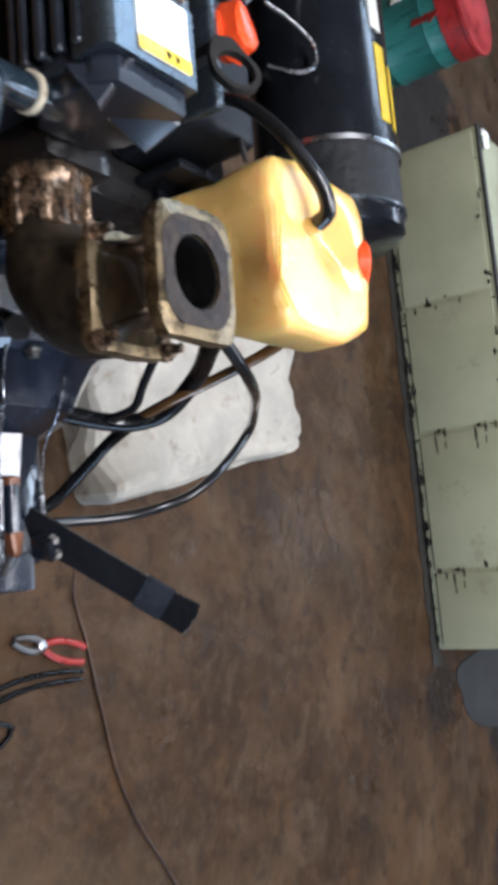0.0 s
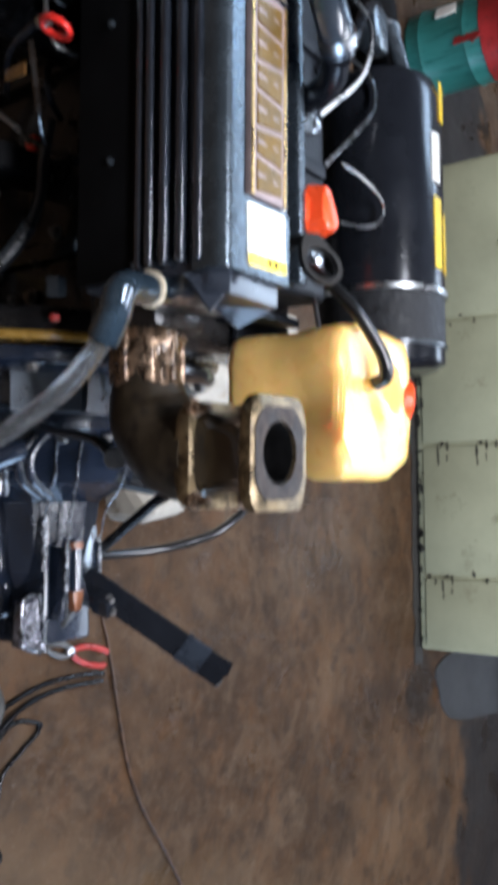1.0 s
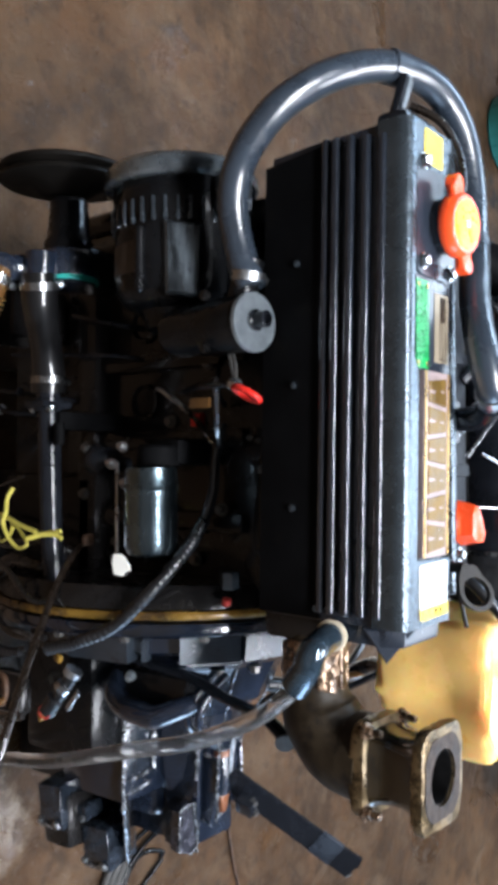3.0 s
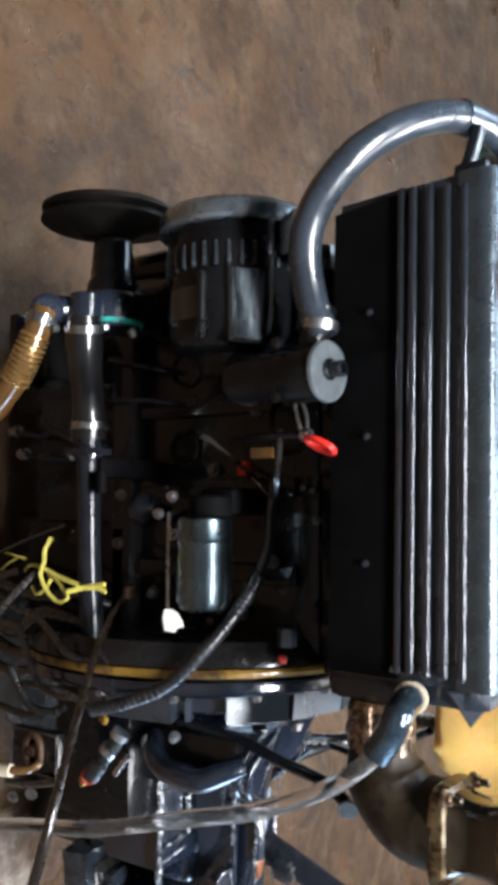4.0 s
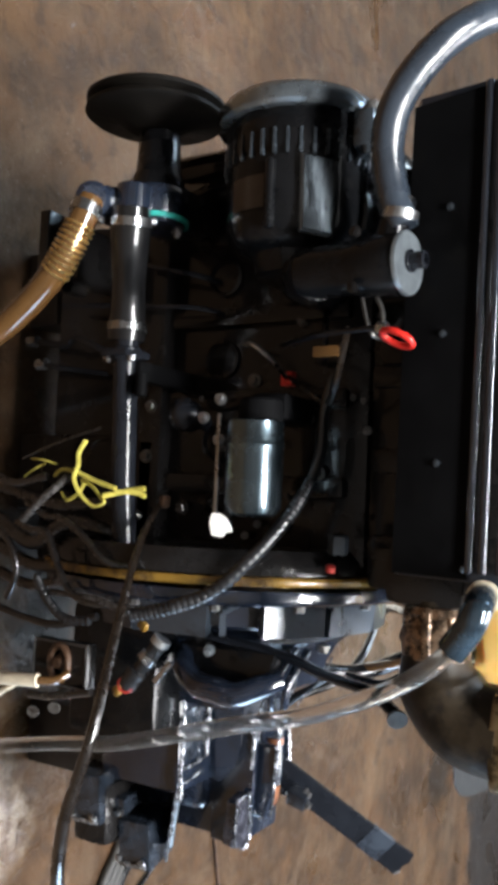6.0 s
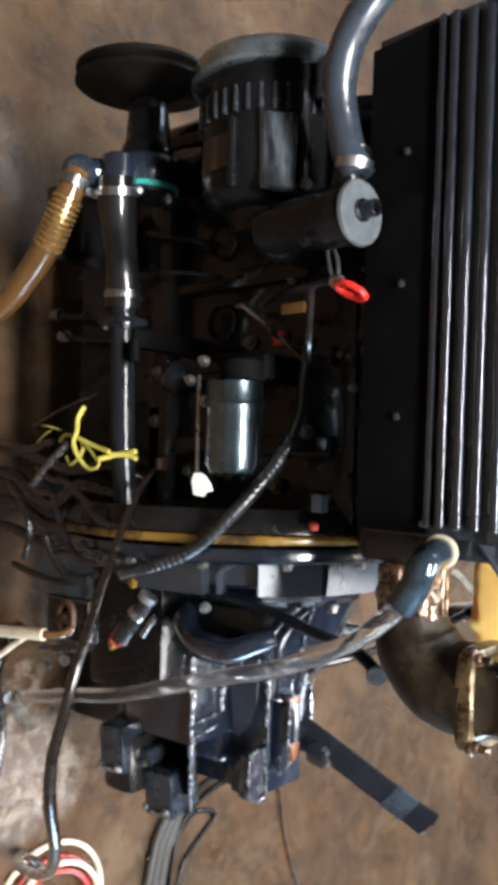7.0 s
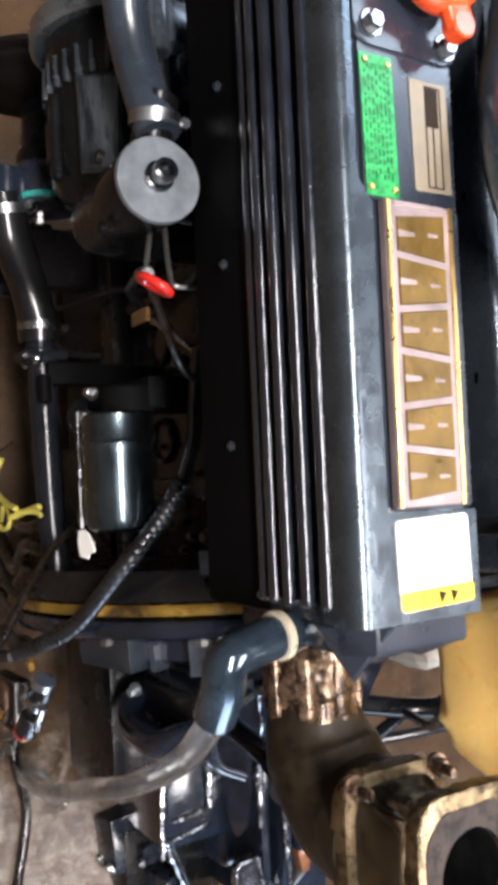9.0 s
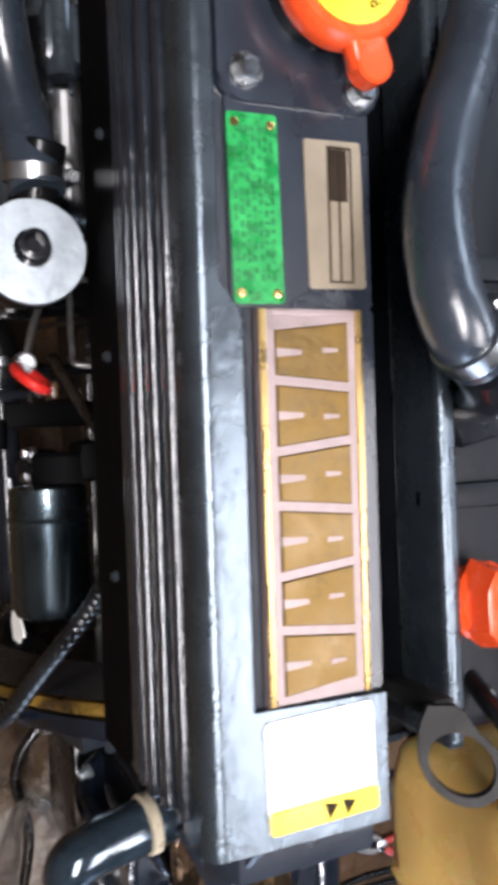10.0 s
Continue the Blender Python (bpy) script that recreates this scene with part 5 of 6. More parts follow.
    part("bore", oval(lathe(B(), [(0, 0.0), (0.0, 0.0353), (0.094, 0.0353), (0.094, 0.033), (0.004, 0.033), (0.004, 0.0)], (-0.246, 0.622, 0.928), up, 32)), SOOT, t, "sooty black bore")
    for su in (-1, 1):
        for sv in (-1, 1):
            p = ctr + Vector((0, 0, 0.945)) + u * su * 0.050 + v * sv * 0.043
            bm = hexbolt(B(), p, up, 0.008, 0.010)
            rod(bm, p, p + up * 0.022, 0.0050, seg=10)
            part("flange_nut", bm, BRONZE, t)
    part("manifold_stub", box(B(), (-0.425, 0.625, 0.835), (0.07, 0.10, 0.11), 0.02), OILY, t)
    t.matrix_world = pose(-0.002, -0.014, 0.010)
    return t


exhaust()


# ---- tank outlet elbow and clear drain tube ----


def clear_hose():
    t = thing("drain_hose", "clear vinyl drain hose hanging from a blue-grey pipe elbow", "hose")
    part("elbow_pipe", tube(B(), [(-0.432, 0.58, 0.930), (-0.422, 0.53, 0.933), (-0.416, 0.49, 0.938), (-0.412, 0.467, 0.942), (-0.403, 0.460, 0.940), (-0.386, 0.462, 0.932), (-0.362, 0.464, 0.914)], 0.0172, 8, 24), PIPE, t, "dark blue painted pipe elbow")
    part("yellow_band", lathe(B(), [(-0.004, 0.0170), (-0.003, 0.0196), (0.003, 0.0196), (0.004, 0.0170)], (-0.4195, 0.512, 0.9355), (0.1, -1, 0.1), 28), WIRE_W, t, "pale yellow band")
    bm = tube(B(), [(-0.372, 0.463, 0.921), (-0.348, 0.464, 0.899), (-0.316, 0.465, 0.856), (-0.288, 0.464, 0.80), (-0.262, 0.462, 0.735), (-0.238, 0.462, 0.65), (-0.20, 0.475, 0.53), (-0.166, 0.495, 0.419), (-0.14, 0.515, 0.30), (-0.11, 0.54, 0.18), (-0.08, 0.57, 0.06), (-0.05, 0.61, 0.0135), (0.0, 0.65, 0.0135)], 0.0135, 10, 18, flat=0.8)
    part("tube", bm, CLEAR, t, "scratched clear vinyl tube")
    return t


clear_hose()


# ---- gearbox ----


def gearbox():
    t = thing("gearbox", "dark blue-grey marine gearbox with stepped ribs and lugs, wet with oil", "gearbox")
    y = 0.865
    case = part("case", lathe(B(), [(0, 0.20), (0.020, 0.20), (0.030, 0.186), (0.060, 0.168), (0.100, 0.150), (0.130, 0.098), (0.240, 0.082), (0.265, 0.070), (0.27, 0.0)], (-0.32, 0.815, 0.425), (1, 0, 0), 13), PAINT, t, angle=14)
    part("sump_case", box(B(), (-0.12, 0.84, 0.33), (0.24, 0.22, 0.20), 0.03, seg=3), PAINT, t)

    def glint_edge(pts, r, owner, m=EDGE):
        """A worn arris, uneven in width, coloured bright for its wet highlights."""
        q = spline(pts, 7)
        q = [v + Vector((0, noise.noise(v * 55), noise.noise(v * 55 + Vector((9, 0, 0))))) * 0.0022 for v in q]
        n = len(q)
        part("fin_edge", tube(B(), q, lambda f: r * (0.42 + 0.75 * abs(noise.noise(q[min(n - 1, int(f * (n - 1)))] * 62))), 2, 8), m, owner, "worn casting edge with its wet highlights in the colour")

    def block(name, x0, x1, y0, y1, z0, z1, m=PAINT, bevel=0.006, rot=(0, 0, 0)):
        return part(name, box(B(), ((x0 + x1) / 2, (y0 + y1) / 2, (z0 + z1) / 2), (x1 - x0, y1 - y0, z1 - z0), bevel, rot, 2), m, t)

    # stepped front: a flat panel with a framed pocket on top, then the riser behind it
    low = block("front_panel", -0.222, -0.060, 0.640, 0.79, 0.285, 0.437)
    glint_edge([(-0.205, 0.641, 0.443), (-0.16, 0.637, 0.445), (-0.11, 0.634, 0.447), (-0.055, 0.632, 0.448)], 0.0058, low)
    glint_edge([(-0.180, 0.711, 0.443), (-0.15, 0.709, 0.444), (-0.104, 0.707, 0.445)], 0.0070, low)
    glint_edge([(-0.096, 0.652, 0.440), (-0.098, 0.68, 0.441), (-0.103, 0.704, 0.442)], 0.0050, low)
    glint_edge([(-0.072, 0.652, 0.437), (-0.076, 0.68, 0.438), (-0.082, 0.704, 0.440)], 0.0042, low)
    # Pocket floor coloured paler than its block for the sky light on it.
    part("pocket", box(B(), (-0.145, 0.674, 0.4375), (0.080, 0.056, 0.005), 0.002), TIN, low, "wet pocket floor, coloured paler for sky light")
    mid = block("riser", -0.180, 0.034, 0.752, 0.86, 0.24, 0.495)
    glint_edge([(-0.160, 0.748, 0.508), (-0.10, 0.752, 0.505), (-0.03, 0.757, 0.500), (0.044, 0.763, 0.493)], 0.0062, mid)
    part("riser_web", slab(B(), [(-0.165, 0.43), (0.040, 0.43), (0.046, 0.492), (-0.02, 0.506), (-0.165, 0.512)], (0, 0.760, 0), (1, 0, 0), (0, 0, 1), 0.010, 0.002), PAINT, mid)
    # long leg running down from the pocket to the lower lugs
    leg = part("leg", slab(B(), [(0, 0.0), (0.165, 0.0), (0.172, 0.020), (0.165, 0.085), (0, 0.085)], (-0.075, 0.640, 0.436), (0.165, 0.090, -0.078), (0, 0.76, -0.65), 0.012, 0.002), OILY, t)
    glint_edge([(-0.070, 0.644, 0.436), (-0.02, 0.668, 0.414), (0.03, 0.696, 0.388), (0.088, 0.725, 0.361)], 0.0052, leg)
    # two thin ribs with the rusty cooler tube between them
    r1 = part("rib", slab(B(), [(-0.122, 0.42), (-0.004, 0.42), (-0.006, 0.524), (-0.06, 0.536), (-0.122, 0.540)], (0, 0.776, 0), (1, 0, 0), (0, 0, 1), 0.009, 0.002), PAINT, t)
    glint_edge([(-0.118, 0.764, 0.543), (-0.06, 0.770, 0.536), (-0.008, 0.777, 0.527)], 0.0046, r1)
    r2 = part("rib", slab(B(), [(-0.132, 0.40), (-0.010, 0.40), (-0.012, 0.505), (-0.07, 0.508), (-0.132, 0.506)], (0, 0.874, 0), (1, 0, 0), (0, 0, 1), 0.010, 0.002), PAINT, t)
    glint_edge([(-0.128, 0.868, 0.509), (-0.07, 0.866, 0.512), (-0.014, 0.862, 0.513)], 0.0050, r2)
    core = part("cooler_core", tube(B(), [(-0.128, 0.804, 0.516), (-0.09, 0.804, 0.518), (-0.050, 0.806, 0.516)], 0.0125, 6, 14), PAINT, t, "dark blue cooler tube")
    part("cooler_band", lathe(B(), [(0, 0.012), (0, 0.0148), (0.010, 0.0148), (0.010, 0.012)], (-0.126, 0.804, 0.5165), (1, 0, 0), 16), RUST, core, "rusty orange band")
    bm = box(B(), (-0.034, 0.808, 0.512), (0.036, 0.022, 0.022), 0.006, (0, 6, 4), 2)
    for v in bm.verts:
        v.co.y = 0.808 + (v.co.y - 0.808) * (1.15 if v.co.x < -0.034 else 0.7)
    part("drain_cock", bm, RUST, core, "rusty orange drain cock")
    part("cock_stem", tube(B(), [(-0.018, 0.808, 0.510), (-0.006, 0.806, 0.502), (0.010, 0.800, 0.492)], lambda f: 0.008 - 0.003 * f, 5, 10), DULL, core, "dull steel stem")
    block("core_seat", -0.150, -0.02, 0.778, 0.868, 0.40, 0.505, PAINT, 0.004)
    glint_edge([(-0.158, 0.748, 0.509), (-0.205, 0.737, 0.532), (-0.222, 0.730, 0.551), (-0.258, 0.720, 0.566), (-0.290, 0.710, 0.580)], 0.0034, case)
    glint_edge([(-0.116, 0.764, 0.544), (-0.170, 0.765, 0.547), (-0.218, 0.760, 0.569), (-0.258, 0.750, 0.584), (-0.290, 0.745, 0.600)], 0.0034, case)
    glint_edge([(-0.126, 0.868, 0.511), (-0.175, 0.862, 0.530), (-0.220, 0.855, 0.572), (-0.262, 0.850, 0.594)], 0.0030, case)
    # lugs in front
    for x, yy, zz, sx, sy, sz in ((-0.026, 0.655, 0.268, 0.080, 0.07, 0.052), (0.050, 0.715, 0.326, 0.078, 0.08, 0.058), (-0.010, 0.690, 0.300, 0.028, 0.06, 0.030)):
        lug = part("lug", box(B(), (x, yy, zz), (sx, sy, sz), 0.004, (-8, 0, 6), 2), TIN, t)
        part("lug_rim", box(B(), (x + sx * 0.45, yy - sy * 0.40, zz + sz * 0.05), (0.008, 0.016, sz * 0.86), 0.003, (-8, 0, 6)), EDGE, lug, "lug edge coloured bright as a wet highlight")
        for dx, dz in ((0.38, -0.4), (0.38, 0.4)):
            part("lug_bolt", hexbolt(B(), (x + dx * sx, yy - sy / 2, zz + dz * sz), (0, -1, 0), 0.005, 0.005), STEEL, lug)
    part("lug_arm", box(B(), (0.005, 0.70, 0.265), (0.10, 0.12, 0.07), 0.012), OILY, t)
    bm = slab(B(), [(-0.046, 0.014), (0.030, 0.020), (0.046, 0.004), (0.034, -0.022), (-0.034, -0.016)], (-0.006, 0.733, 0.482), (1, 0.12, -0.1), (0, 1, 0.1), 0.022, 0.004)
    foot = part("cast_foot", bm, FOOT, t, "pitted wet casting lug")
    glint_edge([(-0.050, 0.741, 0.508), (-0.010, 0.750, 0.505), (0.024, 0.756, 0.502), (0.042, 0.742, 0.498)], 0.0040, foot)
    glint_edge([(-0.050, 0.741, 0.508), (-0.042, 0.712, 0.505), (0.000, 0.712, 0.502), (0.030, 0.716, 0.499)], 0.0030, foot)
    # cast oil passage across the neck, with two small pipes rising from it
    part("oil_pipe", tube(B(), [(-0.286, 0.606, 0.462), (-0.268, 0.582, 0.479), (-0.250, 0.576, 0.505), (-0.245, 0.575, 0.539), (-0.243, 0.578, 0.571), (-0.256, 0.592, 0.604), (-0.266, 0.612, 0.626)], lambda f: 0.0145 + 0.0050 * math.sin(math.pi * f), 8, 20), PAINT, t, "curved cast oil passage")
    part("pipe_web", slab(B(), [(-0.300, 0.455), (-0.262, 0.470), (-0.244, 0.505), (-0.238, 0.560), (-0.256, 0.610), (-0.305, 0.625)], (0, 0.640, 0), (1, 0, 0), (0, 0, 1), 0.040, 0.004), GLOSS, t)
    for dz in (0.0, 0.022):
        part("return_pipe", tube(B(), [(-0.300, 0.665, 0.618 + dz), (-0.280, 0.628, 0.618 + dz), (-0.252, 0.612, 0.612 + dz), (-0.222, 0.622, 0.606 + dz), (-0.200, 0.66, 0.598 + dz)], 0.0062, 8, 12), PAINT, t)
    part("web", box(B(), (-0.224, 0.652, 0.475), (0.050, 0.030, 0.11), 0.010), PAINT, t)
    part("coupling", lathe(B(), [(0, 0.05), (0.03, 0.05), (0.032, 0.075), (0.05, 0.075), (0.05, 0.02)], (-0.05, y + 0.02, 0.34), (1, 0, 0), 36), DULL, t, "steel output coupling")
    bolts(t, [(-0.288, 0.815 + 0.185 * math.cos(radians(a)), 0.425 + 0.185 * math.sin(radians(a))) for a in range(100, 260, 22)], (1, 0, 0), 0.009, 0.01, DULL)
    part("bright_bolt", hexbolt(B(), (-0.301, 0.567, 0.531), (0.3, -1, 0.3), 0.0062, 0.010), BRUSHED, t)
    part("strap_bar", tube(B(), [(-0.315, 0.61, 0.50), (-0.301, 0.615, 0.615), (-0.285, 0.605, 0.69), (-0.272, 0.60, 0.765), (-0.250, 0.602, 0.800)], 0.014, 6, 12, flat=0.5), BLACK, t, "flat black bar")
    part("bar_eye", lathe(B(), [(0, 0.008), (0, 0.0135), (0.004, 0.0135), (0.004, 0.008)], (-0.246, 0.594, 0.806), (0.4, -0.8, 0.5), 20), DULL, t, "bright ring in the end of the bar")
    part("gearbox_foot", box(B(), (-0.06, 0.82, 0.21), (0.14, 0.22, 0.05), 0.006), OILY, t)
    return t


gearbox()
tagged(new("timber_block", mesh_of("timber_block", box(B(), (-0.06, 0.84, 0.0973), (0.12, 0.16, 0.194), 0.008), TIMBER)), "oil-blackened timber block on the floor under the gearbox", "timber block", "blocks under the engine")


def shift_lever():
    t = thing("lever_bar", "flat black steel lever bar sticking out from the gearbox", "lever")
    d = Vector((0.138, 0.119, 0.151))
    a = Vector((-0.040, 0.855, 0.528))
    n = Vector((0.05, 0.0, -0.04)).normalized()
    u = d.normalized()
    v = (n - u * n.dot(u)).normalized()
    part("bar", slab(B(), [(-0.04, -0.027), (0.195, -0.027), (0.240, -0.030), (0.244, -0.012), (0.240, 0.0), (0.244, 0.010), (0.240, 0.022), (0.195, 0.021), (-0.04, 0.021)], a, u, v, 0.008, 0.0015), BLACK, t)
    part("wrap", slab(B(), [(0.155, -0.0285), (0.20, -0.0285), (0.20, 0.0225), (0.155, 0.0225)], a + u.cross(v) * -0.001, u, v, 0.0105, 0.001), WRAP, t, "blue-grey tape wrap")
    part("cut_end", slab(B(), [(0.2415, 0.008), (0.2448, 0.010), (0.2415, 0.0215), (0.2385, 0.0215)], a + u.cross(v) * -0.0005, u, v, 0.0095), DULL, t, "bright sheared end")
    cl = part("clamp", box(B(), (-0.026, 0.838, 0.546), (0.034, 0.024, 0.034), 0.004, (0, 20, 30)), BLACK, t, "grimy black clamp")
    for q in ((-0.034, 0.838, 0.561), (-0.014, 0.845, 0.558)):
        part("clamp_bolt", hexbolt(B(), q, (0.25, -0.2, 1), 0.0058, 0.008), DULL, cl)
    for s in (-0.012, 0.012):
        part("end_screw", hexbolt(B(), a + u * 0.232 + v * (s * 1.4 - 0.004) + u.cross(v) * 0.008, u.cross(v), 0.005, 0.005), STEEL, t)
    return t


shift_lever()


# ---- behind the tank: air cleaner and bottle ----


def air_cleaner():
    t = thing("air_cleaner", "black cylindrical air cleaner with yellow and white labels behind tank", "air cleaner")
    y, z, r = 1.0, 0.965, 0.096
    part("body", lathe(B(), [(0, 0.07), (0.01, 0.086), (0.04, r), (0.327, r), (0.332, r - 0.006)], (-0.82, y, z), (1, 0, 0), 48), BLACK, t)
    cup = part("end_cup", lathe(B(), [(0, r - 0.004), (0.002, r - 0.001), (0.074, r - 0.001), (0.078, r - 0.006)], (-0.490, y, z), (1, 0, 0), 48), CUP, t, "dull textured grey end cup")
    part("cup_rim", lathe(B(), [(0, r - 0.004), (0.001, r + 0.0025), (0.005, r + 0.0025), (0.006, r - 0.004)], (-0.416, y, z), (1, 0, 0), 48), COVER, cup, "bright pressed rim")
    part("cup_end", lathe(B(), [(0, r - 0.002), (0.022, r - 0.002), (0.030, r - 0.014), (0.030, 0)], (-0.411, y, z), (1, 0, 0), 48), BLACK, cup)
    part("steel_band", lathe(B(), [(0, r), (0, r + 0.0035), (0.007, r + 0.0035), (0.007, r)], (-0.494, y, z), (1, 0, 0), 48), STEEL, t)

    def sticker(a, x, w, h, m, name):
        a = radians(a)
        nrm = Vector((0, math.cos(a), math.sin(a)))
        p = Vector((x, y, z)) + nrm * (r + 0.0005)
        bm = B()
        steps = 6
        half = h / 2 / r
        lo, hi = [], []
        for k in range(steps + 1):
            b = a - half + 2 * half * k / steps
            q = Vector((0, math.cos(b), math.sin(b))) * (r + 0.0012)
            lo.append(bm.verts.new(Vector((x - w / 2, y, z)) + q))
            hi.append(bm.verts.new(Vector((x + w / 2, y, z)) + q))
        for k in range(steps):
            bm.faces.new((lo[k], hi[k], hi[k + 1], lo[k + 1]))
        bmesh.ops.solidify(bm, geom=bm.faces[:], thickness=0.0006)
        return part(name, bm, m, t)

    sticker(93, -0.575, 0.105, 0.022, YELLOW, "yellow_label")
    sticker(75, -0.565, 0.09, 0.018, YELLOW, "yellow_label")
    sticker(95, -0.685, 0.075, 0.024, WHITE, "white_label")
    sticker(80, -0.775, 0.06, 0.022, YELLOW, "yellow_label")
    sticker(84, -0.575, 0.105, 0.003, INK, "label_line")
    part("bracket", box(B(), (-0.64, 0.87, 0.89), (0.05, 0.14, 0.05), 0.01), BLACK, t)
    bm = B()
    tube(bm, [(-0.645, 0.84, 0.99), (-0.63, 0.87, 1.005), (-0.605, 0.90, 1.018), (-0.58, 0.902, 1.016), (-0.565, 0.88, 1.005), (-0.565, 0.84, 0.985)], 0.0023, 8, 8)
    part("wire_clip", bm, STEEL, t, "bent steel wire clip")
    return t


air_cleaner()


def intake_pipes():
    t = thing("intake_pipework", "tangle of dark intake pipes, clamps and fittings behind the tank", "pipework")
    part("intake_pipe", tube(B(), [(-0.83, 1.0, 0.965), (-0.90, 1.0, 0.965), (-0.95, 0.97, 0.96), (-0.97, 0.90, 0.90), (-0.97, 0.82, 0.86)], 0.036, 8, 24), SIDE, t)
    hose_clamp(t, (-0.875, 1.0, 0.965), (1, 0, 0), 0.0365, 0.014)
    hose_clamp(t, (-0.90, 1.0, 0.965), (1, 0, 0), 0.0365, 0.014)
    part("breather", tube(B(), [(-0.75, 0.79, 0.98), (-0.80, 0.83, 1.01), (-0.86, 0.87, 1.01), (-0.90, 0.93, 1.0), (-0.88, 0.98, 0.99)], 0.009, 8, 12), BLACK, t)
    part("fuel_line", tube(B(), [(-0.70, 0.80, 0.98), (-0.76, 0.845, 1.02), (-0.83, 0.85, 1.03), (-0.88, 0.82, 1.0), (-0.92, 0.80, 0.95)], 0.003, 8, 8), STEEL, t)
    part("fuel_line", tube(B(), [(-0.64, 0.82, 0.975), (-0.70, 0.87, 1.0), (-0.74, 0.90, 1.01), (-0.79, 0.90, 1.0), (-0.84, 0.88, 0.95)], 0.003, 8, 8), STEEL, t)
    bm = B()
    box(bm, (-0.86, 0.92, 1.0), (0.06, 0.045, 0.03), 0.008)
    rod(bm, (-0.88, 0.95, 1.01), (-0.80, 0.97, 1.025), 0.012)
    part("solenoid", bm, COVER, t)
    part("vent_pipe", tube(B(), [(-0.490, 0.808, 0.945), (-0.477, 0.800, 0.960), (-0.442, 0.770, 0.985), (-0.405, 0.742, 1.007)], 0.0030, 8, 10), DULL, t, "thin dull vent pipe")
    part("red_button", lathe(B(), [(0, 0.012), (0.014, 0.012), (0.018, 0.006)], (-0.795, 0.972, 1.026), (1, 0.25, 0.2), 16), RED, t)
    return t


intake_pipes()


def bottle():
    t = thing("coolant_bottle", "amber translucent plastic coolant overflow bottle behind the exhaust flange", "bottle")
    bm = B()
    pts = [(-0.10, -0.118), (0.03, -0.118), (0.095, -0.09), (0.108, -0.03), (0.108, 0.062), (0.09, 0.096), (-0.04, 0.102), (-0.10, 0.090), (-0.112, 0.05), (-0.108, -0.06)]
    slab(bm, [(0.94 * a, 0.92 * b) for a, b in pts], (-0.325, 0.842, 0.862), (0, 1, 0), (-1, 0, 0), 0.178)
    bmesh.ops.bevel(bm, geom=bm.edges[:], offset=0.024, segments=4, profile=0.55, affect="EDGES", clamp_overlap=True)
    bmesh.ops.triangulate(bm, faces=bm.faces[:])
    bmesh.ops.subdivide_edges(bm, edges=[e for e in bm.edges if e.calc_length() > 0.02], cuts=3, use_grid_fill=True)
    for v in bm.verts:
        s = (v.co.z - 0.862) / 0.185
        pinch = 1 - 0.06 * math.exp(-((s - 0.42) / 0.13) ** 2)
        v.co.x = -0.325 + (v.co.x + 0.325) * pinch
        if v.co.x > -0.325:
            v.co.x = -0.325 + (v.co.x + 0.325) * min(1.0, 0.5 + 0.85 * max(s, 0.0))
        dent = math.exp(-((v.co.x + 0.30) / 0.03) ** 2 - ((s - 0.6) / 0.22) ** 2)
        if v.co.y < 0.80:
            v.co.y += 0.016 * dent
        v.co.z -= 0.02 * math.exp(-((v.co.x + 0.34) / 0.03) ** 2 - ((v.co.y - 0.86) / 0.03) ** 2) if s > 0.8 else 0.0
        v.co.y = 0.842 + (v.co.y - 0.842) * (pinch + 0.06 * (s - 0.6))
    part("body", bm, BOTTLE, t, angle=60)
    bm = B()
    lathe(bm, [(0, 0.026), (0.012, 0.026), (0.014, 0.033), (0.026, 0.033), (0.030, 0.028), (0.031, 0)], (-0.330, 0.931, 1.008), (0.1, 0.65, 0.72), 28)
    part("filler_cap", bm, ORANGE, t, "orange screw cap")
    bm = tube(B(), [(-0.338, 0.803, 1.052), (-0.346, 0.799, 1.068), (-0.368, 0.790, 1.070), (-0.398, 0.774, 1.060), (-0.432, 0.757, 1.043), (-0.468, 0.742, 1.012), (-0.490, 0.742, 0.975)], lambda f: 0.0098 - 0.0026 * f, 8, 14)
    part("overflow_hose", bm, RUBBER, t, "black overflow hose")
    part("nipple", lathe(B(), [(0, 0.012), (0.012, 0.008), (0.02, 0.008)], (-0.338, 0.804, 1.036), (0, 0, 1), 14), BOTTLE, t)
    bm = B()
    box(bm, (-0.435, 0.79, 0.885), (0.012, 0.10, 0.07), 0.003)
    box(bm, (-0.36, 0.82, 0.858), (0.16, 0.10, 0.008), 0.002)
    part("carrier", bm, BLACK, t, "black steel carrier")
    return t


bottle()


# ---- loose wiring over the side ----


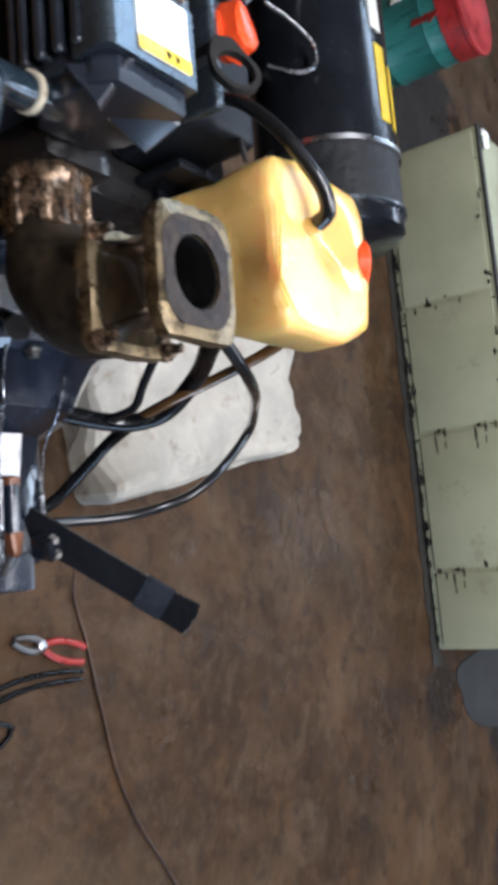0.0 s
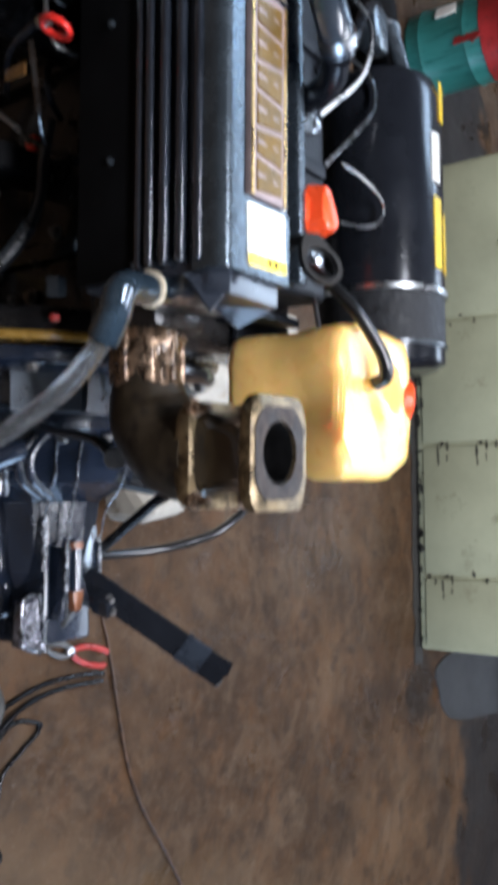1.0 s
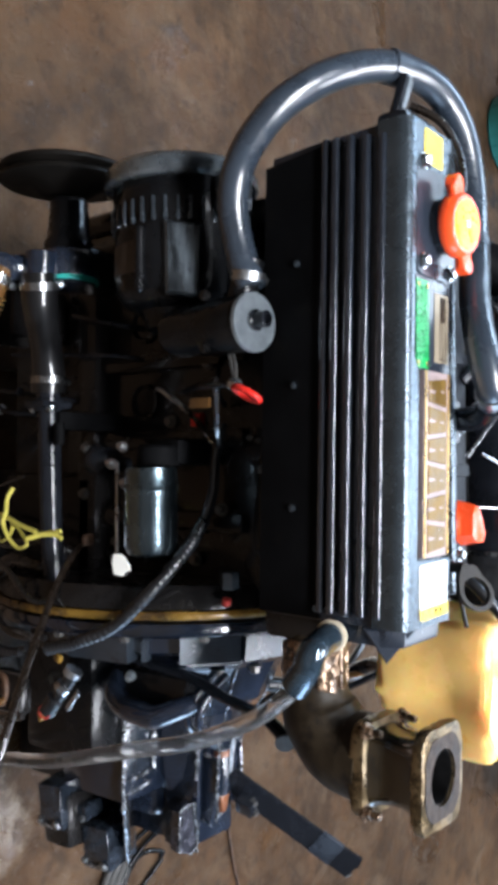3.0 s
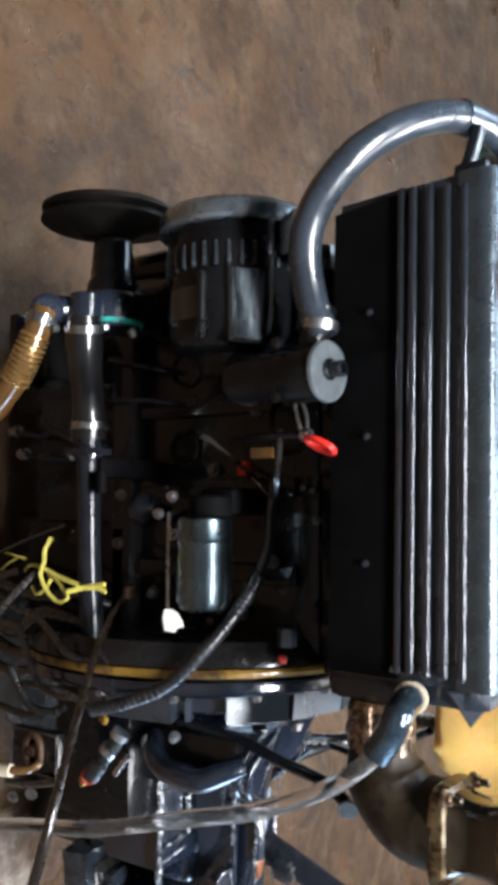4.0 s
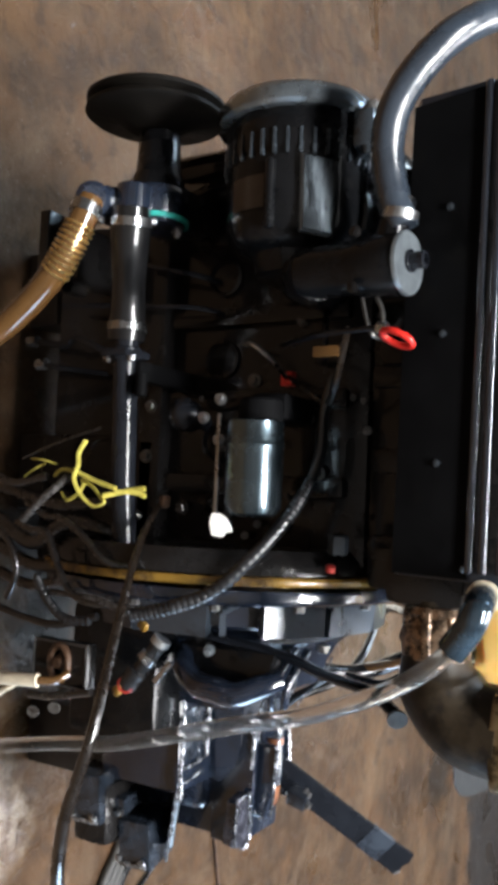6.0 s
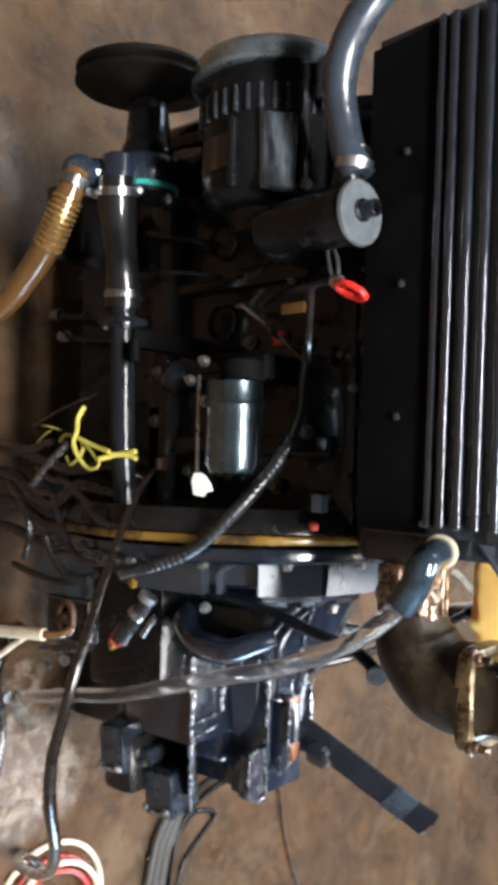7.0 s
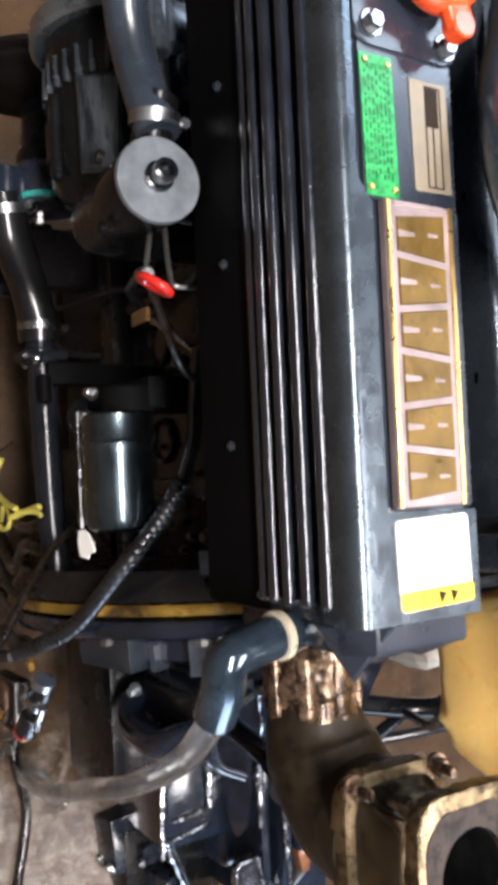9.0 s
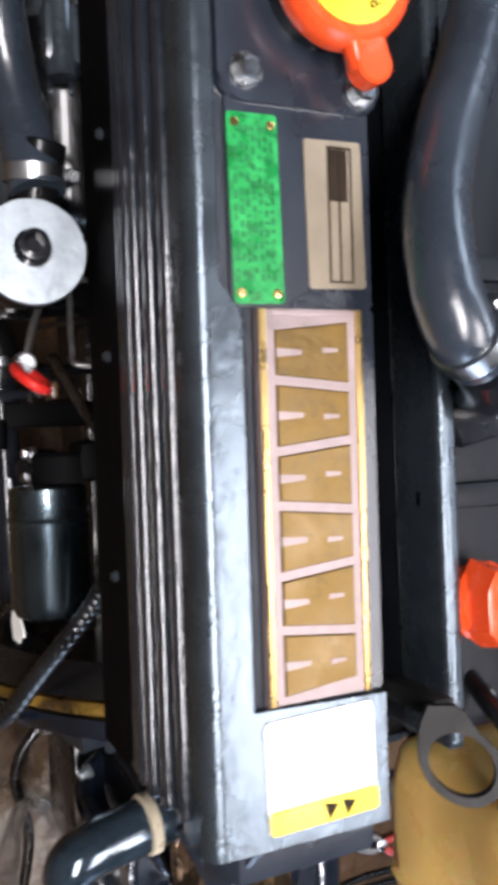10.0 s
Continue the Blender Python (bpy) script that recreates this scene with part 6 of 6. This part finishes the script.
def harness():
    t = thing("wiring_harness", "ribbed black wiring conduit running diagonally across the engine side", "wiring")
    part("taped_lead", tube(B(), [(-0.69, 0.585, 0.70), (-0.638, 0.582, 0.69), (-0.59, 0.577, 0.69), (-0.552, 0.568, 0.683), (-0.525, 0.555, 0.676)], 0.0078, 10, 12), RUBBER, t, "black taped lead")
    part("conduit", tube(B(), [(-0.548, 0.567, 0.682), (-0.505, 0.542, 0.669), (-0.451, 0.504, 0.641), (-0.397, 0.475, 0.592), (-0.372, 0.451, 0.539), (-0.358, 0.438, 0.49)], 0.0098, 22, 14, ripple=0.12, every=3), CONDUIT, t)
    part("red_connector", box(B(), (-0.70, 0.645, 0.60), (0.022, 0.016, 0.02), 0.003), RED, t, "red wire connector")
    part("sensor_wire", tube(B(), [(-0.70, 0.64, 0.60), (-0.72, 0.62, 0.59), (-0.745, 0.60, 0.565), (-0.75, 0.61, 0.54)], 0.004, 8, 8), STEEL, t)
    part("sensor_wire", tube(B(), [(-0.70, 0.63, 0.61), (-0.675, 0.60, 0.655), (-0.655, 0.585, 0.69), (-0.67, 0.55, 0.72), (-0.74, 0.50, 0.76)], 0.0045, 8, 8), JACKET, t)
    part("tan_tag", box(B(), (-0.712, 0.5045, 0.728), (0.014, 0.004, 0.036), 0.001), TAN, t)
    # jacketed leads that loop out in front of the housing
    for pts, r, m, ripple in (
        ([(-0.50, 0.462, 0.262), (-0.482, 0.45, 0.315), (-0.480, 0.45, 0.343), (-0.457, 0.45, 0.387), (-0.424, 0.452, 0.430), (-0.419, 0.475, 0.468)], 0.0052, CABLE, 0.0),
        ([(-0.47, 0.462, 0.245), (-0.461, 0.45, 0.283), (-0.457, 0.45, 0.317), (-0.411, 0.445, 0.348), (-0.380, 0.445, 0.371), (-0.366, 0.448, 0.404), (-0.366, 0.462, 0.455)], 0.0052, CABLE, 0.0),
        ([(-0.540, 0.455, 0.348), (-0.508, 0.45, 0.308), (-0.474, 0.45, 0.268)], 0.0062, BRAID, 0.22),
        ([(-0.545, 0.46, 0.165), (-0.540, 0.45, 0.205), (-0.528, 0.45, 0.249), (-0.540, 0.458, 0.305)], 0.0060, CABLE, 0.0),
        ([(-0.612, 0.47, 0.392), (-0.589, 0.455, 0.324), (-0.565, 0.46, 0.250)], 0.0018, CABLE, 0.0),
        ([(-0.395, 0.455, 0.300), (-0.387, 0.45, 0.306), (-0.359, 0.45, 0.330), (-0.339, 0.452, 0.358), (-0.339, 0.458, 0.400)], 0.0068, CONDUIT, 0.20),
        ([(-0.373, 0.455, 0.325), (-0.373, 0.45, 0.382), (-0.371, 0.45, 0.423), (-0.358, 0.448, 0.474)], 0.0048, BRAID, 0.22),
        ([(-0.475, 0.46, 0.185), (-0.437, 0.45, 0.245), (-0.396, 0.452, 0.259), (-0.355, 0.46, 0.235)], 0.0050, CABLE, 0.0),
        ([(-0.341, 0.47, 0.195), (-0.331, 0.458, 0.276), (-0.328, 0.455, 0.343), (-0.346, 0.462, 0.410)], 0.0055, RUBBER, 0.0),
    ):
        part("loose_wire", tube(B(), pts, r, 14 if ripple else 8, 10, ripple=ripple, every=3), m, t, "loose jacketed wire")
    # Black cables added to fill the dark area beside the housing.
    for k in range(4):
        x = -0.37 - 0.045 * k
        part("filler_cable", tube(B(), [(x + 0.02, 0.56, 0.43 - 0.01 * k), (x, 0.525, 0.37), (x - 0.012 + 0.02 * (k % 2), 0.515, 0.30), (x + 0.012 * (k % 3), 0.52, 0.22), (x - 0.02, 0.525, 0.12), (x - 0.03, 0.53, 0.02)], 0.0085 + 0.0015 * (k % 3), 8, 12), CABLE, t, "black filler cable hanging down")
    bm = B()
    rod(bm, (-0.322, 0.462, 0.520), (-0.262, 0.450, 0.480), 0.0105)
    rod(bm, (-0.285, 0.452, 0.494), (-0.262, 0.447, 0.479), 0.0135)
    part("plug", bm, CONDUIT, t, "dirty plug connector")
    part("yellow_connector", box(B(), (-0.345, 0.450, 0.500), (0.012, 0.008, 0.016), 0.003, (10, 25, 0)), GASKET, t, "small amber connector")
    part("yellow_connector", box(B(), (-0.254, 0.450, 0.462), (0.014, 0.008, 0.012), 0.003, (10, -25, 0)), GASKET, t, "small amber connector")
    for p, ax in (((-0.326, 0.456, 0.526), (0.8, -0.2, -0.5)), ((-0.302, 0.453, 0.508), (0.7, -0.3, -0.6))):
        part("plug_clip", lathe(B(), [(-0.005, 0.0105), (-0.005, 0.0135), (0.005, 0.0135), (0.005, 0.0105)], p, ax, 16), STEEL, t, "bright metal clip")
    part("clip_bar", box(B(), (-0.290, 0.445, 0.540), (0.038, 0.006, 0.008), 0.002, (0, 40, 0)), STEEL, t, "short bright metal bar")
    part("plug_ring", tube(B(), [Vector((-0.266, 0.440, 0.483)) + 0.0095 * (math.cos(q) * Vector((0.95, 0, 0.3)) + math.sin(q) * Vector((-0.25, 0.35, 0.9))) for q in [2 * math.pi * i / 12 for i in range(12)]], 0.0018, 3, 8, True), COILRED, t, "red seal ring")
    tm = part("terminal_block", box(B(), (-0.272, 0.472, 0.345), (0.066, 0.02, 0.104), 0.004), OILY, t)
    rim = [Vector((-0.272 + 0.030 * a, 0.4615, 0.345 + 0.049 * b)) for a, b in ((-1, -0.9), (-0.9, -1), (0.9, -1), (1, -0.9), (1, 0.9), (0.9, 1), (-0.9, 1), (-1, 0.9))]
    part("worn_rim", tube(B(), rim, 0.0014, 3, 6, True), DULL, tm, "worn bright rim")
    ring = [Vector((-0.275, 0.458, 0.348)) + Vector((0.024 * math.cos(q), 0, 0.017 * math.sin(q))) for q in [2 * math.pi * i / 14 for i in range(14)]]
    part("terminal_eye", tube(B(), ring, 0.0055, 3, 10, True), STUD, tm, "dull rusted terminal eye")
    part("rusty_stud", lathe(B(), [(0, 0.010), (0.006, 0.010), (0.008, 0.007), (0.012, 0.007)], (-0.275, 0.463, 0.348), (0, -1, 0), 12), STUD, tm, "rusted terminal stud")
    part("lower_bar", tube(B(), [(-0.224, 0.452, 0.300), (-0.230, 0.448, 0.350), (-0.244, 0.452, 0.415)], 0.0055, 6, 10), CABLE, t, "short dark lead")
    for x, z in ((-0.196, 0.294), (-0.208, 0.335)):
        part("washer", lathe(B(), [(0, 0.0045), (0, 0.009), (0.003, 0.009), (0.003, 0.0045)], (x, 0.468, z), (0.2, -1, 0.3), 16), DULL, t)
    part("bracket_plate", box(B(), (-0.245, 0.615, 0.350), (0.205, 0.085, 0.17), 0.014), GLOSS, t, "dark oily bracket plate")
    # Added dark mass that keeps the lit floor from showing behind the cables.
    part("dark_filler", box(B(), (-0.505, 0.645, 0.255), (0.22, 0.05, 0.25), 0.012), GLOSS, t, "dark filler block hiding the floor behind the wires")
    return t


harness()


def yellow_tie():
    t = thing("yellow_tie", "yellow plastic-coated wire knotted round the pipe and wires", "cable tie")
    for pts, r in (
        (((-0.566, 0.470, 0.259), (-0.564, 0.460, 0.290), (-0.558, 0.462, 0.319)), 0.0028),
        (((-0.539, 0.470, 0.247), (-0.551, 0.464, 0.274), (-0.559, 0.464, 0.294)), 0.0024),
        (((-0.541, 0.462, 0.316), (-0.550, 0.458, 0.333), (-0.548, 0.456, 0.358), (-0.536, 0.456, 0.396), (-0.526, 0.460, 0.432)), 0.0042),
        (((-0.593, 0.462, 0.372), (-0.574, 0.456, 0.365), (-0.557, 0.452, 0.369), (-0.538, 0.450, 0.364), (-0.515, 0.450, 0.378), (-0.500, 0.452, 0.400), (-0.505, 0.456, 0.416), (-0.514, 0.460, 0.405), (-0.529, 0.462, 0.386), (-0.536, 0.464, 0.366)), 0.0038),
        (((-0.514, 0.458, 0.412), (-0.523, 0.474, 0.442), (-0.527, 0.478, 0.470)), 0.0042),
        (((-0.521, 0.462, 0.430), (-0.521, 0.476, 0.455), (-0.516, 0.480, 0.470)), 0.0036),
        (((-0.517, 0.468, 0.325), (-0.506, 0.464, 0.340), (-0.517, 0.462, 0.363), (-0.531, 0.460, 0.375)), 0.0030),
    ):
        part("wire", tube(B(), pts, r, 8, 8, flat=0.7), WIRE_Y, t)
    return t


yellow_tie()


def loose_cables():
    t = thing("battery_cable", "thick brown-black battery cable hanging in front of the flywheel housing", "cable")
    part("cable", tube(B(), [(-0.505, 0.535, 0.455), (-0.478, 0.50, 0.462), (-0.427, 0.457, 0.474), (-0.33, 0.39, 0.500), (-0.243, 0.338, 0.520), (-0.17, 0.331, 0.502), (-0.125, 0.330, 0.488), (-0.063, 0.344, 0.469), (0.013, 0.38, 0.436), (0.09, 0.43, 0.36), (0.15, 0.49, 0.24), (0.20, 0.56, 0.10), (0.24, 0.64, 0.02), (0.30, 0.70, 0.014)], lambda s: 0.0040 + 0.0052 * min(1, s * 1.8), 10, 14), JACKET, t)
    part("lug", box(B(), (-0.51, 0.540, 0.46), (0.018, 0.02, 0.008), 0.003), STUD, t)
    w = thing("white_cable", "white sheathed cable with a bare copper end, lying against the gearbox", "cable")
    part("sheath", tube(B(), [(-0.255, 0.42, 0.345), (-0.253, 0.41, 0.30), (-0.25, 0.40, 0.25), (-0.24, 0.39, 0.16), (-0.22, 0.37, 0.06), (-0.18, 0.35, 0.012)], 0.0095, 8, 12), WIRE_W, w)
    part("bare_end", tube(B(), [(-0.255, 0.42, 0.345), (-0.256, 0.435, 0.365), (-0.265, 0.45, 0.375)], 0.006, 6, 10), TAN, w)
    part("thin_wire", tube(B(), [(-0.255, 0.418, 0.32), (-0.235, 0.41, 0.29), (-0.205, 0.40, 0.24), (-0.17, 0.39, 0.12), (-0.15, 0.38, 0.01)], 0.0045, 8, 8), WIRE_W, w)


loose_cables()

# ---- on the floor by the gearbox ----


def pliers():
    t = thing("pliers", "pliers with red plastic grips lying open on the floor", "pliers")
    c = Vector((0.178, 1.295, 0.012))
    ang = math.atan2(0.21, 0.061)

    def P(a, b, z=0.0):
        return c + Vector((a * math.cos(ang) - b * math.sin(ang), a * math.sin(ang) + b * math.cos(ang), z))

    for s in (-1, 1):
        bm = B()
        tube(bm, [P(-0.10, 0.004 * s), P(-0.07, 0.012 * s), P(-0.04, 0.013 * s), P(-0.02, 0.0)], lambda q: 0.006 + 0.003 * q, 6, 10)
        part("jaw", bm, DULL, t)
        part("grip", tube(B(), [P(-0.02, 0.004 * s), P(0.01, 0.016 * s), P(0.045, 0.021 * s), P(0.085, 0.019 * s), P(0.10, 0.015 * s)], 0.0075, 8, 12), COILRED, t, "grimy red dipped grip")
    part("pivot", lathe(B(), [(0, 0.012), (0.008, 0.012), (0.01, 0.008)], P(-0.025, 0, 0.0), (0, 0, 1), 16), STEEL, t)
    return t


pliers()


def floor_lines():
    r = thing("steel_rod", "thin bent steel rod lying across the floor", "rod")
    part("bar", tube(B(), [(0.02, 1.345, 0.05), (0.083, 1.380, 0.006), (0.177, 1.407, 0.006), (0.352, 1.444, 0.006), (0.49, 1.478, 0.006), (0.609, 1.531, 0.006), (0.777, 1.639, 0.006), (0.898, 1.704, 0.006), (1.04, 1.755, 0.006), (1.15, 1.79, 0.006)], 0.0040, 8, 10), STUD, r)
    w = thing("floor_wire", "dirty black wire lying in loops on the floor", "wire")
    part("strand", tube(B(), [(0.243, 1.39, 0.006), (0.234, 1.315, 0.006), (0.234, 1.208, 0.006), (0.251, 1.124, 0.006), (0.274, 1.061, 0.006), (0.305, 1.014, 0.006), (0.36, 0.97, 0.006)], 0.006, 8, 10), GLOSS, w)
    part("strand", tube(B(), [(0.258, 1.379, 0.012), (0.253, 1.241, 0.012), (0.27, 1.139, 0.012), (0.307, 1.073, 0.012), (0.347, 1.04, 0.012), (0.40, 0.99, 0.008)], 0.0055, 8, 10), GLOSS, w)
    part("strand", tube(B(), [(0.332, 1.178, 0.006), (0.322, 1.188, 0.006), (0.303, 1.136, 0.006), (0.311, 1.088, 0.008), (0.361, 1.046, 0.014), (0.451, 1.032, 0.010), (0.527, 1.048, 0.006), (0.572, 1.075, 0.006), (0.593, 1.066, 0.006), (0.580, 1.029, 0.010), (0.635, 1.021, 0.006), (0.70, 1.0, 0.006)], 0.0055, 8, 10), GLOSS, w)
    part("strand", tube(B(), [(0.335, 1.182, 0.010), (0.370, 1.130, 0.008), (0.406, 1.081, 0.008), (0.461, 1.064, 0.010), (0.502, 1.043, 0.014), (0.53, 1.0, 0.008)], 0.005, 8, 10), GLOSS, w)
    c = thing("cable_coil", "coil of cream and red cables on the floor", "cable coil")
    for k, (rr, z, m, lab) in enumerate(((0.12, 0.008, WIRE_W, "cream cable"), (0.10, 0.009, COILRED, "red cable"), (0.085, 0.02, COILRED, "red cable"), (0.105, 0.024, WIRE_W, "cream cable"))):
        ring = [(0.375 + rr * math.cos(a) * 1.1 + 0.006 * k, 0.705 + rr * math.sin(a) * 1.1, z + 0.002 * math.sin(3 * a)) for a in [2 * math.pi * i / 16 for i in range(16)]]
        part("loop", tube(B(), ring, 0.006, 4, 8, True), m, c, lab)
    g = thing("floor_cable", "grimy brown-black cable lying on the pale wet floor", "cable")
    part("jacket", tube(B(), [(-0.20, 0.62, 0.010), (-0.150, 0.580, 0.010), (-0.103, 0.566, 0.010), (-0.052, 0.577, 0.010), (-0.005, 0.584, 0.010), (0.045, 0.578, 0.010), (0.103, 0.566, 0.010), (0.19, 0.556, 0.010)], 0.0092, 8, 12), JACKET, g)
    b = thing("black_cable", "black cable bundle lying on the floor beside the gearbox", "cable")
    for k in range(3):
        part("strand", tube(B(), [(0.16 + 0.012 * k, 1.04, 0.010), (0.24 + 0.01 * k, 1.05 + 0.01 * k, 0.010), (0.31 + 0.012 * k, 1.0 + 0.016 * k, 0.010), (0.36, 0.98 + 0.02 * k, 0.010), (0.44 + 0.01 * k, 0.96 + 0.02 * k, 0.010)], 0.0115, 8, 10), CHIP, b)
    bm = tube(B(), [(-0.30, 0.94, 0.80), (-0.25, 1.10, 0.74), (-0.27, 1.42, 0.52), (-0.25, 1.56, 0.40), (-0.162, 1.443, 0.40), (-0.11, 1.358, 0.375), (-0.083, 1.263, 0.32), (-0.076, 1.133, 0.284), (-0.08, 1.0, 0.27), (-0.12, 0.93, 0.30)], 0.010, 10, 12)
    h = thing("fuel_hose", "thin black fuel hose looping out behind the gearbox", "hose")
    part("brown_tube", tube(B(), [(-0.310, 1.04, 0.90), (-0.285, 1.06, 0.81), (-0.258, 1.045, 0.72), (-0.232, 1.018, 0.64), (-0.216, 1.014, 0.58)], 0.0085, 8, 12), TAN, h, "brown translucent tube")
    part("black_sleeve", tube(B(), [(-0.217, 1.014, 0.584), (-0.190, 1.022, 0.505), (-0.150, 1.012, 0.45), (-0.106, 0.991, 0.40), (-0.070, 0.945, 0.365)], 0.0100, 8, 12), GLOSS, h, "black sleeve")
    k = thing("cooler_hose", "thick blue-black cooler hose bending down behind the exhaust", "hose")
    part("tube", tube(B(), [(-0.310, 0.90, 0.88), (-0.284, 0.945, 0.79), (-0.263, 1.020, 0.70), (-0.225, 1.040, 0.62), (-0.210, 1.013, 0.58), (-0.212, 0.970, 0.55), (-0.225, 0.90, 0.525)], 0.0145, 8, 16), GLOSS, k)
    part("strap", tube(B(), [(-0.300, 0.83, 0.82), (-0.263, 0.869, 0.75), (-0.236, 0.900, 0.695), (-0.214, 0.927, 0.65), (-0.212, 0.955, 0.575)], 0.0065, 6, 10), BLACK, k, "black stay rod")
    part("tube", bm, RUBBER, h)


floor_lines()
